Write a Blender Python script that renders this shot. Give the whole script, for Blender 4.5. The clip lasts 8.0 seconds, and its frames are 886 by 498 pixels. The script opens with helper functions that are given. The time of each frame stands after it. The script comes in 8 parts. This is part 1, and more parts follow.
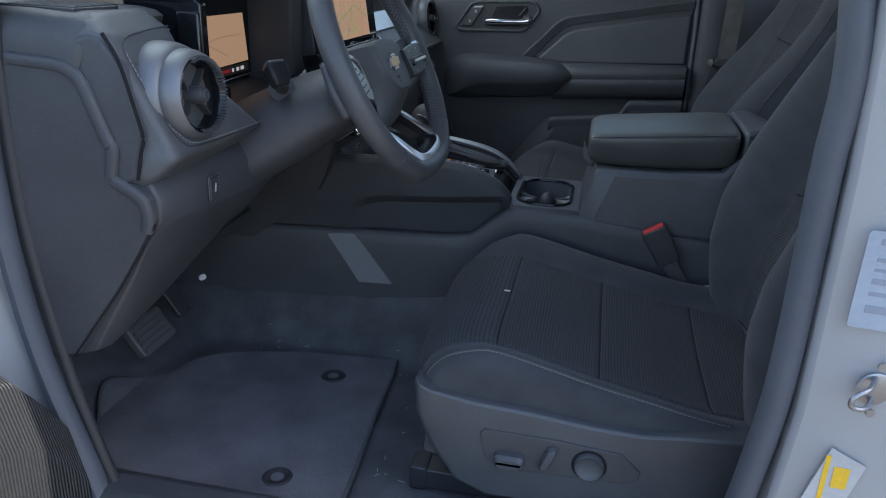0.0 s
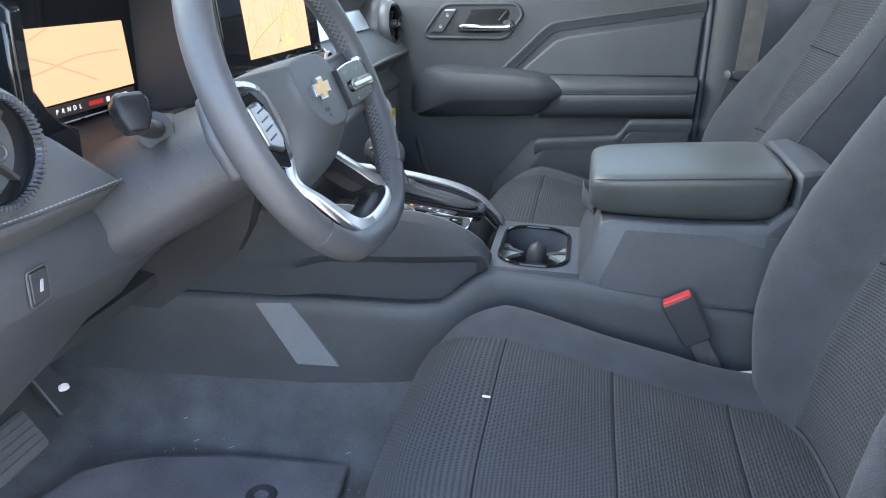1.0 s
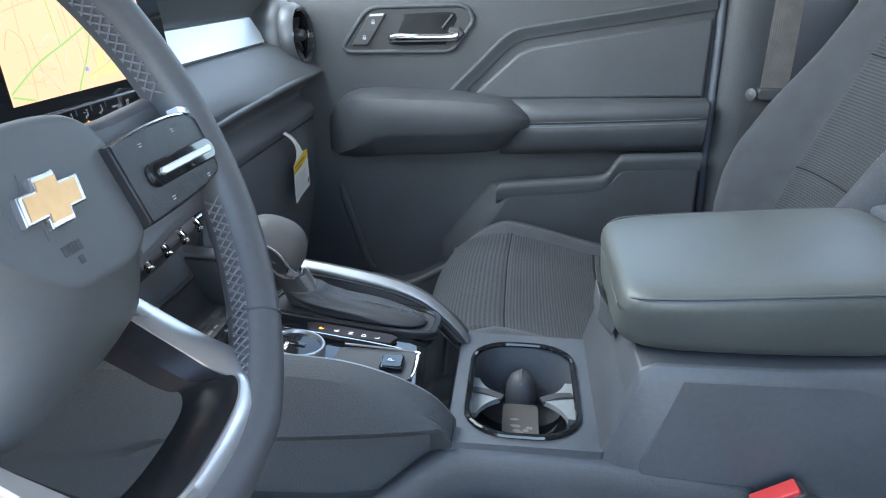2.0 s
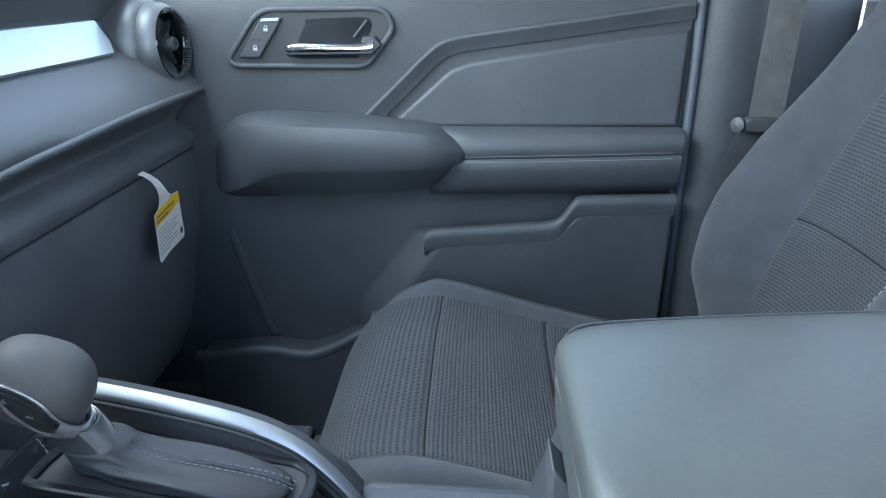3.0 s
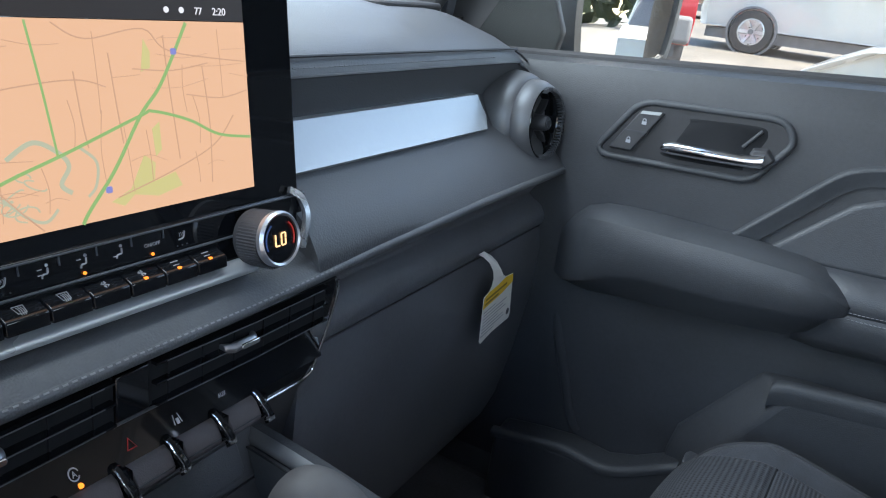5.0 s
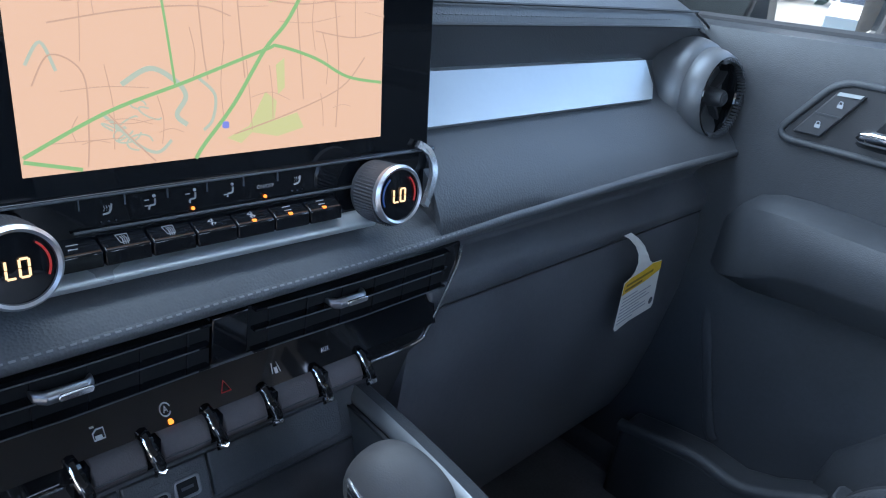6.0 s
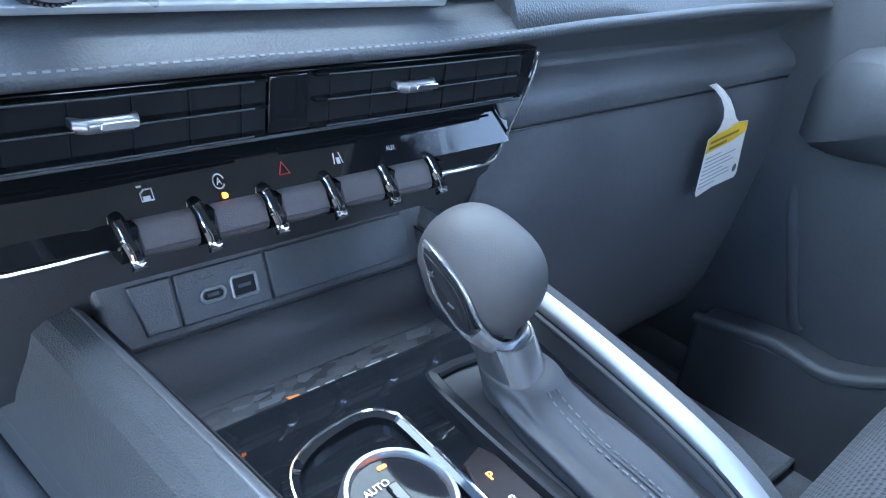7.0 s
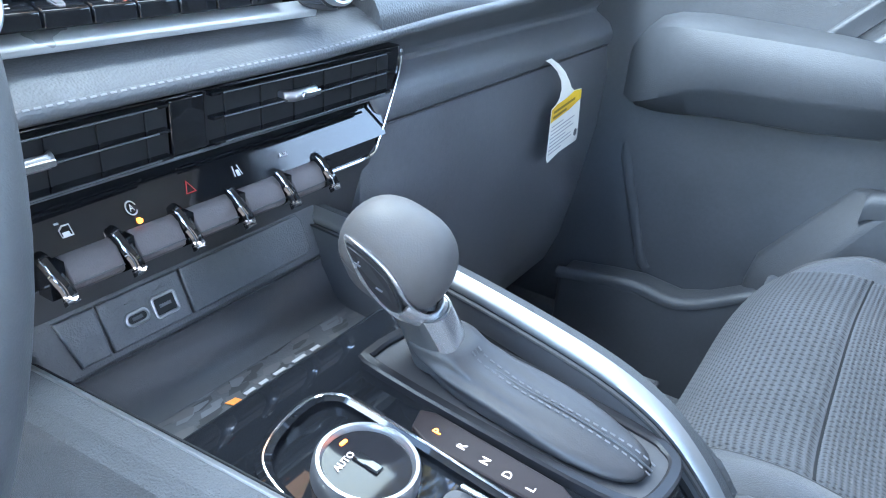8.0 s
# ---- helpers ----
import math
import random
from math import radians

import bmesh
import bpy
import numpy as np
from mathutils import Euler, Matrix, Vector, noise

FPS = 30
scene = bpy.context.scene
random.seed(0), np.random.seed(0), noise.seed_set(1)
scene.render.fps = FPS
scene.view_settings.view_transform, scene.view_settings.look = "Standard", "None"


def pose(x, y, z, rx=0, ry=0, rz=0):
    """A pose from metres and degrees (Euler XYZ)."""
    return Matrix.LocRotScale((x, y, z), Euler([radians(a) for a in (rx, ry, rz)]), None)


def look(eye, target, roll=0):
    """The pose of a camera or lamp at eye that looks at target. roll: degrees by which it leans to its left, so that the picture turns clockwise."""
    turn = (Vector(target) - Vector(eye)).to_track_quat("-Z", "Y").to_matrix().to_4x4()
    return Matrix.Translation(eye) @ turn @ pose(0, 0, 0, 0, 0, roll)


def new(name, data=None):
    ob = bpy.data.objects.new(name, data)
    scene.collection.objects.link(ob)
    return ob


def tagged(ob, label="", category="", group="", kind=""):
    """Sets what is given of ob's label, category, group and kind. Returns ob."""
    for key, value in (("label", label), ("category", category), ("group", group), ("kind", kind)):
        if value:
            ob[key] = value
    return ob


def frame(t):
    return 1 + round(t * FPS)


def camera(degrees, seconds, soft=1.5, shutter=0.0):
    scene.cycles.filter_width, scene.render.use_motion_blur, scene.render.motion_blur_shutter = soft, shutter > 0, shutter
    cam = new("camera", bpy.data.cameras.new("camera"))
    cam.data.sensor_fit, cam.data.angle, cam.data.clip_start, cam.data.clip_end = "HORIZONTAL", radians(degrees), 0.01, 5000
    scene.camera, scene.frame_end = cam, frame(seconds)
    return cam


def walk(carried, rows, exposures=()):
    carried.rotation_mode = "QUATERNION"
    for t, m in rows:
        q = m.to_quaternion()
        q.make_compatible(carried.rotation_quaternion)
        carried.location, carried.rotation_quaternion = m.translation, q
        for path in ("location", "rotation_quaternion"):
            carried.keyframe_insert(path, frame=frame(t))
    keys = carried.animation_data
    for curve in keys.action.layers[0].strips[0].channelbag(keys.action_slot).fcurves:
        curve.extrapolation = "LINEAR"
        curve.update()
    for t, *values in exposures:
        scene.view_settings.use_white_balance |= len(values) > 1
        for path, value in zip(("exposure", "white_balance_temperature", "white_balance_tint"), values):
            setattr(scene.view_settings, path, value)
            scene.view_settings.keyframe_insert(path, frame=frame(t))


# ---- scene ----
cam = camera(61.1, 8.0, 1.1)
PATH = [
    (0, (0.1627, -1.5166, 0.7696), (-0.2004, 0.3111, 0.0433), 2.09),
    (0.5, (0.1721, -1.3748, 0.7680), (-0.2071, 0.4512, 0.0456), 1.98),
    (1, (0.1276, -1.1625, 0.7490), (-0.1968, 0.6764, 0.0325), 1.72),
    (1.5, (0.0513, -0.9256, 0.7366), (-0.1909, 0.9281, 0.0261), 0.99),
    (2, (0.0578, -0.6840, 0.7169), (-0.1209, 1.1819, 0.0196), 0.95),
    (2.1, (0.0558, -0.6448, 0.7118), (-0.1036, 1.2263, 0.0237), 1.07),
    (2.2, (0.0582, -0.6170, 0.7152), (-0.0951, 1.2550, 0.0280), 1.07),
    (3.3, (0.0955, -0.3390, 0.6893), (0.0599, 1.5455, 0.0205), 2.17),
    (3.5, (0.1026, -0.3232, 0.6786), (0.0502, 1.5642, 0.0191), 2.16),
    (4, (0.1124, -0.3136, 0.6701), (-0.0564, 1.5691, 0.0167), 3.56),
    (4.5, (0.0798, -0.3240, 0.7188), (-0.4471, 1.4880, 0.0563), 5.06),
    (5, (0.0384, -0.2854, 0.7704), (-0.8359, 1.3819, 0.0953), 7.27),
    (5.2, (0.0260, -0.2660, 0.7791), (-0.9582, 1.3260, 0.0741), 7.96),
    (6.3, (0.0393, -0.2300, 0.7225), (-1.1605, 1.1328, -0.1162), 9.12),
    (6.5, (0.0486, -0.2314, 0.6865), (-1.1664, 1.1077, -0.1682), 8.60),
    (7, (0.0310, -0.2331, 0.6247), (-1.2009, 1.0624, -0.2720), 7.45),
    (7.5, (0.0146, -0.2317, 0.6062), (-1.1509, 1.1166, -0.3013), 5.81),
    (8, (0.0271, -0.2872, 0.6406), (-0.8821, 1.2545, -0.2520), 4.76),
]
EXPOSURES = [(0.0, 1.65, 6400, 10), (0.2, 2.35, 6500, 10), (0.5, 3.2, 6500, 10), (1.0, 3.5, 6900, 11), (1.5, 3.65, 7000, 9), (2.0, 3.6, 6700, 8), (3.5, 3.6, 6100, 6), (4.0, 3.7, 6100, 7), (4.5, 4.28, 6800, 11), (5.0, 2.85, 6500, 10), (6.5, 3.15, 5500, 9), (7.0, 4.4, 5500, 8), (7.5, 4.92, 5700, 7), (8.0, 4.95, 6000, 7)]
walk(cam, [(t, look(eye, target, roll)) for t, eye, target, roll in PATH], EXPOSURES)

# ---- world and sun ----
world = bpy.data.worlds.new("sky")
scene.world = world
world.use_nodes = True
_wn = world.node_tree.nodes
_sky = _wn.new("ShaderNodeTexSky")
_sky.sky_type = "NISHITA"
_sky.sun_disc = False
_sky.sun_elevation, _sky.sun_rotation = radians(52), radians(80)
_sky.air_density, _sky.dust_density = 1.0, 1.5
world.node_tree.links.new(_sky.outputs[0], _wn["Background"].inputs[0])
_wn["Background"].inputs[1].default_value = 0.16
_sl = bpy.data.lights.new("sun", "SUN")
_sl.energy, _sl.angle, _sl.color = 2.7, radians(0.53), (1.0, 0.93, 0.84)
sun = new("sun", _sl)
# sun stands high behind the cab
sun.matrix_basis = look((6.0, 0.3, 7.8), (0, 0, 0))

# sky light that falls in through the windscreen
_al = bpy.data.lights.new("windscreen_sky", "AREA")
_al.shape, _al.size, _al.size_y, _al.energy, _al.color = "RECTANGLE", 1.25, 0.80, 4.6, (0.80, 0.91, 1.0)
windscreen_sky = new("windscreen_sky", _al)
windscreen_sky.matrix_basis = look((-0.68, 0.0, 1.02), (-0.22, 0.0, 0.30))


# ---- materials ----
def mat(name, color, rough=0.5, metal=0.0, grain=0.0, grain_scale=900.0, var=0.15, var_scale=9.0,
        coat=0.0, kind="noise", bump_dist=0.0006, sheen=0.0, emit=0.0, spec=0.5, axis="Y"):
    m = bpy.data.materials.new(name)
    m.use_nodes = True
    nt = m.node_tree
    b = nt.nodes["Principled BSDF"]
    b.inputs["Roughness"].default_value = rough
    b.inputs["Metallic"].default_value = metal
    b.inputs["Coat Weight"].default_value = coat
    b.inputs["Coat Roughness"].default_value = 0.06
    b.inputs["Sheen Weight"].default_value = sheen
    b.inputs["Specular IOR Level"].default_value = spec
    tc = nt.nodes.new("ShaderNodeTexCoord")
    if emit:
        b.inputs["Emission Color"].default_value = (*color, 1)
        b.inputs["Emission Strength"].default_value = emit
        b.inputs["Base Color"].default_value = (0.02, 0.02, 0.02, 1)
        return m
    n1 = nt.nodes.new("ShaderNodeTexNoise")
    n1.inputs["Scale"].default_value, n1.inputs["Detail"].default_value = var_scale, 4
    n2 = nt.nodes.new("ShaderNodeTexNoise")
    n2.inputs["Scale"].default_value, n2.inputs["Detail"].default_value = var_scale * 22, 2
    add = nt.nodes.new("ShaderNodeMath")
    add.operation = "MULTIPLY_ADD"
    add.inputs[1].default_value = 0.35
    ramp = nt.nodes.new("ShaderNodeMapRange")
    ramp.inputs["From Min"].default_value, ramp.inputs["From Max"].default_value = 0.45, 0.95
    ramp.inputs["To Min"].default_value, ramp.inputs["To Max"].default_value = 1 - var, 1 + var
    mul = nt.nodes.new("ShaderNodeVectorMath")
    mul.operation = "SCALE"
    mul.inputs[0].default_value = color
    for n in (n1, n2):
        nt.links.new(tc.outputs["Object"], n.inputs["Vector"])
    nt.links.new(n2.outputs[0], add.inputs[0])
    nt.links.new(n1.outputs[0], add.inputs[2])
    nt.links.new(add.outputs[0], ramp.inputs["Value"])
    nt.links.new(ramp.outputs[0], mul.inputs["Scale"])
    nt.links.new(mul.outputs[0], b.inputs["Base Color"])
    rr = nt.nodes.new("ShaderNodeMapRange")
    rr.inputs["From Min"].default_value, rr.inputs["From Max"].default_value = 0.3, 0.7
    rr.inputs["To Min"].default_value, rr.inputs["To Max"].default_value = max(rough * 0.88, 0.02), min(rough * 1.12, 1)
    nt.links.new(n1.outputs[0], rr.inputs["Value"])
    nt.links.new(rr.outputs[0], b.inputs["Roughness"])
    if grain:
        if kind == "leather":
            g = nt.nodes.new("ShaderNodeTexVoronoi")
            g.inputs["Scale"].default_value = grain_scale
            nt.links.new(tc.outputs["Object"], g.inputs["Vector"])
            src = g.outputs["Distance"]
        elif kind == "knit":
            src = knit(nt, tc, grain_scale)
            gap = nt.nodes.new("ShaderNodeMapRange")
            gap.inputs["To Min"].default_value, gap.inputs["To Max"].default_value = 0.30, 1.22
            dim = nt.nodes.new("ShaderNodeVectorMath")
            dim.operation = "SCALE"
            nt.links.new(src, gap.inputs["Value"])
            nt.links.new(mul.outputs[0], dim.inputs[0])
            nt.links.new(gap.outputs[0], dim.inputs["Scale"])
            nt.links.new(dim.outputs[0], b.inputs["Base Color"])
        elif kind == "rib":
            w = nt.nodes.new("ShaderNodeTexWave")
            w.inputs["Scale"].default_value = grain_scale
            w.inputs["Distortion"].default_value = 0.0
            w.bands_direction = axis
            nt.links.new(tc.outputs["Object"], w.inputs["Vector"])
            src = w.outputs["Fac"]
        else:
            g = nt.nodes.new("ShaderNodeTexNoise")
            g.inputs["Scale"].default_value, g.inputs["Detail"].default_value = grain_scale, 3
            nt.links.new(tc.outputs["Object"], g.inputs["Vector"])
            src = g.outputs[0]
        bp = nt.nodes.new("ShaderNodeBump")
        bp.inputs["Strength"].default_value, bp.inputs["Distance"].default_value = grain, bump_dist
        nt.links.new(src, bp.inputs["Height"])
        nt.links.new(bp.outputs[0], b.inputs["Normal"])
    return m


def knit(nt, tc, scale):
    """Ribs that run across the seat with small holes between them, every second column shifted, as a height."""
    def op(kind, a, b=None, c=None):
        n = nt.nodes.new("ShaderNodeMath")
        n.operation = kind
        for k, v in enumerate((a, b, c)):
            if v is None:
                continue
            if isinstance(v, (int, float)):
                n.inputs[k].default_value = v
            else:
                nt.links.new(v, n.inputs[k])
        return n.outputs[0]
    sep = nt.nodes.new("ShaderNodeSeparateXYZ")
    nt.links.new(tc.outputs["UV"], sep.inputs[0])
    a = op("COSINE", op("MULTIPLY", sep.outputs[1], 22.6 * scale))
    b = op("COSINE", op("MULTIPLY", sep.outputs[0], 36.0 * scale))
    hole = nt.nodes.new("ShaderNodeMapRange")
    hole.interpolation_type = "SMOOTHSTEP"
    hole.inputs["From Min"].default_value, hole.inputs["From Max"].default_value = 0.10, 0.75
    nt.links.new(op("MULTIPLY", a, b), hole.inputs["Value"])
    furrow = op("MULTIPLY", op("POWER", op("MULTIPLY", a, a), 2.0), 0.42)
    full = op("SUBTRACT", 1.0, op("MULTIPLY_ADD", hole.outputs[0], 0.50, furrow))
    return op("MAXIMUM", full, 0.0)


PLASTIC = mat("black_plastic", (0.055, 0.058, 0.064), 0.48, grain=0.5, grain_scale=850, bump_dist=0.0009, var=0.2)
PLASTIC_SOFT = mat("soft_black_plastic", (0.066, 0.071, 0.080), 0.42, grain=0.45, grain_scale=750, bump_dist=0.0009, var=0.2)
# darker copies of both plastics: the door's weaker light is in the colour
DOOR_PLASTIC_SHADED = mat("door_plastic_shaded", (0.039, 0.042, 0.047), 0.48, grain=0.5, grain_scale=850, bump_dist=0.0009, var=0.2)
DOOR_SOFT_SHADED = mat("soft_door_plastic_shaded", (0.045, 0.049, 0.055), 0.54, grain=0.45, grain_scale=750, bump_dist=0.0009, var=0.2)
HUB = mat("airbag_pad_plastic", (0.082, 0.088, 0.092), 0.50, grain=0.18, grain_scale=1100, bump_dist=0.0005, var=0.08)
HOUSING = mat("dotted_soft_plastic", (0.053, 0.057, 0.063), 0.62, grain=0.9, grain_scale=900, bump_dist=0.0012, var=0.15, spec=0.3)
PLASTIC_DARK = mat("dark_plastic", (0.040, 0.041, 0.045), 0.55, grain=0.3, grain_scale=1200)
LEATHER = mat("black_leatherette", (0.058, 0.062, 0.069), 0.44, grain=0.45, grain_scale=650, kind="leather", bump_dist=0.0005)
DASH_LEATHER = mat("dash_leatherette", (0.078, 0.083, 0.090), 0.48, grain=0.50, grain_scale=560, kind="leather", bump_dist=0.0006)
# paler plastic copy; light missing on the lower dash is put in the colour
DASH_PLASTIC_LIT = mat("lower_dash_plastic_lit", (0.100, 0.106, 0.117), 0.46, grain=0.45, grain_scale=800, bump_dist=0.0009, var=0.2)
BOOT_LEATHER = mat("boot_leather", (0.028, 0.028, 0.031), 0.50, grain=0.25, grain_scale=900, bump_dist=0.0005)
RIM_LEATHER = mat("rim_leather", (0.070, 0.073, 0.079), 0.44, grain=0.3, grain_scale=1400, bump_dist=0.0003)
ARM_LEATHER = mat("armrest_black_leatherette", (0.055, 0.059, 0.066), 0.44, grain=0.4, grain_scale=800, kind="leather", bump_dist=0.0004)
POD_BLACK = mat("pod_black", (0.016, 0.016, 0.018), 0.22, spec=0.18, grain=0.2, grain_scale=1200)
KNOB_LEATHER = mat("knob_leather", (0.050, 0.049, 0.050), 0.60, grain=0.2, grain_scale=900, bump_dist=0.0004)
RAIL_SILVER = mat("rail_silver", (0.27, 0.28, 0.295), 0.42, metal=0.85, var=0.06)
LEATHER_LID = mat("armrest_leatherette", (0.074, 0.081, 0.078), 0.42, grain=0.3, grain_scale=800, kind="leather", bump_dist=0.0003)
FABRIC = mat("smooth_seat_fabric", (0.043, 0.047, 0.055), 0.85, grain=1.0, grain_scale=900, var=0.3, var_scale=30, bump_dist=0.0012, sheen=0.12)
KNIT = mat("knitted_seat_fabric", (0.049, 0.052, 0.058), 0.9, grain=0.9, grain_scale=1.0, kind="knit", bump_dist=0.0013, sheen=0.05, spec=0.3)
CARPET = mat("carpet", (0.110, 0.114, 0.124), 0.95, grain=1.0, grain_scale=700, var=0.35, var_scale=14, bump_dist=0.003)
MATPILE = mat("mat_pile", (0.150, 0.152, 0.168), 0.95, grain=1.0, grain_scale=900, var=0.3, var_scale=10, bump_dist=0.002)
RUBBER = mat("black_rubber", (0.033, 0.033, 0.036), 0.65, grain=0.3, grain_scale=500)
PEDAL_RUBBER = mat("pedal_rubber", (0.085, 0.087, 0.092), 0.6, grain=0.3, grain_scale=500)
SEAL = mat("grey_weatherstrip", (0.075, 0.085, 0.105), 0.55, grain=0.3, grain_scale=400)
GLOSS = mat("gloss_black", (0.008, 0.009, 0.011), 0.035, var=0.1)
SILVER = mat("satin_silver", (0.60, 0.61, 0.63), 0.30, metal=0.85, var=0.05)
SILVER_PAINT = mat("silver_paint", (0.46, 0.49, 0.50), 0.30, metal=0.35, var=0.04, coat=0.4)
VENT_SILVER = mat("dark_satin_silver", (0.33, 0.335, 0.35), 0.30, metal=0.85, var=0.05)
BEZEL = mat("bezel_silver", (0.33, 0.33, 0.34), 0.22, metal=0.75, var=0.05)
CHROME = mat("chrome", (0.85, 0.85, 0.86), 0.10, metal=1.0, var=0.03)
PAINT = mat("pale_body_paint", (0.34, 0.350, 0.365), 0.32, var=0.03, coat=0.6)
STITCH = mat("grey_thread", (0.34, 0.36, 0.39), 0.8)
STITCH_DARK = mat("dark_thread", (0.10, 0.105, 0.115), 0.8)
RED = mat("red_plastic", (0.62, 0.05, 0.05), 0.45)
WEBBING = mat("belt_webbing", (0.080, 0.076, 0.074), 0.7, grain=0.22, grain_scale=90, kind="rib", axis="X", var=0.3, var_scale=40, bump_dist=0.0012)
PAPER = mat("tag_paper", (0.74, 0.72, 0.68), 0.7, var=0.04)
YELLOW = mat("yellow_print", (0.80, 0.50, 0.03), 0.6)
INK = mat("dark_ink", (0.10, 0.10, 0.11), 0.7)
WHITE_MARK = mat("white_mark", (0.50, 0.50, 0.51), 0.5)
GREY_MARK = mat("grey_symbol", (0.34, 0.33, 0.33), 0.5)
BUTTON = mat("brown_grey_switch", (0.088, 0.078, 0.080), 0.55, grain=0.3, grain_scale=900, kind="leather")
CAMO_A = mat("camo_rubber", (0.045, 0.046, 0.050), 0.65, grain=0.3, grain_scale=500)
CAMO_B = mat("camo_rubber_light", (0.085, 0.088, 0.096), 0.6)
AMBER = mat("amber_lamp", (1.0, 0.22, 0.02), emit=0.35)
VOID = mat("vent_black", (0.014, 0.015, 0.017), 0.8, spec=0.2)
LIT = mat("lit_digits", (1.0, 0.60, 0.28), emit=0.24)
LIT_WHITE = mat("lit_white", (0.8, 0.82, 0.9), emit=0.15)
LIT_RED = mat("lit_red", (0.9, 0.05, 0.04), emit=0.05)
LIT_BLUE = mat("lit_blue", (0.05, 0.14, 0.5), emit=0.05)
MAP = mat("lit_map", (1.0, 0.60, 0.37), emit=0.118)
CLUSTER_MAP = mat("lit_driver_map", (1.0, 0.62, 0.38), emit=0.110)
MAP_ROAD = mat("map_road_green", (0.30, 0.52, 0.18), emit=0.13)
MAP_MINOR = mat("map_road_grey", (0.85, 0.50, 0.32), emit=0.10)
MAP_WATER = mat("map_water", (0.55, 0.58, 0.42), emit=0.125)
MAP_PARK = mat("map_park", (0.72, 0.66, 0.28), emit=0.125)
SCREEN_DARK = mat("screen_dark", (0.05, 0.035, 0.034), emit=0.05)


# ---- mesh tools ----
def V(*a):
    return Vector(a)


def part(name, bm, material, parent=None, label="", bevel=0.0, seg=2, sub=0, smooth=True, angle=38):
    bmesh.ops.recalc_face_normals(bm, faces=bm.faces)
    me = bpy.data.meshes.new(name)
    bm.to_mesh(me)
    bm.free()
    if material:
        me.materials.append(material)
    if smooth:
        me.polygons.foreach_set("use_smooth", [True] * len(me.polygons))
        if not sub:
            me.set_sharp_from_angle(angle=radians(angle))
    ob = new(name, me)
    if parent is not None:
        ob.parent = parent
        base = parent
        shift = Matrix.Identity(4)
        while base is not None:
            shift = base.matrix_basis.copy() @ shift
            base = base.parent
        ob.matrix_parent_inverse = shift.inverted() if parent.parent is None else Matrix.Identity(4)
    if label:
        ob["label"] = label
    if bevel:
        mod = ob.modifiers.new("bevel", "BEVEL")
        mod.width, mod.segments, mod.limit_method, mod.angle_limit = bevel, seg, "ANGLE", radians(32)
        mod.harden_normals = False
    if sub:
        mod = ob.modifiers.new("subsurf", "SUBSURF")
        mod.levels = mod.render_levels = sub
    return ob


def thing(name, at, label, category, group="", kind=""):
    ob = new(name)
    ob.empty_display_size = 0.05
    ob.matrix_basis = Matrix.Translation(at)
    return tagged(ob, label, category, group, kind)


def box(x0, x1, y0, y1, z0, z1, bm=None):
    bm = bm or bmesh.new()
    v = [bm.verts.new((x, y, z)) for x in (x0, x1) for y in (y0, y1) for z in (z0, z1)]
    for f in ((0, 1, 3, 2), (4, 6, 7, 5), (0, 4, 5, 1), (2, 3, 7, 6), (0, 2, 6, 4), (1, 5, 7, 3)):
        bm.faces.new([v[i] for i in f])
    return bm


def prism(poly, axis, lo, hi, bm=None, shrink=0.0):
    """A polygon pushed along an axis; shrink draws the hi end in towards its middle."""
    bm = bm or bmesh.new()
    cx = sum(p[0] for p in poly) / len(poly)
    cy = sum(p[1] for p in poly) / len(poly)

    def put(a, b, c):
        return {"x": (c, a, b), "y": (a, c, b), "z": (a, b, c)}[axis]
    ring = []
    for c, k in ((lo, 0.0), (hi, shrink)):
        row = []
        for a, b in poly:
            d = math.hypot(a - cx, b - cy) or 1
            row.append(bm.verts.new(put(a - (a - cx) / d * k, b - (b - cy) / d * k, c)))
        ring.append(row)
    n = len(poly)
    bm.faces.new(ring[0][::-1])
    bm.faces.new(ring[1])
    for i in range(n):
        bm.faces.new((ring[0][i], ring[0][(i + 1) % n], ring[1][(i + 1) % n], ring[1][i]))
    return bm


def loft(rings, bm=None, cap=True, close=True):
    bm = bm or bmesh.new()
    rows = [[bm.verts.new(p) for p in r] for r in rings]
    n = len(rows[0])
    for a, b in zip(rows, rows[1:]):
        for i in range(n if close else n - 1):
            j = (i + 1) % n
            bm.faces.new((a[i], a[j], b[j], b[i]))
    if cap and close:
        bm.faces.new(rows[0][::-1])
        bm.faces.new(rows[-1])
    return bm


def spline(pts, n=6, closed=False):
    """Catmull-Rom curve through the points."""
    P = [Vector(p) for p in pts]
    out = []
    m = len(P)
    for i in range(m if closed else m - 1):
        if closed:
            a, b, c, d = P[i - 1], P[i], P[(i + 1) % m], P[(i + 2) % m]
        else:
            a, b, c, d = P[max(i - 1, 0)], P[i], P[i + 1], P[min(i + 2, m - 1)]
        for k in range(n):
            t = k / n
            out.append(0.5 * ((2 * b) + (c - a) * t + (2 * a - 5 * b + 4 * c - d) * t * t + (3 * b - a - 3 * c + d) * t ** 3))
    if not closed:
        out.append(P[-1])
    return out


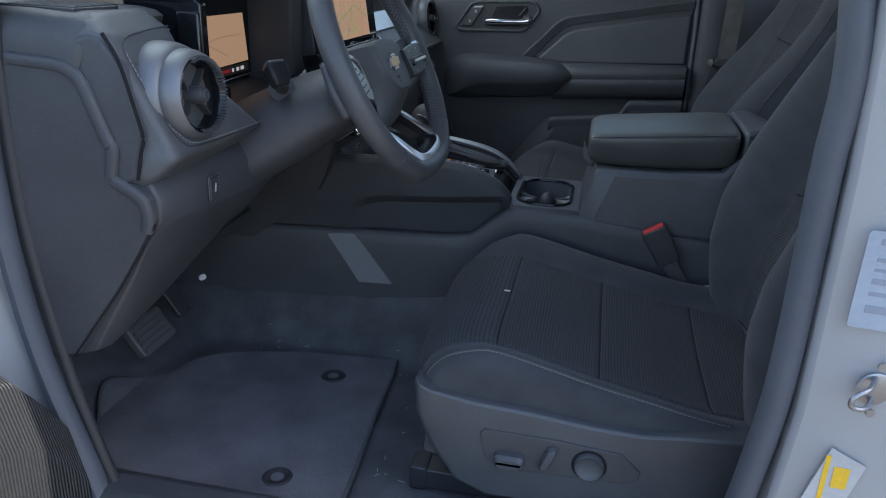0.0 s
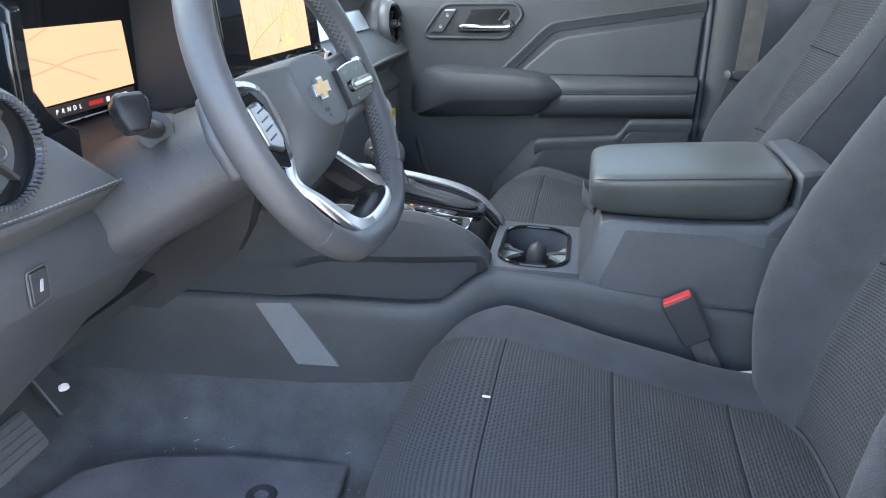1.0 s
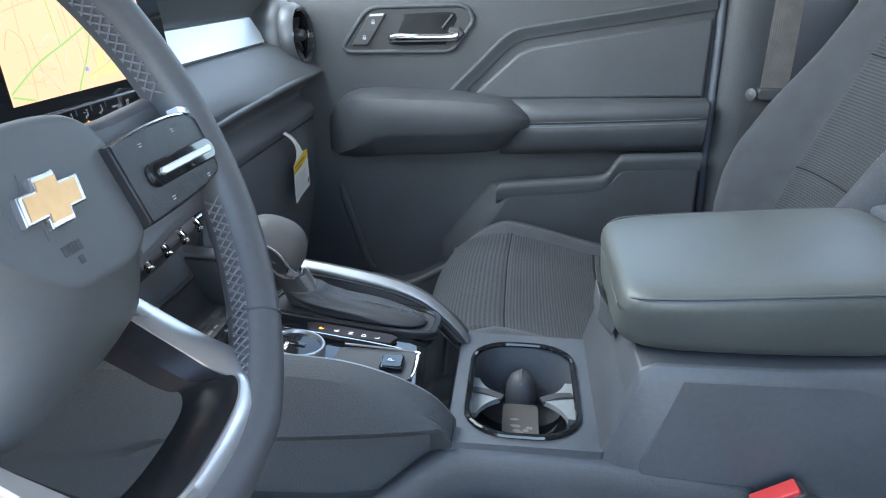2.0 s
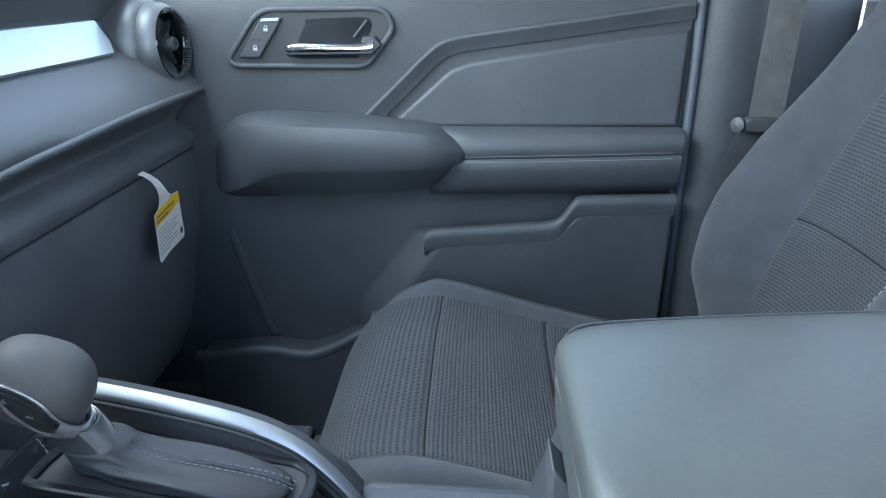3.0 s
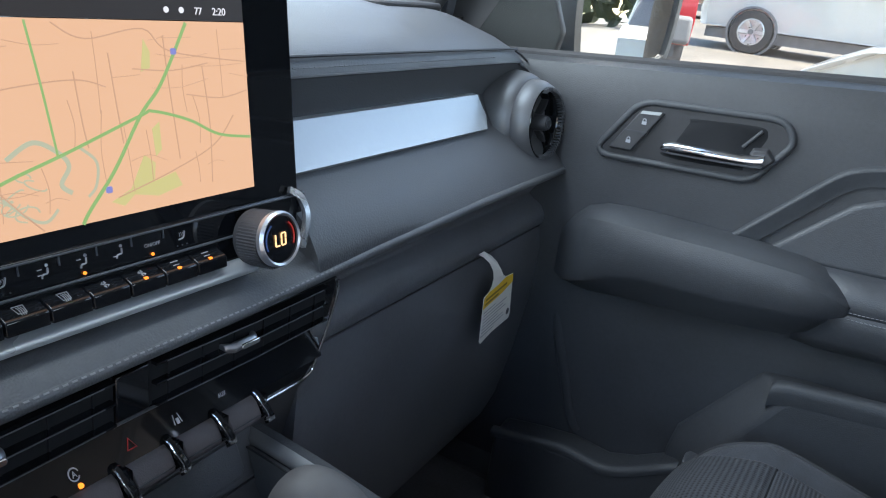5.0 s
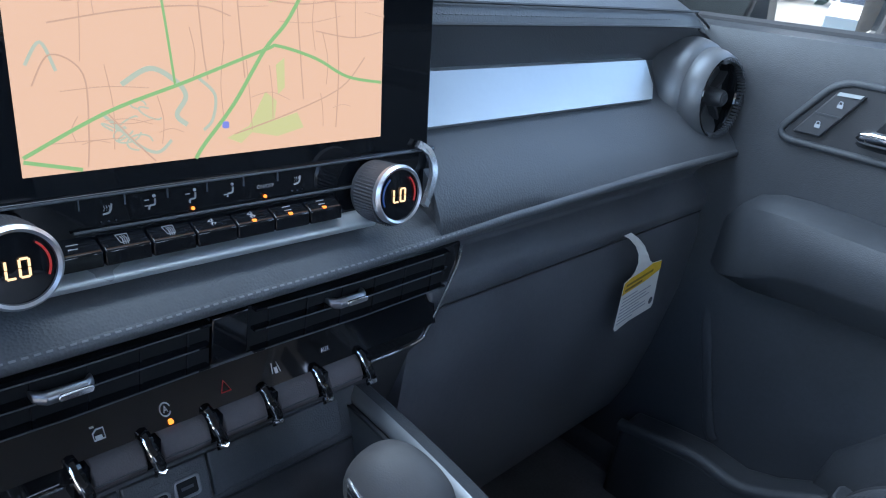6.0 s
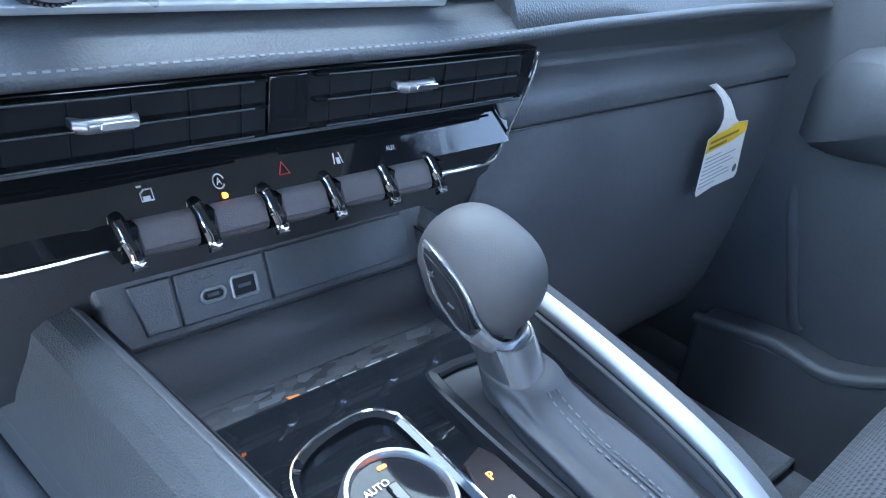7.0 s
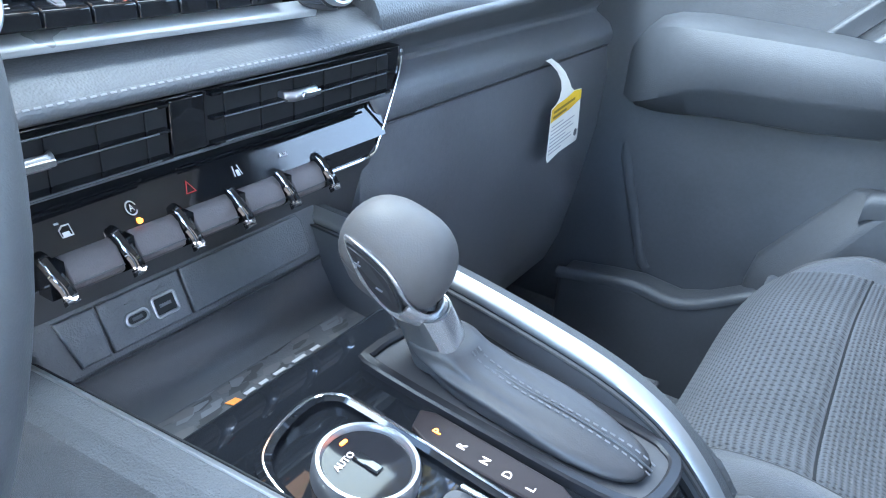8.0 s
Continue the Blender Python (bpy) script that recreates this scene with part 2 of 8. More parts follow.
def sweep(path, profile, up=(0, 0, 1), closed=False, bm=None, scale=None):
    """Pushes a profile of (side, up) pairs along a path."""
    path = [Vector(p) for p in path]
    up = Vector(up)
    rings = []
    m = len(path)
    for i, p in enumerate(path):
        a = path[i - 1] if (i or closed) else p
        b = path[(i + 1) % m] if (i < m - 1 or closed) else p
        t = (b - a).normalized()
        s = t.cross(up)
        s = s.normalized() if s.length > 1e-6 else Vector((1, 0, 0))
        u = s.cross(t)
        k = scale(i / (m - 1)) if scale else 1.0
        rings.append([p + s * q[0] * k + u * q[1] * k for q in profile])
    if closed:
        rings.append(rings[0])
    bm = loft(rings, bm, cap=not closed)
    if closed:
        bmesh.ops.remove_doubles(bm, verts=bm.verts, dist=1e-6)
    return bm


def circle(r, n=12, ry=None):
    ry = ry or r
    return [(r * math.cos(2 * math.pi * i / n), ry * math.sin(2 * math.pi * i / n)) for i in range(n)]


def tube(path, r, n=10, closed=False, bm=None, up=(0, 0, 1)):
    return sweep(path, circle(r, n), up, closed, bm)


def rrect(a0, a1, b0, b1, r, n=5):
    """A rectangle with round corners, as a polygon."""
    out = []
    for cx, cy, s in ((a1 - r, b1 - r, 0), (a0 + r, b1 - r, 1), (a0 + r, b0 + r, 2), (a1 - r, b0 + r, 3)):
        for i in range(n + 1):
            t = (s + i / n) * math.pi / 2
            out.append((cx + r * math.cos(t), cy + r * math.sin(t)))
    return out


def stitches(path, length=0.0045, gap=0.0025, r=0.0005, bm=None):
    """Short thread dashes along a path."""
    bm = bm or bmesh.new()
    path = [Vector(p) for p in path]
    dist = [0.0]
    for a, b in zip(path, path[1:]):
        dist.append(dist[-1] + (b - a).length)
    px, py, pz = ([p[k] for p in path] for k in range(3))

    def at(d):
        return Vector((np.interp(d, dist, px), np.interp(d, dist, py), np.interp(d, dist, pz)))
    for k in range(int(dist[-1] / (length + gap))):
        p, q = at(k * (length + gap)), at(k * (length + gap) + length)
        t = (q - p).normalized()
        side = t.cross(Vector((0, 0, 1)))
        side = side.normalized() if side.length > 1e-4 else Vector((1, 0, 0))
        u = side.cross(t)
        loft([[c + side * r * 1.2, c + u * r * 1.2, c - side * r * 1.2, c - u * r * 1.2] for c in (p, q)], bm)
    return bm


def quilt(P, u0, u1, v0, v1, nu, nv, puff=0.004, edge=0.012, tuck=0.004, name="panel", material=None, parent=None, label="", uvs=30.0):
    """A padded panel on the surface P(u, v): raised in the middle, drawn down along its border."""
    bm = bmesh.new()
    layer = bm.loops.layers.uv.new("map")
    grid = []
    for i in range(nu + 1):
        row = []
        for j in range(nv + 1):
            a, b = i / nu, j / nv
            u, v = u0 + (u1 - u0) * a, v0 + (v1 - v0) * b
            p = P(u, v)
            du, dv = P(u + 1e-3, v) - P(u - 1e-3, v), P(u, v + 1e-3) - P(u, v - 1e-3)
            nrm = du.cross(dv).normalized()
            row.append((p, nrm))
        grid.append(row)
    # the pieces' lengths give the distance from the border
    lu = sum((grid[i + 1][nv // 2][0] - grid[i][nv // 2][0]).length for i in range(nu))
    lv = sum((grid[nu // 2][j + 1][0] - grid[nu // 2][j][0]).length for j in range(nv))
    c = grid[nu // 2][nv // 2][1]
    flip = 1.0 if c.z - c.x > 0 else -1.0
    vs = []
    for i in range(nu + 1):
        row = []
        for j in range(nv + 1):
            d = min(i / nu * lu, (1 - i / nu) * lu, j / nv * lv, (1 - j / nv) * lv)
            h = 0.0009 + puff * (1 - math.exp(-d / edge * 2.5))
            p, nrm = grid[i][j]
            row.append(bm.verts.new(p + nrm * h * flip))
        vs.append(row)
    for i in range(nu):
        for j in range(nv):
            f = bm.faces.new((vs[i][j], vs[i + 1][j], vs[i + 1][j + 1], vs[i][j + 1]))
            for lp, (a, b) in zip(f.loops, ((i, j), (i + 1, j), (i + 1, j + 1), (i, j + 1))):
                lp[layer].uv = (b / nv * lv * uvs, a / nu * lu * uvs)
    me = bpy.data.meshes.new(name)
    bm.to_mesh(me)
    bm.free()
    me.materials.append(material)
    me.polygons.foreach_set("use_smooth", [True] * len(me.polygons))
    ob = new(name, me)
    ob.parent = parent
    ob.matrix_parent_inverse = parent.matrix_basis.inverted()
    if label:
        ob["label"] = label
    line = [grid[0][j] for j in range(nv + 1)]
    part(name + "_seam", tube([p + q * flip * 0.0006 for p, q in line], 0.0017, 6), VOID, parent)
    for j in (0, nv):
        part(name + "_seam", tube([grid[i][j][0] + grid[i][j][1] * flip * 0.0004 for i in range(nu + 1)], 0.0009, 5), PLASTIC_DARK, parent)
    return ob


def surface(P, nu, nv, bm=None):
    bm = bm or bmesh.new()
    vs = [[bm.verts.new(P(i / nu, j / nv)) for j in range(nv + 1)] for i in range(nu + 1)]
    for i in range(nu):
        for j in range(nv):
            bm.faces.new((vs[i][j], vs[i + 1][j], vs[i + 1][j + 1], vs[i][j + 1]))
    return bm


def along(pts):
    """A function 0..1 along a smooth curve through the points."""
    c = spline([tuple(p) + (0.0,) * (3 - len(p)) for p in pts], 8)
    n = len(c) - 1

    def f(t):
        t = min(max(t, 0.0), 1.0) * n
        i = min(int(t), n - 1)
        return c[i].lerp(c[i + 1], t - i)
    return f


def table(pairs):
    """Straight-line interpolation in (key, value) pairs, softened."""
    xs, ys = [p[0] for p in pairs], [p[1] for p in pairs]

    def f(x):
        return float(np.interp(x, xs, ys))
    return f


def text(body, size, m, material, parent, name="lettering", extrude=0.0002):
    """Characters in the built-in font, as a mesh part."""
    cu = bpy.data.curves.new(name, "FONT")
    cu.body, cu.size, cu.extrude, cu.align_x, cu.align_y = body, size, extrude, "CENTER", "CENTER"
    cu.resolution_u = 3
    tmp = bpy.data.objects.new(name, cu)
    scene.collection.objects.link(tmp)
    me = bpy.data.meshes.new_from_object(tmp.evaluated_get(bpy.context.evaluated_depsgraph_get()))
    bpy.data.objects.remove(tmp)
    bpy.data.curves.remove(cu)
    me.transform(m)
    me.materials.clear()
    me.materials.append(material)
    ob = new(name, me)
    ob.parent = parent
    ob.matrix_parent_inverse = parent.matrix_basis.inverted() if parent.parent is None else Matrix.Identity(4)
    return ob


def disc(c, n, r, depth, seg=32, r2=None, bm=None):
    """A short cylinder or cone at c along n."""
    bm = bm or bmesh.new()
    n = Vector(n).normalized()
    a = n.orthogonal().normalized()
    b = n.cross(a)
    c = Vector(c)
    r2 = r if r2 is None else r2
    rings = []
    for rad, h in ((r, 0), (r2, depth)):
        rings.append([c + n * h + (a * math.cos(2 * math.pi * i / seg) + b * math.sin(2 * math.pi * i / seg)) * rad for i in range(seg)])
    return loft(rings, bm)


def lathe(c, n, profile, seg=40, bm=None, closed=False):
    """A profile of (radius, height) pairs turned round the axis n at c."""
    bm = bm or bmesh.new()
    n = Vector(n).normalized()
    a = n.orthogonal().normalized()
    b = n.cross(a)
    c = Vector(c)
    rings = []
    for r, h in profile:
        rings.append([c + n * h + (a * math.cos(2 * math.pi * i / seg) + b * math.sin(2 * math.pi * i / seg)) * max(r, 1e-5) for i in range(seg)])
    return loft(rings, bm, cap=not closed)


# ---- the cab: floor, walls, roof, pillars ----
def cab():
    # carpet: flat well, rising to the toe board in front and to the tunnel beside the console
    xs = [-0.95, -0.80, -0.70, -0.60, -0.45, -0.3, 0.0, 0.5, 1.3]
    zf = table([(-0.95, 0.34), (-0.80, 0.17), (-0.70, 0.05), (-0.62, 0.0), (1.3, 0.0)])
    ys = [-0.74, -0.70, -0.66, -0.45, -0.25, -0.20, -0.16, -0.125, 0.125, 0.16, 0.20, 0.25, 0.45, 0.66, 0.70, 0.74]
    zy = table([(-0.74, 0.05), (-0.70, 0.015), (-0.66, 0.0), (-0.23, 0.0), (-0.18, 0.06), (-0.125, 0.15),
                (0.125, 0.15), (0.18, 0.06), (0.23, 0.0), (0.66, 0.0), (0.70, 0.015), (0.74, 0.05)])
    xs = np.interp(np.linspace(0, 1, 41), np.linspace(0, 1, len(xs)), xs)
    ys = np.interp(np.linspace(0, 1, 61), np.linspace(0, 1, len(ys)), ys)
    bm = bmesh.new()
    rows = [[bm.verts.new((x, y, max(zf(x), zy(y)) - 0.008 + 0.004 * noise.noise((x * 6, y * 6, 0)))) for y in ys] for x in xs]
    for i in range(len(xs) - 1):
        for j in range(len(ys) - 1):
            bm.faces.new((rows[i][j], rows[i + 1][j], rows[i + 1][j + 1], rows[i][j + 1]))
    geo = bmesh.ops.extrude_face_region(bm, geom=list(bm.faces))
    bmesh.ops.translate(bm, verts=[g for g in geo["geom"] if isinstance(g, bmesh.types.BMVert)], vec=(0, 0, -0.03))
    floor = part("floor", bm, CARPET, angle=80)
    tagged(floor, "dark grey carpeted cab floor with a raised tunnel", "floor", kind="structure")

    # lint and crumbs on the carpet
    rnd = random.Random(4)
    bm = bmesh.new()
    for i in range(90):
        x, y = rnd.uniform(-0.6, -0.05), rnd.uniform(-0.62, -0.2)
        a, l = rnd.uniform(0, 6.3), rnd.uniform(0.001, 0.006)
        z = max(zf(x), zy(y)) + (0.006 if y < -0.24 else 0.0)
        d = V(math.cos(a) * l, math.sin(a) * l, 0)
        tube([V(x, y, z) - d, V(x, y, z + 0.0006), V(x, y, z) + d], 0.0006, 5, bm=bm)
    lint = part("carpet_lint", bm, STITCH)
    tagged(lint, "pale bits of lint scattered on the carpet and mat", "lint", kind="stuff")

    bm = box(-1.25, -0.93, -0.80, 0.80, 0.0, 0.72)
    tagged(part("wall_front", bm, PLASTIC_DARK), "dark bulkhead between cab and engine bay", "wall", kind="structure")
    bm = box(1.28, 1.34, -0.80, 0.80, -0.05, 0.62)
    tagged(part("wall_rear", bm, PLASTIC_DARK), "dark rear wall of the cab", "wall", kind="structure")
    bm = prism([(-0.25, 1.19), (0.1, 1.25), (1.30, 1.20), (1.30, 1.15), (0.1, 1.20), (-0.25, 1.14)], "y", -0.72, 0.72)
    tagged(part("ceiling", bm, mat("headliner", (0.42, 0.42, 0.41), 0.9, grain=0.5, grain_scale=600)), "light grey fabric headliner", "ceiling", kind="structure")

    # unseen rails that widen the roof, added to keep sun off the dash ends
    for s, nm in ((-1, "sun_block_rail_driver"), (1, "sun_block_rail_passenger")):
        rows = [[V(x, s * 0.70, z - 0.05), V(x, s * 0.70, z + 0.03), V(x, s * 0.80, z - 0.01), V(x, s * 0.805, z - 0.06)] for x, z in ((-0.30, 1.16), (0.10, 1.21), (0.70, 1.20), (1.32, 1.16))]
        tagged(part(nm, loft(rows), PAINT, bevel=0.01), "unseen pale grey rail over the doors, added to block sun", "roof rail", kind="structure")

    bm = box(-0.95, 1.25, -0.62, 0.62, -0.62, -0.045)
    tagged(part("underbody", bm, PLASTIC_DARK, bevel=0.03), "dark closed underbody below the cab floor", "underbody", kind="structure")

    # rocker sills
    for s, nm in ((-1, "sill_driver"), (1, "sill_passenger")):
        bm = loft([[V(x, s * y, z) for y, z in ((0.70, -0.03), (0.70, 0.035), (0.725, 0.055), (0.765, 0.05), (0.785, 0.02), (0.80, -0.08), (0.80, -0.20), (0.70, -0.20))] for x in (-0.60, -0.2, 0.2, 0.44)])
        tagged(part(nm, bm, PLASTIC, bevel=0.006), "black plastic scuff plate along the door sill", "door sill", kind="structure")

    # front pillars: painted door frame with its seal, and the screen pillars above
    for s, nm in ((-1, "pillar_front_driver"), (1, "pillar_front_passenger")):
        pil = thing(nm, (-0.62, s * 0.78, -0.2), "pale grey painted front door pillar with a grey seal", "pillar", kind="structure")
        rows = []
        for x, z in ((-0.475, -0.15), (-0.49, 0.05), (-0.515, 0.16), (-0.55, 0.30), (-0.56, 0.50), (-0.55, 0.72)):
            rows.append([V(x - 0.035, s * 0.765, z), V(x - 0.02, s * 0.742, z), V(x - 0.30, s * 0.742, z), V(x - 0.30, s * 0.85, z), V(x - 0.22, s * 0.86, z), V(x - 0.10, s * 0.80, z)])
        part("frame", loft(rows), PAINT, pil, bevel=0.006)
        path = spline([(-0.40, s * 0.757, -0.02), (-0.462, s * 0.757, 0.02), (-0.49, s * 0.757, 0.10), (-0.53, s * 0.757, 0.24), (-0.552, s * 0.757, 0.40), (-0.555, s * 0.757, 0.56), (-0.548, s * 0.757, 0.74), (-0.50, s * 0.75, 0.85), (-0.20, s * 0.70, 1.15)], 6)
        part("weatherstrip", sweep(path, circle(0.013, 10, 0.017), (0, 1, 0)), SEAL, pil, "grey rubber door seal")
        path = spline([(-0.455, s * 0.742, 0.03), (-0.475, s * 0.742, 0.10), (-0.505, s * 0.742, 0.22), (-0.532, s * 0.742, 0.40), (-0.535, s * 0.742, 0.56), (-0.525, s * 0.742, 0.72)], 6)
        part("seal_lip", tube(path, 0.0075, 10, up=(0, 1, 0)), RUBBER, pil)
        rows = [[V(x + a, s * (y + b), z) for a, b in ((-0.05, 0.05), (0.03, 0.03), (0.05, -0.01), (-0.03, -0.03))] for x, y, z in ((-0.63, 0.71, 0.66), (-0.45, 0.69, 0.90), (-0.20, 0.66, 1.17))]
        part("screen_pillar", loft(rows), PLASTIC_DARK, pil, bevel=0.012)
    bm = bmesh.new()
    box(-0.60, -0.575, -0.79, -0.765, 0.335, 0.375, bm)
    disc((-0.585, -0.80, 0.33), (0, 0, 1), 0.008, 0.05, 14, bm=bm)
    hin = part("door_check", bm, mat("dull_steel", (0.28, 0.29, 0.31), 0.4, metal=0.8), None, bevel=0.003)
    tagged(hin, "dull steel door check bolted to the pillar", "hinge")

    # driver-side middle pillar: white frame, seal, striker, stickers
    pil = thing("pillar_middle_driver", (0.45, -0.76, -0.2), "pale grey painted door pillar with a thick grey seal", "pillar", kind="structure")
    rows = []
    for z, x in ((-0.2, 0.36), (0.0, 0.365), (0.19, 0.385), (0.33, 0.395), (0.59, 0.392), (0.75, 0.384), (1.15, 0.30)):
        rows.append([V(x + 0.008, -0.735, z), V(x + 0.012, -0.765, z), V(x + 0.055, -0.785, z), V(x + 0.19, -0.80, z), V(x + 0.30, -0.80, z), V(x + 0.30, -0.70, z), V(x + 0.02, -0.70, z)])
    part("frame", loft(rows), PAINT, pil, bevel=0.006)
    path = spline([(0.352, -0.748, -0.05), (0.360, -0.748, 0.10), (0.376, -0.748, 0.22), (0.388, -0.748, 0.36), (0.386, -0.748, 0.58), (0.379, -0.748, 0.75), (0.30, -0.71, 1.15)], 6)
    part("weatherstrip", sweep(path, circle(0.015, 12, 0.019), (0, 1, 0)), SEAL, pil, "grey rubber door seal")
    rows = [[V(x + a, y, z) for a, y in ((-0.01, -0.735), (0.02, -0.745), (0.28, -0.70), (0.28, -0.66), (0.05, -0.65))] for z, x in ((-0.02, 0.375), (0.22, 0.395), (0.60, 0.40), (0.78, 0.395), (1.15, 0.31))]
    part("inner_trim", loft(rows), PLASTIC, pil, bevel=0.01)

    STEEL = mat("striker_steel", (0.34, 0.35, 0.37), 0.38, metal=0.9)
    st = thing("door_striker", (0.474, -0.795, 0.33), "dull steel door striker loop on a round plate", "striker")
    part("plate", lathe((0.462, -0.790, 0.382), (0.12, -1, 0), [(0.0, 0.0), (0.017, 0.0), (0.018, 0.002), (0.016, 0.003), (0.0, 0.003)], 28), STEEL, st)
    loop = spline([(0.462, -0.79, 0.395), (0.449, -0.815, 0.394), (0.436, -0.823, 0.389), (0.432, -0.824, 0.382), (0.436, -0.822, 0.375), (0.450, -0.815, 0.372), (0.463, -0.79, 0.371)], 6)
    part("loop", tube(loop, 0.0027, 10), STEEL, st)
    for dz in (0.409, 0.356):
        part("screw", disc((0.463, -0.794, dz), (0.1, -1, 0), 0.0045, 0.002, 14), STEEL, st)

    for nm, poly, mt, lab in (("tyre_sticker", rrect(0.424, 0.53, 0.445, 0.545, 0.004), mat("sticker_blue", (0.33, 0.38, 0.45), 0.5), "pale blue information sticker on the pillar"),
                              ("warning_sticker", [(0.420, 0.225), (0.440, 0.305), (0.475, 0.290), (0.455, 0.205)], mat("sticker_pale", (0.46, 0.47, 0.48), 0.5), "white and yellow sticker on the pillar")):
        t = thing(nm, (0.5, -0.8, poly[0][1]), lab, "sticker")
        q = [V(x, -0.7885 - (x - 0.45) * 0.11, z) for x, z in poly]
        bm = loft([q, [p + V(0.0, -0.0012, 0) for p in q]])
        part("sheet", bm, mt, t)
        bm = bmesh.new()
        bars = [(0.436, 0.500, 0.532, 0.538), (0.436, 0.520, 0.515, 0.519), (0.436, 0.512, 0.505, 0.508), (0.436, 0.520, 0.492, 0.498), (0.436, 0.505, 0.480, 0.484), (0.436, 0.518, 0.462, 0.470)] if nm == "tyre_sticker" else [(0.4365, 0.4415, 0.238, 0.296), (0.4465, 0.4615, 0.258, 0.284)]
        for x0, x1, z0, z1 in bars:
            q = [V(x, -0.7898 - (x - 0.45) * 0.11, z) for x, z in ((x0, z0), (x1, z0), (x1, z1), (x0, z1))]
            loft([q, [p + V(0.0, -0.0005, 0) for p in q]], bm)
        part("print", bm, mat("faint_print", (0.24, 0.27, 0.33), 0.6) if nm == "tyre_sticker" else YELLOW, t)

    # passenger-side middle pillar trim
    pil = thing("pillar_middle_passenger", (0.46, 0.72, -0.1), "black plastic trim of the passenger-side middle pillar", "pillar", kind="structure")
    rows = []
    for z, x in ((-0.1, 0.408), (0.20, 0.405), (0.40, 0.403), (0.60, 0.401), (0.80, 0.400), (1.16, 0.36)):
        rows.append([V(x, 0.775, z), V(x, 0.722, z), V(x + 0.004, 0.704, z), V(x + 0.012, 0.692, z), V(x + 0.024, 0.684, z), V(x + 0.045, 0.680, z), V(x + 0.070, 0.681, z), V(x + 0.088, 0.687, z), V(x + 0.102, 0.700, z), V(x + 0.115, 0.73, z), V(x + 0.24, 0.76, z), V(x + 0.24, 0.80, z), V(x + 0.05, 0.80, z)])
    part("trim_cover", loft(rows), DOOR_SOFT_SHADED, pil, angle=60)
    path = spline([(0.405, 0.728, -0.05), (0.402, 0.728, 0.2), (0.394, 0.726, 0.45), (0.390, 0.726, 0.70), (0.36, 0.71, 1.1)], 6)
    part("weatherstrip", sweep(path, circle(0.009, 10, 0.013), (0, 1, 0)), SEAL, pil, "grey rubber door seal")
    path = spline([(0.408, 0.706, -0.05), (0.406, 0.706, 0.2), (0.402, 0.705, 0.45), (0.396, 0.704, 0.70), (0.362, 0.694, 1.1)], 6)
    part("edge_strip", sweep(path, circle(0.0075, 12, 0.009), (0, 1, 0)), SEAL, pil, "smooth grey edge strip")

    # rear doors and rear bench close the cab behind the seats
    for s, nm in ((-1, "wall_rear_door_driver"), (1, "wall_rear_door_passenger")):
        bm = box(0.66, 1.30, min(s * 0.72, s * 0.80), max(s * 0.72, s * 0.80), -0.1, 0.70)
        tagged(part(nm, bm, PLASTIC_DARK, bevel=0.01), "dark rear door trim", "wall", kind="structure")
    bench = thing("rear_bench", (1.05, 0, 0), "dark fabric rear bench seat behind the front seats", "bench")
    part("seat", box(0.85, 1.27, -0.66, 0.66, 0.14, 0.34), FABRIC, bench, bevel=0.04, seg=4)
    part("backrest", prism([(1.14, 0.32), (1.26, 0.32), (1.27, 0.62), (1.20, 0.80)], "y", -0.66, 0.66), FABRIC, bench, bevel=0.04, seg=4)
    part("base", box(0.92, 1.25, -0.6, 0.6, -0.02, 0.16), PLASTIC_DARK, bench)

    # glass
    g = bpy.data.materials.new("clear_glass")
    g.use_nodes = True
    nt = g.node_tree
    nt.nodes.clear()
    out, mixn = nt.nodes.new("ShaderNodeOutputMaterial"), nt.nodes.new("ShaderNodeMixShader")
    tr, gl, fr = nt.nodes.new("ShaderNodeBsdfTransparent"), nt.nodes.new("ShaderNodeBsdfGlossy"), nt.nodes.new("ShaderNodeFresnel")
    tr.inputs[0].default_value = (0.78, 0.80, 0.78, 1)
    gl.inputs["Roughness"].default_value = 0.02
    nt.links.new(fr.outputs[0], mixn.inputs[0])
    nt.links.new(tr.outputs[0], mixn.inputs[1])
    nt.links.new(gl.outputs[0], mixn.inputs[2])
    nt.links.new(mixn.outputs[0], out.inputs[0])
    for nm, q in (("windscreen", [V(-1.05, -0.70, 0.72), V(-0.24, -0.62, 1.17), V(-0.24, 0.62, 1.17), V(-1.05, 0.70, 0.72)]),
                  ("window_passenger", [V(-0.52, 0.755, 0.66), V(0.40, 0.755, 0.72), V(0.34, 0.69, 1.16), V(-0.18, 0.69, 1.16)])):
        n = (q[1] - q[0]).cross(q[3] - q[0]).normalized() * 0.004
        ob = part(nm, loft([q, [p + n for p in q]]), g, smooth=False)
        ob.visible_shadow = False
        tagged(ob, "clear window glass of the cab", "window", kind="structure")


cab()


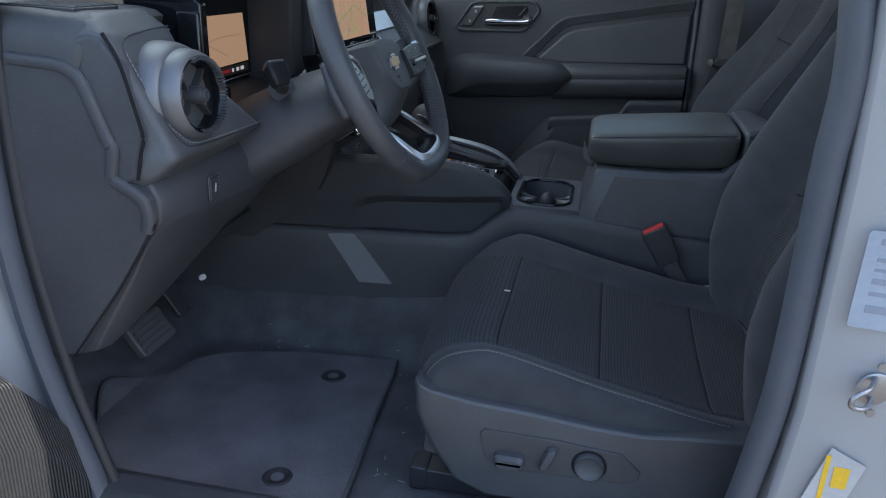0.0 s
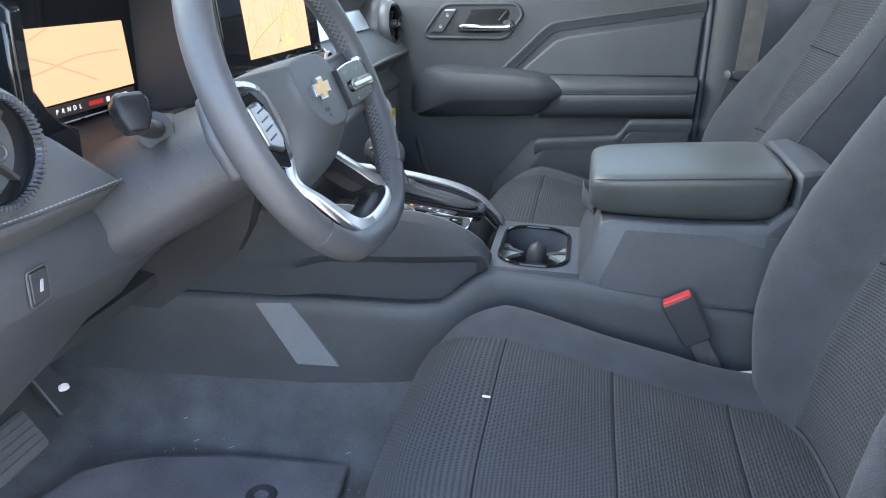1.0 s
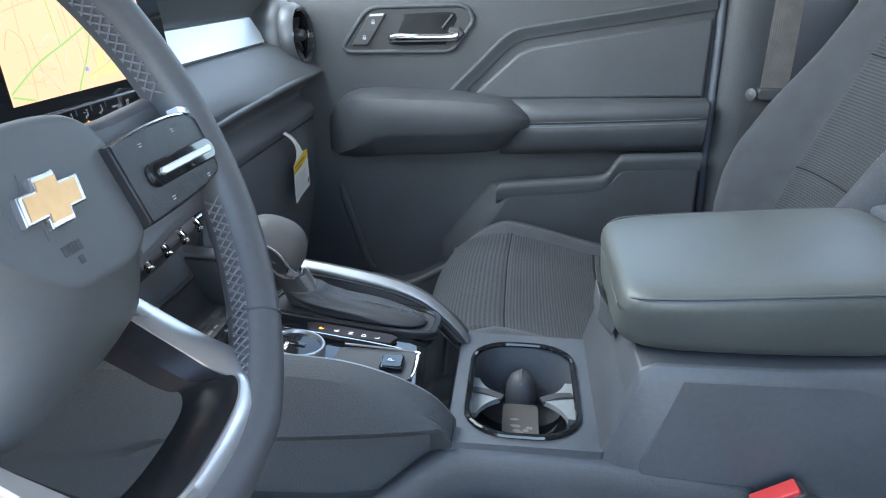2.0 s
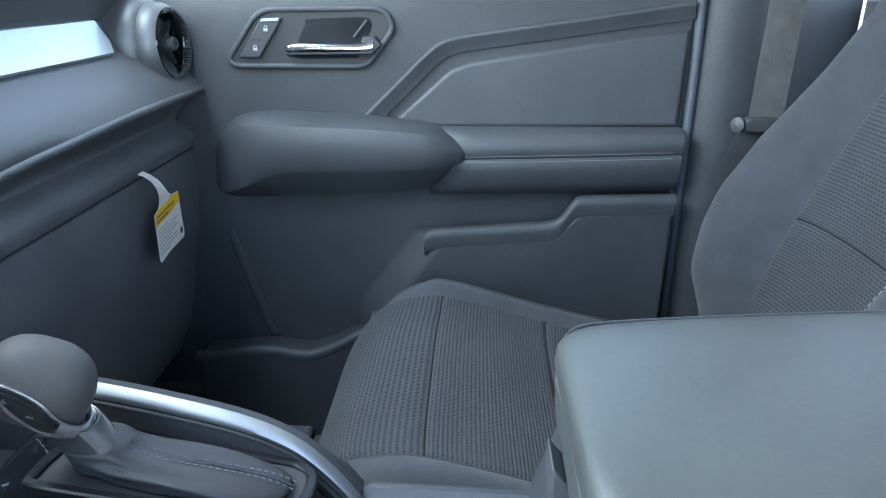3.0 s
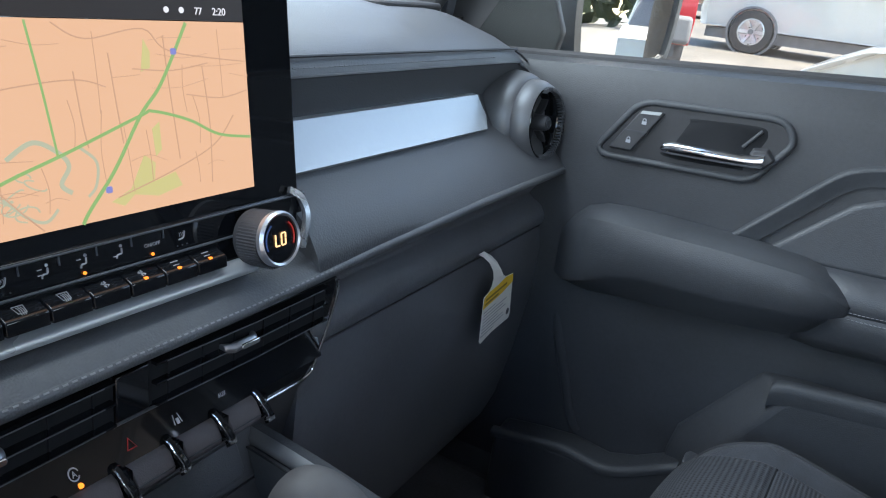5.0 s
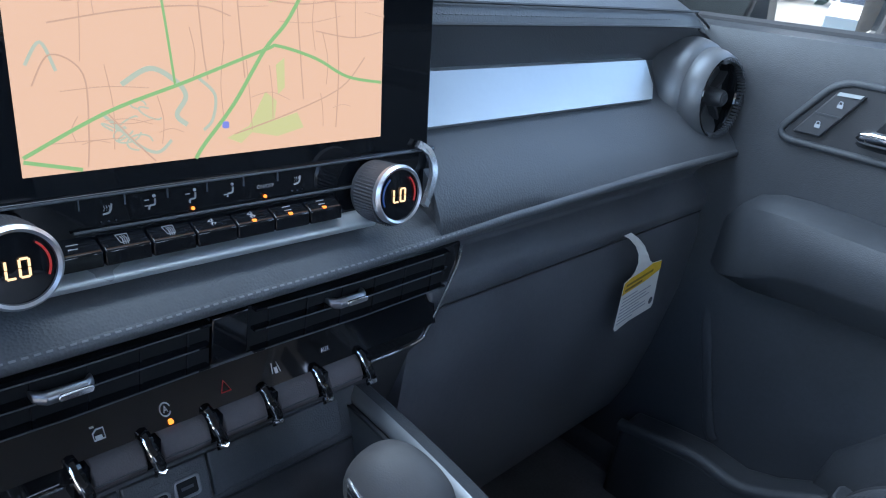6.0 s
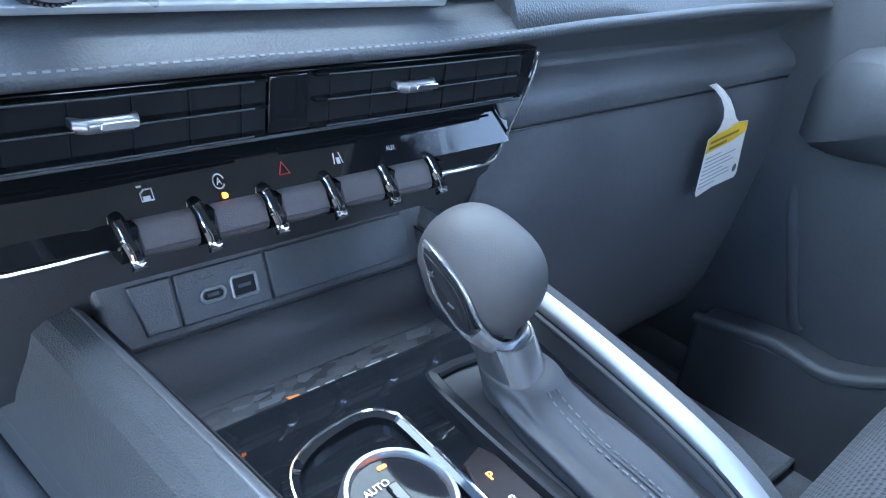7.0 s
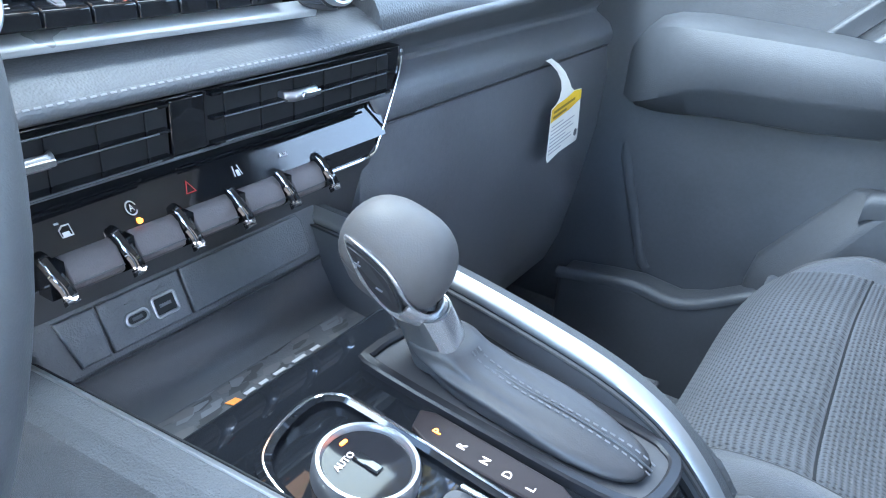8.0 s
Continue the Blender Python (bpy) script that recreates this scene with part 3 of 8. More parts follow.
# ---- passenger door ----
def passenger_door():
    d = thing("passenger_door", (0.0, 0.74, -0.05), "closed black passenger door with a padded trim panel", "car door")
    # main trim panel, its window sill rising towards the rear
    rows = []
    for x in np.linspace(-0.47, 0.386, 15):
        zs = 0.687 + 0.070 * (x + 0.35)
        rows.append([V(x, y, z) for y, z in ((0.775, -0.05), (0.715, -0.05), (0.708, 0.10), (0.704, 0.35), (0.702, 0.52), (0.701, zs - 0.055), (0.706, zs - 0.022), (0.716, zs - 0.006), (0.735, zs), (0.758, zs - 0.004), (0.775, zs - 0.03))])
    part("trim_panel", loft(rows), DOOR_PLASTIC_SHADED, d, bevel=0.0)
    part("outer_skin", box(-0.55, 0.445, 0.778, 0.80, -0.2, 0.66), PAINT, d, "pale grey painted outer skin")
    part("window_seal", loft([[V(x, 0.741, 0.63), V(x, 0.741, z), V(x, 0.745, z + 0.004), V(x, 0.752, z + 0.003), V(x, 0.752, 0.63)] for x, z in ((-0.50, 0.6805), (-0.35, 0.691), (0.388, 0.7425))]), RUBBER, d)

    # raised band that runs up and along the upper trim, with a ridge on its outer border
    line = spline([(-0.070, 0.699, 0.497), (-0.056, 0.697, 0.511), (-0.010, 0.697, 0.559), (0.030, 0.697, 0.600), (0.053, 0.697, 0.6145), (0.093, 0.697, 0.6235), (0.229, 0.697, 0.647), (0.387, 0.697, 0.675)], 5)
    part("trim_rib", sweep(line, [(-0.006, -0.015), (0.0, -0.014), (0.0020, -0.004), (0.0062, 0.0035), (0.0066, 0.0062), (0.0040, 0.0088), (-0.006, 0.0100)], (0, 0, 1)), DOOR_SOFT_SHADED, d, "raised trim band with a bright ridge", angle=55)

    poly = [(-0.030, 0.496), (-0.022, 0.508), (0.052, 0.580), (0.078, 0.592), (0.25, 0.624), (0.388, 0.648), (0.388, 0.511), (0.20, 0.501), (0.045, 0.496)]
    part("padded_insert", prism(poly, "y", 0.708, 0.6965, shrink=0.003), LEATHER, d, "padded black leatherette insert", bevel=0.006, seg=4)

    # rear armrest pad with two seams, rising to the rear
    rise = lambda x: 0.062 * (x - 0.07) - 0.004
    rows = []
    for x, k in ((0.03, 0.55), (0.045, 0.75), (0.06, 0.88), (0.08, 0.97), (0.10, 1.0), (0.25, 1.0), (0.34, 0.97), (0.388, 0.92)):
        rows.append([V(x, 0.705 - k * a, z + rise(x) * (0.55 if z > 0.49 else 1.0)) for a, z in ((0.0, 0.502), (0.022, 0.503), (0.036, 0.499), (0.045, 0.490), (0.0485, 0.478), (0.0475, 0.4655), (0.0450, 0.4622), (0.0475, 0.4585), (0.0470, 0.446), (0.041, 0.424), (0.026, 0.406), (0.0, 0.400))])
    part("armrest_pad", loft(rows), ARM_LEATHER, d, "leatherette armrest pad with stitched seams", angle=60)
    for z in (0.4662, 0.4580):
        part("stitching", stitches([(x, 0.705 - 0.0482 * k, z + rise(x)) for x, k in ((0.082, 0.975), (0.10, 1.0), (0.25, 1.0), (0.34, 0.97), (0.38, 0.93))], 0.0030, 0.0016, 0.00042), mat("door_thread", (0.19, 0.20, 0.215), 0.8), d, "grey thread")

    # pull pod: a top face that leans inwards, a slanting front face and an undercut below it
    pod = [(-0.294, 0.003, 0.455, 0.442, 0.402, 0.392), (-0.276, 0.020, 0.483, 0.465, 0.398, 0.384), (-0.256, 0.043, 0.502, 0.480, 0.408, 0.383), (-0.232, 0.060, 0.5105, 0.4875, 0.420, 0.384), (-0.200, 0.066, 0.5135, 0.490, 0.434, 0.388), (-0.165, 0.068, 0.5140, 0.491, 0.4430, 0.392), (-0.05, 0.070, 0.512, 0.4925, 0.449, 0.398), (0.02, 0.070, 0.5065, 0.491, 0.4550, 0.406), (0.045, 0.067, 0.500, 0.4865, 0.4585, 0.418), (0.062, 0.061, 0.492, 0.481, 0.4625, 0.434), (0.074, 0.054, 0.483, 0.475, 0.4655, 0.450), (0.081, 0.047, 0.475, 0.471, 0.4665, 0.460)]
    rows = []
    for x, dp, zt, zc, zl, zb in pod:
        rows.append([V(x, 0.706 - a * dp, z) for a, z in ((0.0, zt - 0.002), (0.30, zt), (0.72, zt - (zt - zc) * 0.28), (0.90, zt - (zt - zc) * 0.62), (1.0, zc - (zc - zl) * 0.10), (1.03, zc - (zc - zl) * 0.45), (1.0, zl - 0.003), (0.94, zl - 0.011), (0.50, zb + 0.003), (0.0, zb - 0.006))])
    part("pull_handle", loft(rows), DOOR_SOFT_SHADED, d, "angular grab pod", bevel=0.002, seg=2, angle=26)

    # door pocket: a proud lower panel, its front end chamfered, with an open stepped rim
    back = [(-0.082, 0.180), (-0.074, 0.222), (0.012, 0.340), (0.045, 0.345), (0.214, 0.350), (0.232, 0.362), (0.250, 0.385), (0.388, 0.395), (0.388, -0.04), (-0.082, -0.04)]
    front = [(-0.040, 0.160), (-0.030, 0.205), (0.044, 0.322), (0.058, 0.334), (0.214, 0.350), (0.232, 0.362), (0.250, 0.385), (0.388, 0.395), (0.388, -0.04), (-0.040, -0.04)]
    part("pocket", loft([[V(x, 0.712, z) for x, z in back], [V(x, 0.700, z) for x, z in back], [V(x, 0.664, z) for x, z in front]]), DOOR_PLASTIC_SHADED, d, "door pocket with a chamfered front end", bevel=0.006, seg=3)
    edge = spline([(x, 0.0, z) for x, z in ((0.026, 0.340), (0.034, 0.347), (0.060, 0.3515), (0.140, 0.360), (0.208, 0.3675), (0.224, 0.3745), (0.234, 0.388), (0.243, 0.402), (0.256, 0.4085), (0.320, 0.4125), (0.388, 0.417))], 4)
    rows = [[V(p.x, 0.6645, p.z - 0.030), V(p.x, 0.6605, p.z - 0.012), V(p.x, 0.6610, p.z - 0.004), V(p.x, 0.6640, p.z), V(p.x, 0.6720, p.z + 0.0022), V(p.x, 0.6760, p.z), V(p.x, 0.6765, p.z - 0.030)] for p in edge]
    part("pocket_rim", loft(rows), DOOR_SOFT_SHADED, d, "rounded pocket rim", angle=55)
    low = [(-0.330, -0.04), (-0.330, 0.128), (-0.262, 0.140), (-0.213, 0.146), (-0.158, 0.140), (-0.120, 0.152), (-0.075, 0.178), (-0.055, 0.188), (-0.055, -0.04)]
    part("map_pocket", prism([(x, z - (0.004 if z > 0 else 0)) for x, z in low], "y", 0.712, 0.652, shrink=0.004), DOOR_PLASTIC_SHADED, d, bevel=0.008, seg=3)
    edge = spline([(x, 0.0, z) for x, z in low[1:8]], 6)
    rows = [[V(p.x, 0.6505, p.z - 0.011), V(p.x, 0.6490, p.z - 0.004), V(p.x, 0.6520, p.z + 0.002), V(p.x, 0.6600, p.z + 0.004), V(p.x, 0.664, p.z + 0.001), V(p.x, 0.664, p.z - 0.011)] for p in edge]
    part("map_pocket_rim", loft(rows), DOOR_SOFT_SHADED, d, "rounded pocket rim", angle=60)
    part("corner_rib", sweep(spline([(-0.284, 0.7090, 0.350), (-0.272, 0.7058, 0.300), (-0.252, 0.7058, 0.240), (-0.226, 0.7060, 0.165), (-0.214, 0.706, 0.148)], 6), circle(0.008, 14, 0.0030), (0, 1, 0)), DOOR_PLASTIC_SHADED, d, angle=80)

    # inside release: bezel, cup, lever, lock switch
    hexa = [(-0.263, 0.584), (-0.222, 0.644), (-0.205, 0.653), (-0.052, 0.660), (-0.036, 0.654), (-0.026, 0.634), (-0.058, 0.588), (-0.072, 0.580), (-0.254, 0.574)]
    part("release_cup", prism(hexa, "y", 0.7035, 0.6975, shrink=0.004), mat("cup_black", (0.022, 0.023, 0.026), 0.5, grain=0.4), d)
    dense = []
    for k, (x, z) in enumerate(hexa):
        v, p, q = V(x, 0.698, z), V(hexa[k - 1][0], 0.698, hexa[k - 1][1]), V(hexa[(k + 1) % len(hexa)][0], 0.698, hexa[(k + 1) % len(hexa)][1])
        a, b = v + (p - v).normalized() * min(0.010, (p - v).length * 0.42), v + (q - v).normalized() * min(0.010, (q - v).length * 0.42)
        dense += [a * (1 - t) ** 2 + v * (2 * t * (1 - t)) + b * t * t for t in (0.0, 0.25, 0.5, 0.75, 1.0)]
    part("release_bezel", tube(dense, 0.0044, 10, closed=True, up=(0, 1, 0)), DOOR_SOFT_SHADED, d, "grey hexagonal bezel")
    # shade of the finger recess, laid on as a flat black sheet without depth
    rec = spline([(x, z, 0) for x, z in ((-0.176, 0.588), (-0.166, 0.606), (-0.152, 0.636), (-0.146, 0.643), (-0.070, 0.648), (-0.056, 0.640), (-0.060, 0.624), (-0.074, 0.596), (-0.084, 0.590))], 4, closed=True)
    part("recess_shade", prism([(p.x, p.y) for p in rec], "y", 0.6985, 0.6970, shrink=0.002), VOID, d, "flat black sheet painted for the shade in the finger recess")
    sw = part("lock_switch", prism([(-0.247, 0.586), (-0.214, 0.640), (-0.183, 0.642), (-0.216, 0.587)], "y", 0.700, 0.692), PLASTIC_DARK, d, bevel=0.002)
    part("switch_edge", prism([(-0.213, 0.637), (-0.211, 0.641), (-0.186, 0.643), (-0.188, 0.639)], "y", 0.693, 0.6905), SILVER_PAINT, sw)
    part("switch_split", prism([(-0.231, 0.612), (-0.230, 0.614), (-0.200, 0.615), (-0.201, 0.613)], "y", 0.693, 0.6912), DOOR_SOFT_SHADED, sw)
    for x, z in ((-0.222, 0.600), (-0.206, 0.627)):
        bm = box(x - 0.003, x + 0.003, 0.6910, 0.6925, z - 0.003, z + 0.001)
        tube(spline([(x - 0.002, 0.6915, z + 0.001), (x - 0.0015, 0.6915, z + 0.004), (x + 0.0015, 0.6915, z + 0.004), (x + 0.002, 0.6915, z + 0.001)], 4), 0.0006, 6, bm=bm)
        part("lock_symbol", bm, STITCH, sw)
    rows = []
    for x, z, a, b in ((-0.178, 0.6005, 0.003, 0.0035), (-0.174, 0.6010, 0.006, 0.0070), (-0.164, 0.6020, 0.008, 0.0085), (-0.120, 0.6035, 0.009, 0.0085), (-0.080, 0.6050, 0.009, 0.0080), (-0.064, 0.6065, 0.008, 0.0085), (-0.054, 0.6090, 0.006, 0.0100)):
        rows.append([V(x, 0.690 + a * math.cos(t), z + b * math.copysign(abs(math.sin(t)) ** 0.8, math.sin(t))) for t in np.linspace(0, 2 * math.pi, 17)[:-1]])
    part("release_lever", loft(rows), CHROME, d, "chrome release lever", angle=50)
    part("lever_mount", prism([(-0.078, 0.598), (-0.070, 0.622), (-0.052, 0.624), (-0.040, 0.612), (-0.052, 0.598)], "y", 0.699, 0.687, shrink=0.003), PLASTIC_DARK, d, bevel=0.0015)
    part("cup_rib", tube([(-0.082, 0.696, 0.620), (-0.064, 0.696, 0.643)], 0.0022, 8), DOOR_PLASTIC_SHADED, d)


passenger_door()


# ---- seats ----
def seat(cy, side, dz, driver):
    lab = "black cloth driver seat with ribbed knitted inserts and power switches" if driver else "black cloth passenger seat with knitted inserts"
    s = thing("driver_seat" if driver else "passenger_seat", (0.2, cy, 0.0), lab, "car seat", "front seats")
    mid = along([(-0.035, 0.10), (-0.056, 0.150), (-0.063, 0.195), (-0.050, 0.228), (-0.015, 0.246), (0.05, 0.247), (0.13, 0.232), (0.20, 0.215), (0.28, 0.199), (0.36, 0.184), (0.47, 0.178)])
    hi = 0.0 if driver else 0.013
    lat = along([(-0.222, -0.13), (-0.240, -0.07), (-0.244, -0.020), (-0.236, 0.018), (-0.215, 0.036), (-0.188, 0.026), (-0.162, 0.008), (-0.10, 0.0), (0.0, -0.003), (0.10, 0.0), (0.160, 0.004), (0.190, 0.012 + hi * 0.5), (0.215, 0.021 + hi), (0.232, 0.016 + hi), (0.243, -0.006), (0.242, -0.07), (0.225, -0.13)])

    def cushion(u, v):
        m, q = mid(u), lat(v)
        w, lift = q.x, q.y
        soft = min(max((m.x + 0.065) / 0.10, 0.15), 1.0) if lift > 0 else 1.0
        x = m.x + (0.034 * abs(w / 0.244) ** 4) * max(0.0, 1 - max(m.x, -0.06) / 0.20 - 0.3)
        return V(x, cy + side * w, max(m.y + lift * soft, 0.10) + dz)

    part("cushion", surface(cushion, 44, 56), FABRIC, s, "smooth black cloth", angle=180)
    # where the insert panels end, found on the curve
    us = np.linspace(0, 1, 400)
    rear = [u for u in us if u > 0.4]

    def at_x(x):
        return min(rear, key=lambda u: abs(mid(u).x - x))

    def at_w(w):
        return min(us, key=lambda v: abs(lat(v).x - w) + (0.5 if lat(v).y < -0.05 else 0))
    va, vb = at_w(-0.163), at_w(0.196)
    cuts = [0.17, at_x(0.052), at_x(0.205), at_x(0.362), 1.0]
    if side < 0:
        va, vb = vb, va
    for a, b in zip(cuts, cuts[1:]):
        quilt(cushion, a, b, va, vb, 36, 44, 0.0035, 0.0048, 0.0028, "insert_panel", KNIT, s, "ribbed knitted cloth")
    # piping along the outboard edge
    vp = next(v for v in us if v > 0.6 and lat(v).x > 0.2225)
    pts = [cushion(u, vp) + V(0, side * 0.001, 0) for u in np.linspace(0.16, 0.92, 50)]
    part("piping", tube(pts, 0.0024, 7), PLASTIC_DARK, s)
    pts2 = [cushion(u, vp + 0.010) + V(0, side * 0.0008, 0.0) for u in np.linspace(0.2, 0.92, 60)]
    part("stitching", stitches(pts2, 0.0042, 0.0022, 0.00045), mat("seat_thread", (0.22, 0.225, 0.235), 0.8), s, "grey thread")

    # backrest
    spine = along([(0.455, 0.13), (0.462, 0.20), (0.478, 0.29), (0.505, 0.37), (0.532, 0.44), (0.568, 0.54), (0.605, 0.65), (0.638, 0.76), (0.660, 0.84), (0.685, 0.875), (0.72, 0.86)])
    bol = table([(0.10, 0.02), (0.20, 0.032), (0.25, 0.050), (0.313, 0.086), (0.376, 0.102), (0.426, 0.106), (0.497, 0.089), (0.583, 0.053), (0.65, 0.034), (0.75, 0.022), (0.85, 0.015), (0.9, 0.0)]) if not driver else table([(0.10, 0.03), (0.20, 0.065), (0.30, 0.098), (0.38, 0.118), (0.47, 0.122), (0.55, 0.112), (0.65, 0.095), (0.75, 0.08), (0.85, 0.05), (0.9, 0.0)])
    latb = along([(-0.215, -1.1), (-0.236, -0.55), (-0.243, 0.10), (-0.236, 0.62), (-0.216, 0.93), (-0.190, 0.98), (-0.160, 0.70), (-0.135, 0.36), (-0.11, 0.14), (-0.06, 0.03), (0.0, 0.0), (0.06, 0.03), (0.11, 0.14), (0.135, 0.36), (0.160, 0.70), (0.190, 0.98), (0.216, 0.93), (0.236, 0.62), (0.243, 0.10), (0.236, -0.55), (0.215, -1.1)])

    def back(u, v):
        m, q = spine(u), latb(v)
        z = m.y
        taper = 1.0 - 0.10 * min(max((z - 0.55) / 0.3, 0), 1) ** 2
        return V(m.x - bol(z) * q.y * (1.0 if q.y > 0 else 0.9), cy + side * q.x * taper, z + dz * 0.6 + 0.02 * q.y)

    part("backrest", surface(back, 46, 60), FABRIC, s, "smooth black cloth", angle=180)
    part("backrest_shell", loft([[V(x + a, cy + b, z) for a, b in ((0.0, -0.20), (0.0, 0.20), (0.10, 0.17), (0.10, -0.17))] for x, z in ((0.50, 0.10), (0.56, 0.40), (0.64, 0.65), (0.70, 0.84))]), PLASTIC_DARK, s, bevel=0.02)
    vs = np.linspace(0, 1, 400)
    b0 = min(vs, key=lambda v: abs(latb(v).x + 0.128) + (1 if latb(v).y < 0 else 0))
    b1 = min(vs, key=lambda v: abs(latb(v).x - 0.128) + (1 if latb(v).y < 0 else 0))
    if side < 0:
        b0, b1 = b1, b0

    def at_z(z):
        return min([u for u in us if u < 0.93], key=lambda u: abs(spine(u).y - z))
    zz = [0.19, 0.425, 0.60, 0.82]
    for a, b in zip(zz, zz[1:]):
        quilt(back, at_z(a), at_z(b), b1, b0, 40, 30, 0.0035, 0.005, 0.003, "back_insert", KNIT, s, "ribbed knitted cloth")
    for v in (0.145, 0.855):
        part("back_seam", tube([back(u, v) for u in np.linspace(0.15, 0.88, 44)], 0.0013, 6), PLASTIC_DARK, s)
    v = 0.27 if side > 0 else 0.73
    part("back_stitching", stitches([back(u, v) + V(-0.0012, 0, 0.0) for u in np.linspace(0.30, 0.88, 60)], 0.0040, 0.0026, 0.0005), mat("back_thread", (0.20, 0.205, 0.215), 0.8), s, "grey thread")
    # headrest on two posts
    part("headrest", loft([[V(x + a * k, cy + b * k, z) for a, b in rrect(-0.05, 0.05, -0.13, 0.13, 0.04, 4)] for x, z, k in ((0.72, 0.90, 0.8), (0.715, 0.93, 1.0), (0.725, 1.02, 1.0), (0.735, 1.06, 0.85))]), FABRIC, s, bevel=0.02)
    for b in (-0.07, 0.07):
        part("headrest_post", tube([(0.70, cy + b, 0.82), (0.72, cy + b, 0.91)], 0.006, 10), CHROME, s)

    # base, rails and, for the driver, the side cover with switches
    for b in (-0.18, 0.18):
        part("seat_rail", box(-0.055, 0.50, cy + b - 0.02, cy + b + 0.02, 0.0, 0.032), mat("rail_steel", (0.09, 0.09, 0.095), 0.45, metal=0.6), s, bevel=0.002)
        part("rail_cap", box(-0.062, -0.035, cy + b - 0.022, cy + b + 0.022, -0.004, 0.036), PLASTIC_DARK, s, bevel=0.003)
        part("base_bracket", prism([(0.0, 0.03), (0.46, 0.03), (0.46, 0.12), (0.03, 0.14)], "y", cy + b - 0.012, cy + b + 0.012), PLASTIC_DARK, s)
    yo = cy + side * 0.238
    cover = [(-0.047, 0.221 + dz), (-0.030, 0.213 + dz), (0.03, 0.203 + dz), (0.12, 0.198 + dz), (0.20, 0.190 + dz), (0.27, 0.188 + dz), (0.33, 0.196 + dz), (0.47, 0.205 + dz), (0.47, 0.06), (0.38, 0.05), (0.33, 0.07), (0.25, 0.055), (0.06, 0.048), (0.012, 0.068), (-0.022, 0.12), (-0.044, 0.17 + dz)]
    rows = [[V(x, yo - side * 0.02, z) for x, z in cover]]
    cx, cz = 0.2, 0.125
    for off, k in ((0.004, 1.0), (0.014, 0.985), (0.018, 0.955)):
        rows.append([V(cx + (x - cx) * k, yo + side * off, cz + (z - cz) * k) for x, z in cover])
    part("side_cover", loft(rows), PLASTIC_SOFT, s, "moulded plastic side cover", bevel=0.003)
    if driver:
        yo += side * 0.018
        plate = [(0.050, 0.155), (0.056, 0.163), (0.16, 0.162), (0.245, 0.155), (0.272, 0.130), (0.270, 0.118), (0.252, 0.108), (0.11, 0.103), (0.072, 0.108), (0.058, 0.120)]
        part("switch_plate", prism(plate, "y", yo - side * 0.002, yo + side * 0.0025, shrink=0.001), PLASTIC, s, bevel=0.001)
        rows = [[V(x, yo + side * o, z) for x, z in rrect(0.072 + i, 0.116 - i, 0.109 + i, 0.133 - i, 0.008)] for o, i in ((0.0, 0.0), (0.013, 0.001), (0.018, 0.005))]
        part("slide_switch", loft(rows), PLASTIC_SOFT, s, bevel=0.001)
        rows = [[V(0.147 + (x) * 0.95 + (z) * 0.35, yo + side * o, 0.134 + z * 0.95) for x, z in rrect(-0.008 + i, 0.008 - i, -0.019 + i, 0.019 - i, 0.005)] for o, i in ((0.0, 0.0), (0.012, 0.001), (0.015, 0.003))]
        part("recline_switch", loft(rows), PLASTIC_SOFT, s, bevel=0.001)
        part("lumbar_knob", lathe((0.203, yo, 0.130), (0, side, 0), [(0.0, 0.0), (0.0205, 0.0), (0.0205, 0.008), (0.0185, 0.011), (0.0160, 0.0085), (0.008, 0.0065), (0.0, 0.006)], 36), PLASTIC_SOFT, s, "round ribbed knob")
        part("knob_ring", lathe((0.203, yo, 0.130), (0, side, 0), [(0.0208, 0.0), (0.0240, 0.0), (0.0238, 0.0034), (0.0208, 0.0034)], 36, closed=True), VOID, s)
        part("trim_cap", prism([(0.362, 0.185), (0.380, 0.200), (0.416, 0.212), (0.445, 0.185), (0.435, 0.150)], "y", -0.160, -0.148), mat("pale_seat_trim", (0.55, 0.57, 0.62), 0.6), s, "pale grey trim piece between cushion and back")


seat(-0.385, -1, 0.0, True)
seat(0.385, 1, 0.010, False)


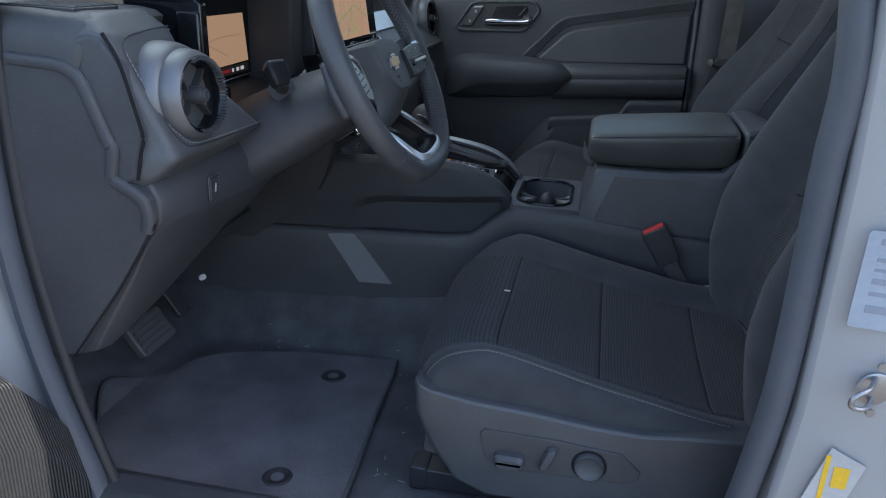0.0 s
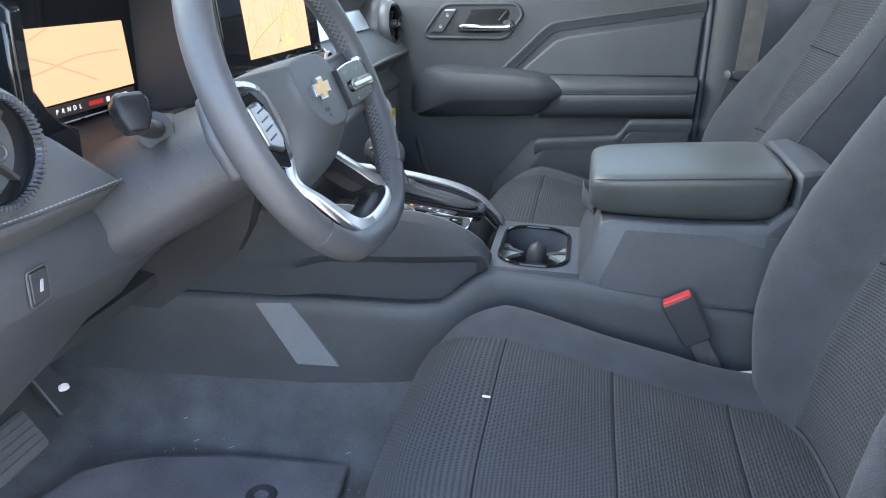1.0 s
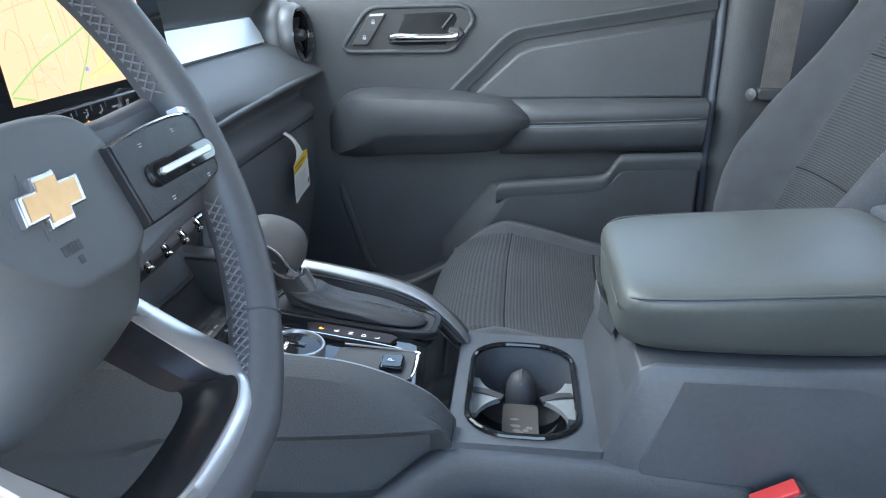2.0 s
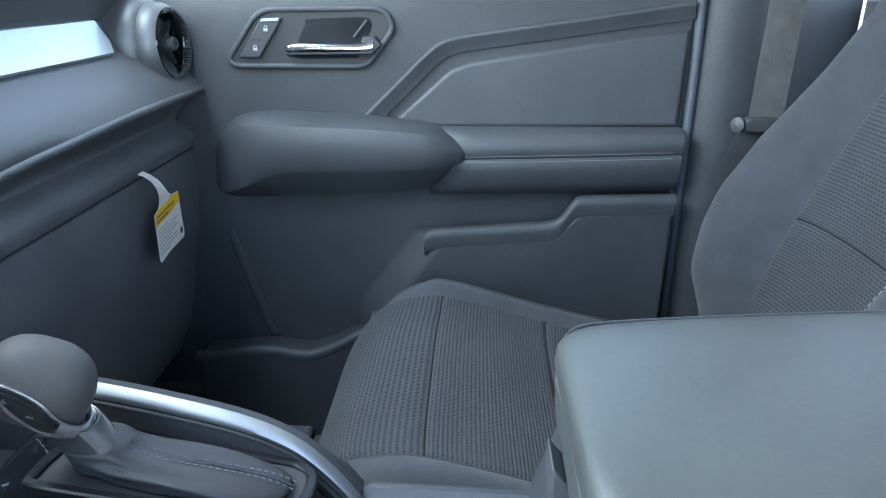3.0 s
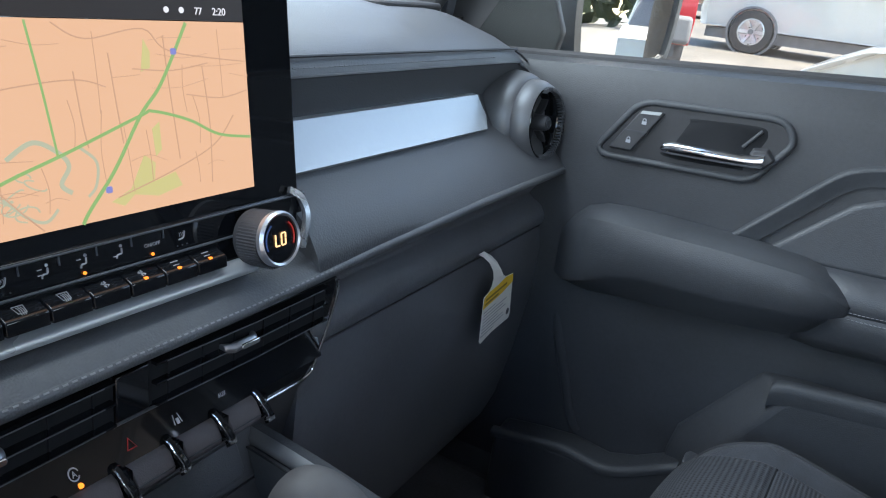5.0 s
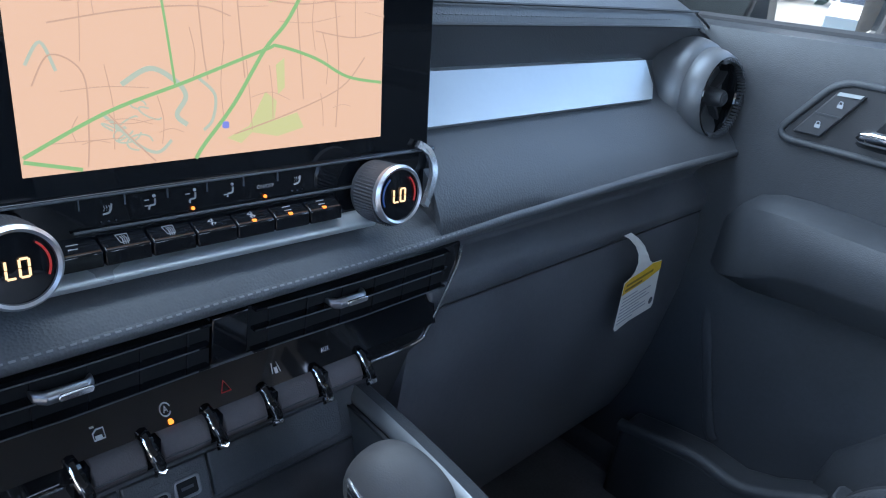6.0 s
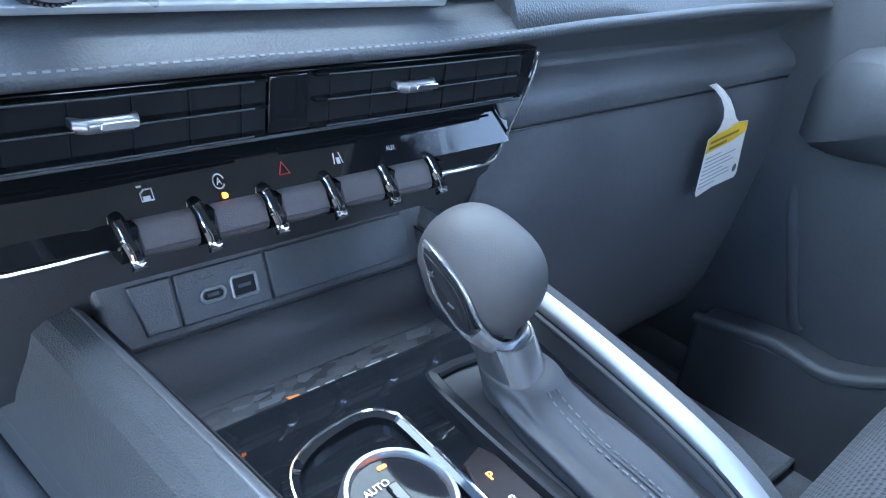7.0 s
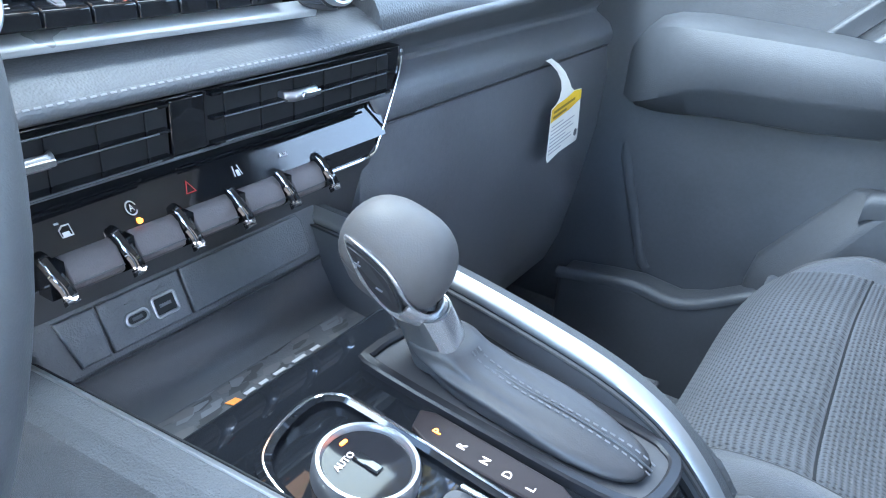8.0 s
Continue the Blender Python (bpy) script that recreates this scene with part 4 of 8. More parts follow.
# ---- centre console ----
def console():
    c = thing("centre_console", (0.0, 0.0, 0.12), "black plastic centre console with silver rails and padded armrest", "console")
    # lower body, both sides alike
    top = table([(-0.80, 0.25), (-0.47, 0.245), (-0.10, 0.250), (-0.055, 0.256), (-0.02, 0.290), (0.016, 0.318), (0.15, 0.316), (0.30, 0.300), (0.50, 0.280)])
    wid = table([(-0.80, 0.19), (-0.47, 0.165), (-0.30, 0.147), (-0.10, 0.135), (0.0, 0.120), (0.15, 0.122), (0.50, 0.118)])
    rows = []
    for x in (-0.80, -0.60, -0.47, -0.40, -0.30, -0.20, -0.12, -0.085, -0.06, -0.04, -0.02, 0.0, 0.02, 0.06, 0.15, 0.25, 0.35, 0.50):
        t, w = top(x), wid(x)
        half = [(w + 0.006, 0.10), (w + 0.004, 0.14), (w + 0.002, t - 0.03), (w, t - 0.010), (w - 0.004, t - 0.003), (w - 0.010, t), (w - 0.015, t - 0.002), (w - 0.018, 0.20)]
        rows.append([V(x, -y, z) for y, z in half] + [V(x, y, z) for y, z in half[::-1]])
    part("lower_body", loft(rows), PLASTIC, c, angle=50)
    # slanted facet on each lower side; the patch of light is its paler colour
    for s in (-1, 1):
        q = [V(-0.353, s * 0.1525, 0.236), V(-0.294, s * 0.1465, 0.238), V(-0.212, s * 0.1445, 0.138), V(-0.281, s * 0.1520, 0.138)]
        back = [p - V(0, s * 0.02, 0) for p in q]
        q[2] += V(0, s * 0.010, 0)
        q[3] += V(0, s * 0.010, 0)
        part("side_facet", loft([back, q]), mat("grey_light_patch", (0.16, 0.165, 0.175), 0.6, grain=0.3), c, "slanted side facet with its patch of light painted lighter grey", bevel=0.001)

    # gear housing sides with a sunken facet, rising to the rails
    _rc = spline([(-0.52, 0.392, 0), (-0.34, 0.397, 0), (-0.22, 0.3995, 0), (-0.15, 0.3995, 0), (-0.115, 0.3975, 0), (-0.085, 0.3940, 0), (-0.055, 0.386, 0), (-0.025, 0.373, 0), (0.0, 0.355, 0), (0.018, 0.330, 0)], 6)
    railz_l = table([(p.x, p.y) for p in _rc])
    _rc = spline([(-0.52, 0.398, 0), (-0.34, 0.403, 0), (-0.25, 0.403, 0), (-0.18, 0.400, 0), (-0.12, 0.394, 0), (-0.08, 0.388, 0), (-0.05, 0.380, 0), (-0.025, 0.368, 0), (0.0, 0.347, 0), (0.018, 0.326, 0)], 6)
    railz_r = table([(p.x, p.y) for p in _rc])
    _rw = spline([(-0.52, 0.140, 0), (-0.45, 0.135, 0), (-0.34, 0.127, 0), (-0.22, 0.121, 0), (-0.13, 0.116, 0), (-0.05, 0.110, 0), (0.0, 0.103, 0), (0.02, 0.098, 0)], 6)
    raily_l = table([(p.x, p.y) for p in _rw])
    # the passenger's rail runs further inboard behind the selector
    _rw = spline([(-0.52, 0.138, 0), (-0.45, 0.132, 0), (-0.34, 0.121, 0), (-0.25, 0.112, 0), (-0.18, 0.1035, 0), (-0.12, 0.0965, 0), (-0.08, 0.092, 0), (-0.05, 0.0885, 0), (-0.025, 0.085, 0), (0.0, 0.081, 0), (0.02, 0.078, 0)], 6)
    raily_r = table([(p.x, p.y) for p in _rw])
    crease = table([(-0.50, 0.290), (-0.30, 0.302), (-0.24, 0.317), (-0.12, 0.324), (0.0, 0.333), (0.02, 0.337)])
    def ease(a, b, x):
        q = min(max((x - a) / (b - a), 0.0), 1.0)
        return q * q * (3 - 2 * q)
    for s, raily, railz in ((-1, raily_l, railz_l), (1, raily_r, railz_r)):
        rows = []
        for x in np.concatenate([np.linspace(-0.50, -0.10, 26), np.linspace(-0.09, 0.014, 16)]):
            t, b, y = railz(x) - 0.003, top(x) - 0.008, raily(x)
            zc = min(crease(x), t - 0.013)
            dent = 0.020 * ease(-0.31, -0.25, x) * (1 - ease(-0.01, 0.014, x))
            rows.append([V(x, s * (y - 0.020), b), V(x, s * (wid(x) - 0.004), b), V(x, s * (y + 0.014 - dent), b + 0.006), V(x, s * (y + 0.020 - dent), max(zc - 0.012, b + 0.008)), V(x, s * (y + 0.0235 - dent * 0.25), max(zc - 0.001, b + 0.010)),
                         V(x, s * (y + 0.0258), max(zc + 0.008, b + 0.012)), V(x, s * (y + 0.0255), zc + (t - zc) * 0.45), V(x, s * (y + 0.0225), zc + (t - zc) * 0.72), V(x, s * (y + 0.0195), t - 0.0068), V(x, s * (y + 0.0120), t + 0.0004), V(x, s * (y + 0.0006), t + 0.0032), V(x, s * (y - 0.003), t - 0.010)])
        part("housing_side", loft(rows), HOUSING, c, "moulded gear housing side", angle=30)
        rows = []
        for x in np.concatenate([np.linspace(-0.36, -0.13, 14), np.linspace(-0.12, 0.016, 24)]):
            y, z = raily(x), railz(x)
            rows.append([V(x, s * (y - 0.0065), z - 0.0105), V(x, s * (y - 0.0078), z - 0.0068), V(x, s * (y - 0.0065), z - 0.0045), V(x, s * (y - 0.0014), z + 0.0004), V(x, s * (y - 0.0002), z + 0.0008), V(x, s * (y + 0.0008), z - 0.0006), V(x, s * (y - 0.002), z - 0.010)])
        part("rail", loft(rows), RAIL_SILVER, c, "satin silver rail", angle=50)
        inner = [V(x, s * (raily(x) - 0.0095), railz(x) - 0.0105) for x in np.concatenate([np.linspace(-0.36, -0.13, 14), np.linspace(-0.12, 0.008, 18)])]
        part("rail_inner_wall", sweep(inner, [(-0.002, -0.060), (-0.002, 0.0), (0.002, 0.0), (0.002, -0.060)]), PLASTIC_DARK, c)
        part("rail_gap", tube([p + V(0, -s * 0.0022, 0.0) for p in inner], 0.0009, 5), VOID, c)

    # phone tray: floor, back wall and patterned rubber mat
    part("tray_floor", loft([[V(x, -0.115, z), V(x, 0.115, z), V(x, 0.115, z - 0.02), V(x, -0.115, z - 0.02)] for x, z in ((-0.335, 0.335), (-0.30, 0.330), (-0.235, 0.336), (-0.222, 0.352))]), PLASTIC_DARK, c)
    rm = part("tray_mat", prism(rrect(-0.298, -0.226, -0.104, 0.106, 0.016), "z", 0.331, 0.3365), CAMO_A, c, "dark camouflage-patterned rubber mat", bevel=0.0015)
    rnd = random.Random(11)
    CAMO_C, CAMO_D = mat("camo_rubber_mid", (0.058, 0.056, 0.057), 0.6), mat("camo_rubber_black", (0.014, 0.014, 0.016), 0.6)
    for i in range(150):
        x, y = rnd.uniform(-0.293, -0.233), rnd.uniform(-0.096, 0.099)
        w, h = rnd.uniform(0.0045, 0.0105), rnd.uniform(0.0018, 0.0044)
        a, b = rnd.uniform(-0.5, 0.5), rnd.uniform(0.2, 0.9)
        poly = [(x - h, y - w * b), (x - h * 0.8, y + w * 0.3), (x - h * b, y + w), (x + h * 0.3, y + w * 0.8), (x + h, y + w * a), (x + h * 0.4, y - w)]
        part("camouflage_flake", prism(poly, "z", 0.3362, 0.33655 + i * 1e-6), (CAMO_B, CAMO_D, CAMO_C, CAMO_D, CAMO_C)[i % 5], rm, smooth=False)
    bm = bmesh.new()
    for i, (y, l) in enumerate(((-0.030, 0.010), (-0.017, 0.008), (-0.004, 0.012), (0.014, 0.014), (0.032, 0.010))):
        box(-0.2680, -0.2652, y + 0.010, y + 0.010 + l * 0.85, 0.3372, 0.3377, bm)
    part("print", bm, GREY_MARK, rm)
    part("print_triangle", prism([(-0.2695, -0.034), (-0.2640, -0.032), (-0.2640, -0.025), (-0.2685, -0.026)], "z", 0.3372, 0.3378), mat("orange_print", (0.75, 0.22, 0.03), 0.6), rm)

    # gloss plate round the selector, sloping down behind it
    plate = []
    for x, z in ((-0.226, 0.364), (-0.2245, 0.3785), (-0.221, 0.3800), (-0.10, 0.3645), (-0.04, 0.3560), (-0.022, 0.350), (-0.008, 0.338), (0.006, 0.324), (0.012, 0.318)):
        a, b = raily_l(x) - 0.010, raily_r(x) - 0.010
        plate.append([V(x, -a, z), V(x, b, z), V(x, b, z - 0.025), V(x, -a, z - 0.025)])
    part("gloss_plate", loft(plate), GLOSS, c, "gloss black selector plate", angle=50)

    # cup holder plate, rim, wells and finger dividers
    outer, inner = rrect(0.004, 0.156, -0.116, 0.100, 0.012, 6), rrect(0.024, 0.130, -0.104, 0.074, 0.040, 6)
    lowr = [(x * 0.94 + 0.0045, y * 0.96) for x, y in inner]
    rows = [[V(x, y, 0.300) for x, y in outer], [V(x, y, 0.3215) for x, y in outer], [V(x, y, 0.3225) for x, y in inner], [V(x, y, 0.316) for x, y in inner], [V(x, y, 0.255) for x, y in lowr]]
    part("cup_plate", loft(rows, cap=False), PLASTIC_SOFT, c, angle=40)
    part("cup_floor", prism(lowr, "z", 0.250, 0.256), PLASTIC_DARK, c)
    ring = [V(x, y, 0.3235) for x, y in inner]
    part("cup_rim", tube(ring, 0.0032, 8, closed=True), GLOSS, c, "gloss black cup holder rim")
    for cyl in (-0.058, 0.030):
        well = [(0.045 * math.cos(a), 0.042 * math.sin(a)) for a in np.linspace(0, 2 * math.pi, 29)[:-1]]
        rows = [[V(0.077 + x * k, cyl + y * k, z) for x, y in well] for k, z in ((1.0, 0.272), (0.96, 0.262), (0.90, 0.2575))]
        part("cup_well", loft(rows, cap=False), PLASTIC_DARK, c)
    grey = mat("grey_insert", (0.18, 0.19, 0.19), 0.5)
    for sx in (-1, 1):
        arc = []
        for cyl, a0, a1 in ((-0.058, 0.22, 1.07), (0.030, -1.07, -0.22)):
            arc += [(0.077 + sx * 0.046 * math.cos(a), cyl + 0.046 * math.sin(a)) for a in np.linspace(a0, a1, 10)]
        poly = arc + [(0.077 + sx * 0.0525, 0.020), (0.077 + sx * 0.0525, -0.048)]
        part("cup_bridge", prism(poly if sx < 0 else poly[::-1], "z", 0.3035, 0.3092), grey, c, "light grey bridge between the cups")
        pts = spline([(0.077 + sx * 0.051, -0.006, 0.3100), (0.077 + sx * 0.036, -0.009, 0.3102), (0.077 + sx * 0.020, -0.015, 0.3080)], 6)
        part("cup_finger", sweep(pts, [(-0.0045, -0.002), (-0.0045, 0.0012), (0.0045, 0.0012), (0.0045, -0.002)], (0, 0, 1)), RUBBER, c, "black rubber finger")
    part("cup_post", lathe((0.077, 0.046, 0.256), (0, 0.10, 1), [(0.016, 0.0), (0.0175, 0.018), (0.0165, 0.032), (0.012, 0.042), (0.006, 0.047), (0.0, 0.0485)], 24), PLASTIC_DARK, c)
    part("post_ridge", tube(spline([(0.077, 0.0360, 0.294), (0.077, 0.0445, 0.3035), (0.077, 0.052, 0.3048)], 5), 0.0012, 6), PLASTIC_SOFT, c)
    part("cup_mat", prism(rrect(0.058, 0.096, -0.100, 0.030, 0.006), "z", 0.2560, 0.2740), mat("cup_rubber", (0.062, 0.056, 0.052), 0.6), c, "rubber mat with a broken camouflage print")
    rng = random.Random(12)
    camo_pale = mat("camo_pale", (0.16, 0.145, 0.135), 0.6)
    for k in range(22):
        px, py, pw = 0.063 + rng.random() * 0.028, -0.080 + rng.random() * 0.085, 0.003 + rng.random() * 0.003
        blot = [(px + pw * (0.7 + 0.5 * rng.random()) * math.cos(a), py + 0.7 * pw * (0.6 + 0.6 * rng.random()) * math.sin(a)) for a in np.linspace(0, 2 * math.pi, 8)[:-1]]
        part("camo_patch", prism(blot, "z", 0.2736, 0.2743 + k * 1e-5), camo_pale, c)

    # armrest box and its padded lid
    rows = []
    for x, t in ((0.146, 0.323), (0.152, 0.345), (0.162, 0.378), (0.172, 0.402), (0.185, 0.408), (0.30, 0.410), (0.40, 0.418), (0.44, 0.46), (0.50, 0.48)):
        w = 0.112 if x < 0.42 else 0.104
        rows.append([V(x, -w - 0.008, 0.29), V(x, -w - 0.003, t - 0.012), V(x, -w + 0.004, t), V(x, w - 0.004, t), V(x, w + 0.003, t - 0.012), V(x, w + 0.008, 0.29)])
    part("armrest_box", loft(rows), PLASTIC_SOFT, c, bevel=0.002, angle=35)
    panel = [(0.206, 0.398), (0.178, 0.314), (0.180, 0.303), (0.392, 0.292), (0.412, 0.300), (0.416, 0.402)]
    for sg in (-1, 1):
        part("side_panel", loft([[V(cx + (x - cx) * k, sg * (0.1085 + o + (0.402 - z) * 0.055), cz + (z - cz) * k) for x, z in panel] for cx, cz in ((0.30, 0.355),) for o, k in ((-0.004, 1.0), (0.0045, 1.0), (0.0065, 0.985))]), PLASTIC_SOFT, c, "inset side panel", bevel=0.0012)
    rows = []
    for x, zb, zt, w in ((0.153, 0.436, 0.448, 0.064), (0.152, 0.424, 0.458, 0.086), (0.158, 0.415, 0.4635, 0.100), (0.176, 0.411, 0.4675, 0.109), (0.208, 0.411, 0.471, 0.1125), (0.27, 0.412, 0.477, 0.1135), (0.37, 0.416, 0.486, 0.1135), (0.418, 0.424, 0.490, 0.112), (0.424, 0.432, 0.484, 0.108)):
        r = [(-w + 0.034, zb - 0.006), (-w + 0.019, zb + 0.0005), (-w + 0.006, zb + 0.024), (-w - 0.0025, zt - 0.010), (-w - 0.0005, zt - 0.001), (-w + 0.010, zt + 0.0042), (-w * 0.4, zt + 0.0075)]
        rows.append([V(x, y, z) for y, z in r] + [V(x, -y, z) for y, z in r[::-1]])
    lid = part("armrest_lid", loft(rows), LEATHER_LID, c, "padded grey-black leatherette lid", sub=1)
    for s in (-1, 1):
        seam = [V(x, s * w, z) for x, z, w in ((0.1600, 0.4625, 0.096), (0.168, 0.4655, 0.1045), (0.180, 0.4677, 0.1092), (0.208, 0.4703, 0.1122), (0.27, 0.4762, 0.1135), (0.37, 0.4850, 0.1135), (0.415, 0.488, 0.112))]
        part("lid_seam", tube(spline(seam, 5), 0.0011, 6), PLASTIC, lid)
    part("lid_hinge", loft([[V(x, -w, z0), V(x, -w, z1), V(x, w, z1), V(x, w, z0)] for x, z0, z1, w in ((0.428, 0.43, 0.494, 0.108), (0.455, 0.42, 0.500, 0.106), (0.50, 0.40, 0.485, 0.100))]), PLASTIC_SOFT, c, bevel=0.006)
    part("lid_latch", prism([(0.1435, 0.432), (0.1435, 0.405), (0.160, 0.385), (0.166, 0.405)], "y", -0.018, 0.018), mat("grey_latch", (0.07, 0.075, 0.078), 0.5), c, "dark grey lid latch", bevel=0.002)


console()


def selector():
    s = thing("gear_selector", (-0.17, 0.032, 0.365), "black leather gear selector with satin silver bezel and stitched boot", "gear lever")
    # boot frame and boot
    frame_poly = [(-0.196, 0.018), (-0.190, 0.062), (-0.176, 0.074), (-0.05, 0.074), (-0.026, 0.070), (-0.017, 0.058), (-0.019, 0.030), (-0.028, 0.018), (-0.06, 0.012), (-0.18, 0.008)]
    fr = spline([(x, y, 0.3700 - (x + 0.10) * 0.130) for x, y in frame_poly], 4, closed=True)
    part("boot_floor", loft([[p + V(0, 0, h) for p in fr] for h in (-0.018, -0.0025)]), RUBBER, s)
    part("boot_frame", sweep(fr, [(-0.004, -0.006), (-0.004, -0.0008), (-0.0025, 0.0004), (0.0025, 0.0004), (0.004, -0.0008), (0.004, -0.006)], (0, 0, 1), True), POD_BLACK, s)
    rings = []
    # outline of each ring: front, rear, middle and half width, height
    for x0, x1, yc, hw, z in ((-0.170, -0.024, 0.042, 0.0270, 0.0), (-0.170, -0.026, 0.042, 0.0265, 0.004), (-0.1715, -0.045, 0.0410, 0.0255, 0.0085), (-0.1730, -0.078, 0.0400, 0.0240, 0.0120), (-0.1745, -0.104, 0.0385, 0.0225, 0.0155), (-0.1760, -0.120, 0.0388, 0.0222, 0.0195), (-0.1780, -0.131, 0.0380, 0.0214, 0.0240), (-0.1800, -0.1370, 0.0372, 0.0208, 0.0290), (-0.1815, -0.1400, 0.0366, 0.0205, 0.0330)):
        row = []
        for i in range(36):
            a = 2 * math.pi * i / 36
            ca, sa = math.cos(a), math.sin(a)
            fold = (0.0030 * math.sin(5 * a + z * 210) + 0.0013 * math.sin(11 * a - z * 330)) * min(1.0, max(0.0, (z - 0.003) / 0.008)) * min(1.0, max(0.0, (0.030 - z) / 0.012)) * 0.7
            x = (x0 + x1) / 2 + (x1 - x0) / 2 * math.copysign(abs(ca) ** 0.75, ca)
            y = yc + hw * math.copysign(abs(sa) ** 0.75, sa)
            row.append(V(x + fold * ca, y + fold * sa, 0.3675 + z + fold * 0.4 - (x + 0.10) * 0.13 * max(0.0, 1 - z / 0.026)))
        rings.append(row)
    part("boot", loft(rings), BOOT_LEATHER, s, "stitched black leather boot", sub=1)
    thread = mat("boot_thread", (0.10, 0.10, 0.105), 0.8)
    for k in (1, 35):
        pts = spline([tuple(r[k] * 0.6 + r[0] * 0.4 + V(0.0003, 0, 0.0006)) for r in rings[::-1][1:]], 6)
        part("stitching", stitches(pts, 0.0030, 0.0022, 0.0005), thread, s, "grey thread")
    part("boot_seam", tube(spline([tuple(r[0] + V(0, 0, 0.0002)) for r in rings[::-1][1:-1]], 6), 0.0006, 5), PLASTIC_DARK, s)
    # head: leather cap that overhangs forward, on a bezel plane that rises to the front
    ct, sn = math.cos(radians(14)), math.sin(radians(14))
    ctr, f, u, l = V(-0.189, 0.024, 0.4385), V(-0.919 * ct, -0.919 * sn, 0.394), V(0.394 * ct, 0.394 * sn, 0.919), V(-sn, ct, 0)
    foot = V(-0.160, 0.0380, 0.380)

    def ring(c0, rise, a0, a1, b, axis_f, axis_u, n=36, p=0.80, dip=0.0):
        """A rounded outline: a0 forward, a1 rearward, b to each side; dip lowers its rear."""
        out = []
        for t in np.linspace(0, 2 * math.pi, n + 1)[:-1]:
            ca, sa = math.cos(t), math.sin(t)
            q = (a0 if ca > 0 else a1) * math.copysign(abs(ca) ** p, ca)
            out.append(c0 + axis_f * q + l * (b * math.copysign(abs(sa) ** p, sa)) + axis_u * (rise - dip * max(0.0, -ca) ** 2))
        return out
    head = [(-0.010, 0.030, 0.034, 0.0215, 0.0), (-0.003, 0.0385, 0.0385, 0.0262, 0.002), (0.006, 0.0415, 0.0400, 0.0278, 0.0), (0.016, 0.0415, 0.0395, 0.0280, 0.0), (0.026, 0.0385, 0.0365, 0.0262, 0.0), (0.034, 0.0325, 0.0300, 0.0222, 0.0), (0.0395, 0.0240, 0.0215, 0.0160, 0.0), (0.0425, 0.0130, 0.0115, 0.0085, 0.0), (0.0432, 0.0050, 0.0045, 0.0030, 0.0)]
    part("knob", loft([ring(ctr, h * 0.92, a * 0.86, b * 0.86, c * 0.88, f, u, dip=dp) for h, a, b, c, dp in head]), KNOB_LEATHER, s, "rounded leather-covered knob", sub=1)
    zed, fore = V(0, 0, 1), V(-1, 0, 0)
    low = [ring(ctr, -0.004, 0.032, 0.032, 0.0215, f, u), ring(ctr - f * 0.004, -0.013, 0.026, 0.027, 0.0185, f, u)]
    low += [ring(c0, 0.0, a0, a1, b, fore, zed) for c0, a0, a1, b in ((V(-0.176, 0.0305, 0.4180), 0.0200, 0.0215, 0.0190), (V(-0.1675, 0.0350, 0.4020), 0.0185, 0.0205, 0.0188), (foot, 0.0180, 0.0200, 0.0182))]
    part("stem", loft(low), PLASTIC_DARK, s, angle=70)
    # satin collar wrapped round the rear half of the stem
    rows = []
    for r in low[1:]:
        c0 = sum(r, V(0, 0, 0)) / len(r)
        arc = [r[k % 36] for k in range(9, 25)]
        rows.append([c0 + (p - c0) * 1.07 for p in arc] + [c0 + (p - c0) * 0.96 for p in arc[::-1]])
    part("bezel_collar", loft(rows), BEZEL, s, "satin silver collar", angle=60)
    def side(q, h, k, grow=1.02):
        w = 0.0256 * max(0.0, 1 - abs(q / 0.0420) ** 2.5) ** 0.4
        w *= 1.0 - max(0.0, -h - 0.002) * 14.0
        return ctr + f * (q * 0.86) + u * (h * 0.92) + l * (k * w * grow)
    # silver bezel plate on each cheek with the dark button set in it, joined by a band under the emblem
    rim = spline([(q - 0.0035, h, 0) for q, h in ((0.0375, 0.0125), (0.0310, 0.0165), (0.0180, 0.0180), (0.0040, 0.0160), (-0.0080, 0.0105), (-0.0180, 0.0030), (-0.0290, -0.0040), (-0.0330, -0.0085), (-0.0300, -0.0150), (-0.0200, -0.0165), (-0.0080, -0.0130), (0.0080, -0.0050), (0.0240, 0.0050))], 3, closed=True)
    hole = spline([(q - 0.0035, h, 0) for q, h in ((0.0330, 0.0120), (0.0280, 0.0142), (0.0170, 0.0150), (0.0040, 0.0130), (-0.0070, 0.0075), (-0.0150, 0.0000), (-0.0190, -0.0065), (-0.0170, -0.0105), (-0.0080, -0.0095), (0.0070, -0.0015), (0.0230, 0.0075))], 3, closed=True)
    for k in (-1, 1):
        part("bezel", loft([[side(p.x, p.y, k, g) for p in rim] for g in (0.92, 1.045)]), BEZEL, s, "satin silver bezel", bevel=0.0008)
        part("button_well", loft([[side(p.x, p.y, k, g) for p in hole] for g in (0.93, 1.052)]), VOID, s)
        part("thumb_button", loft([[side(p.x * 0.93 + 0.0006, p.y * 0.86 + 0.0004, k, g) for p in hole] for g in (0.94, 1.085)]), POD_BLACK, s, bevel=0.0010)
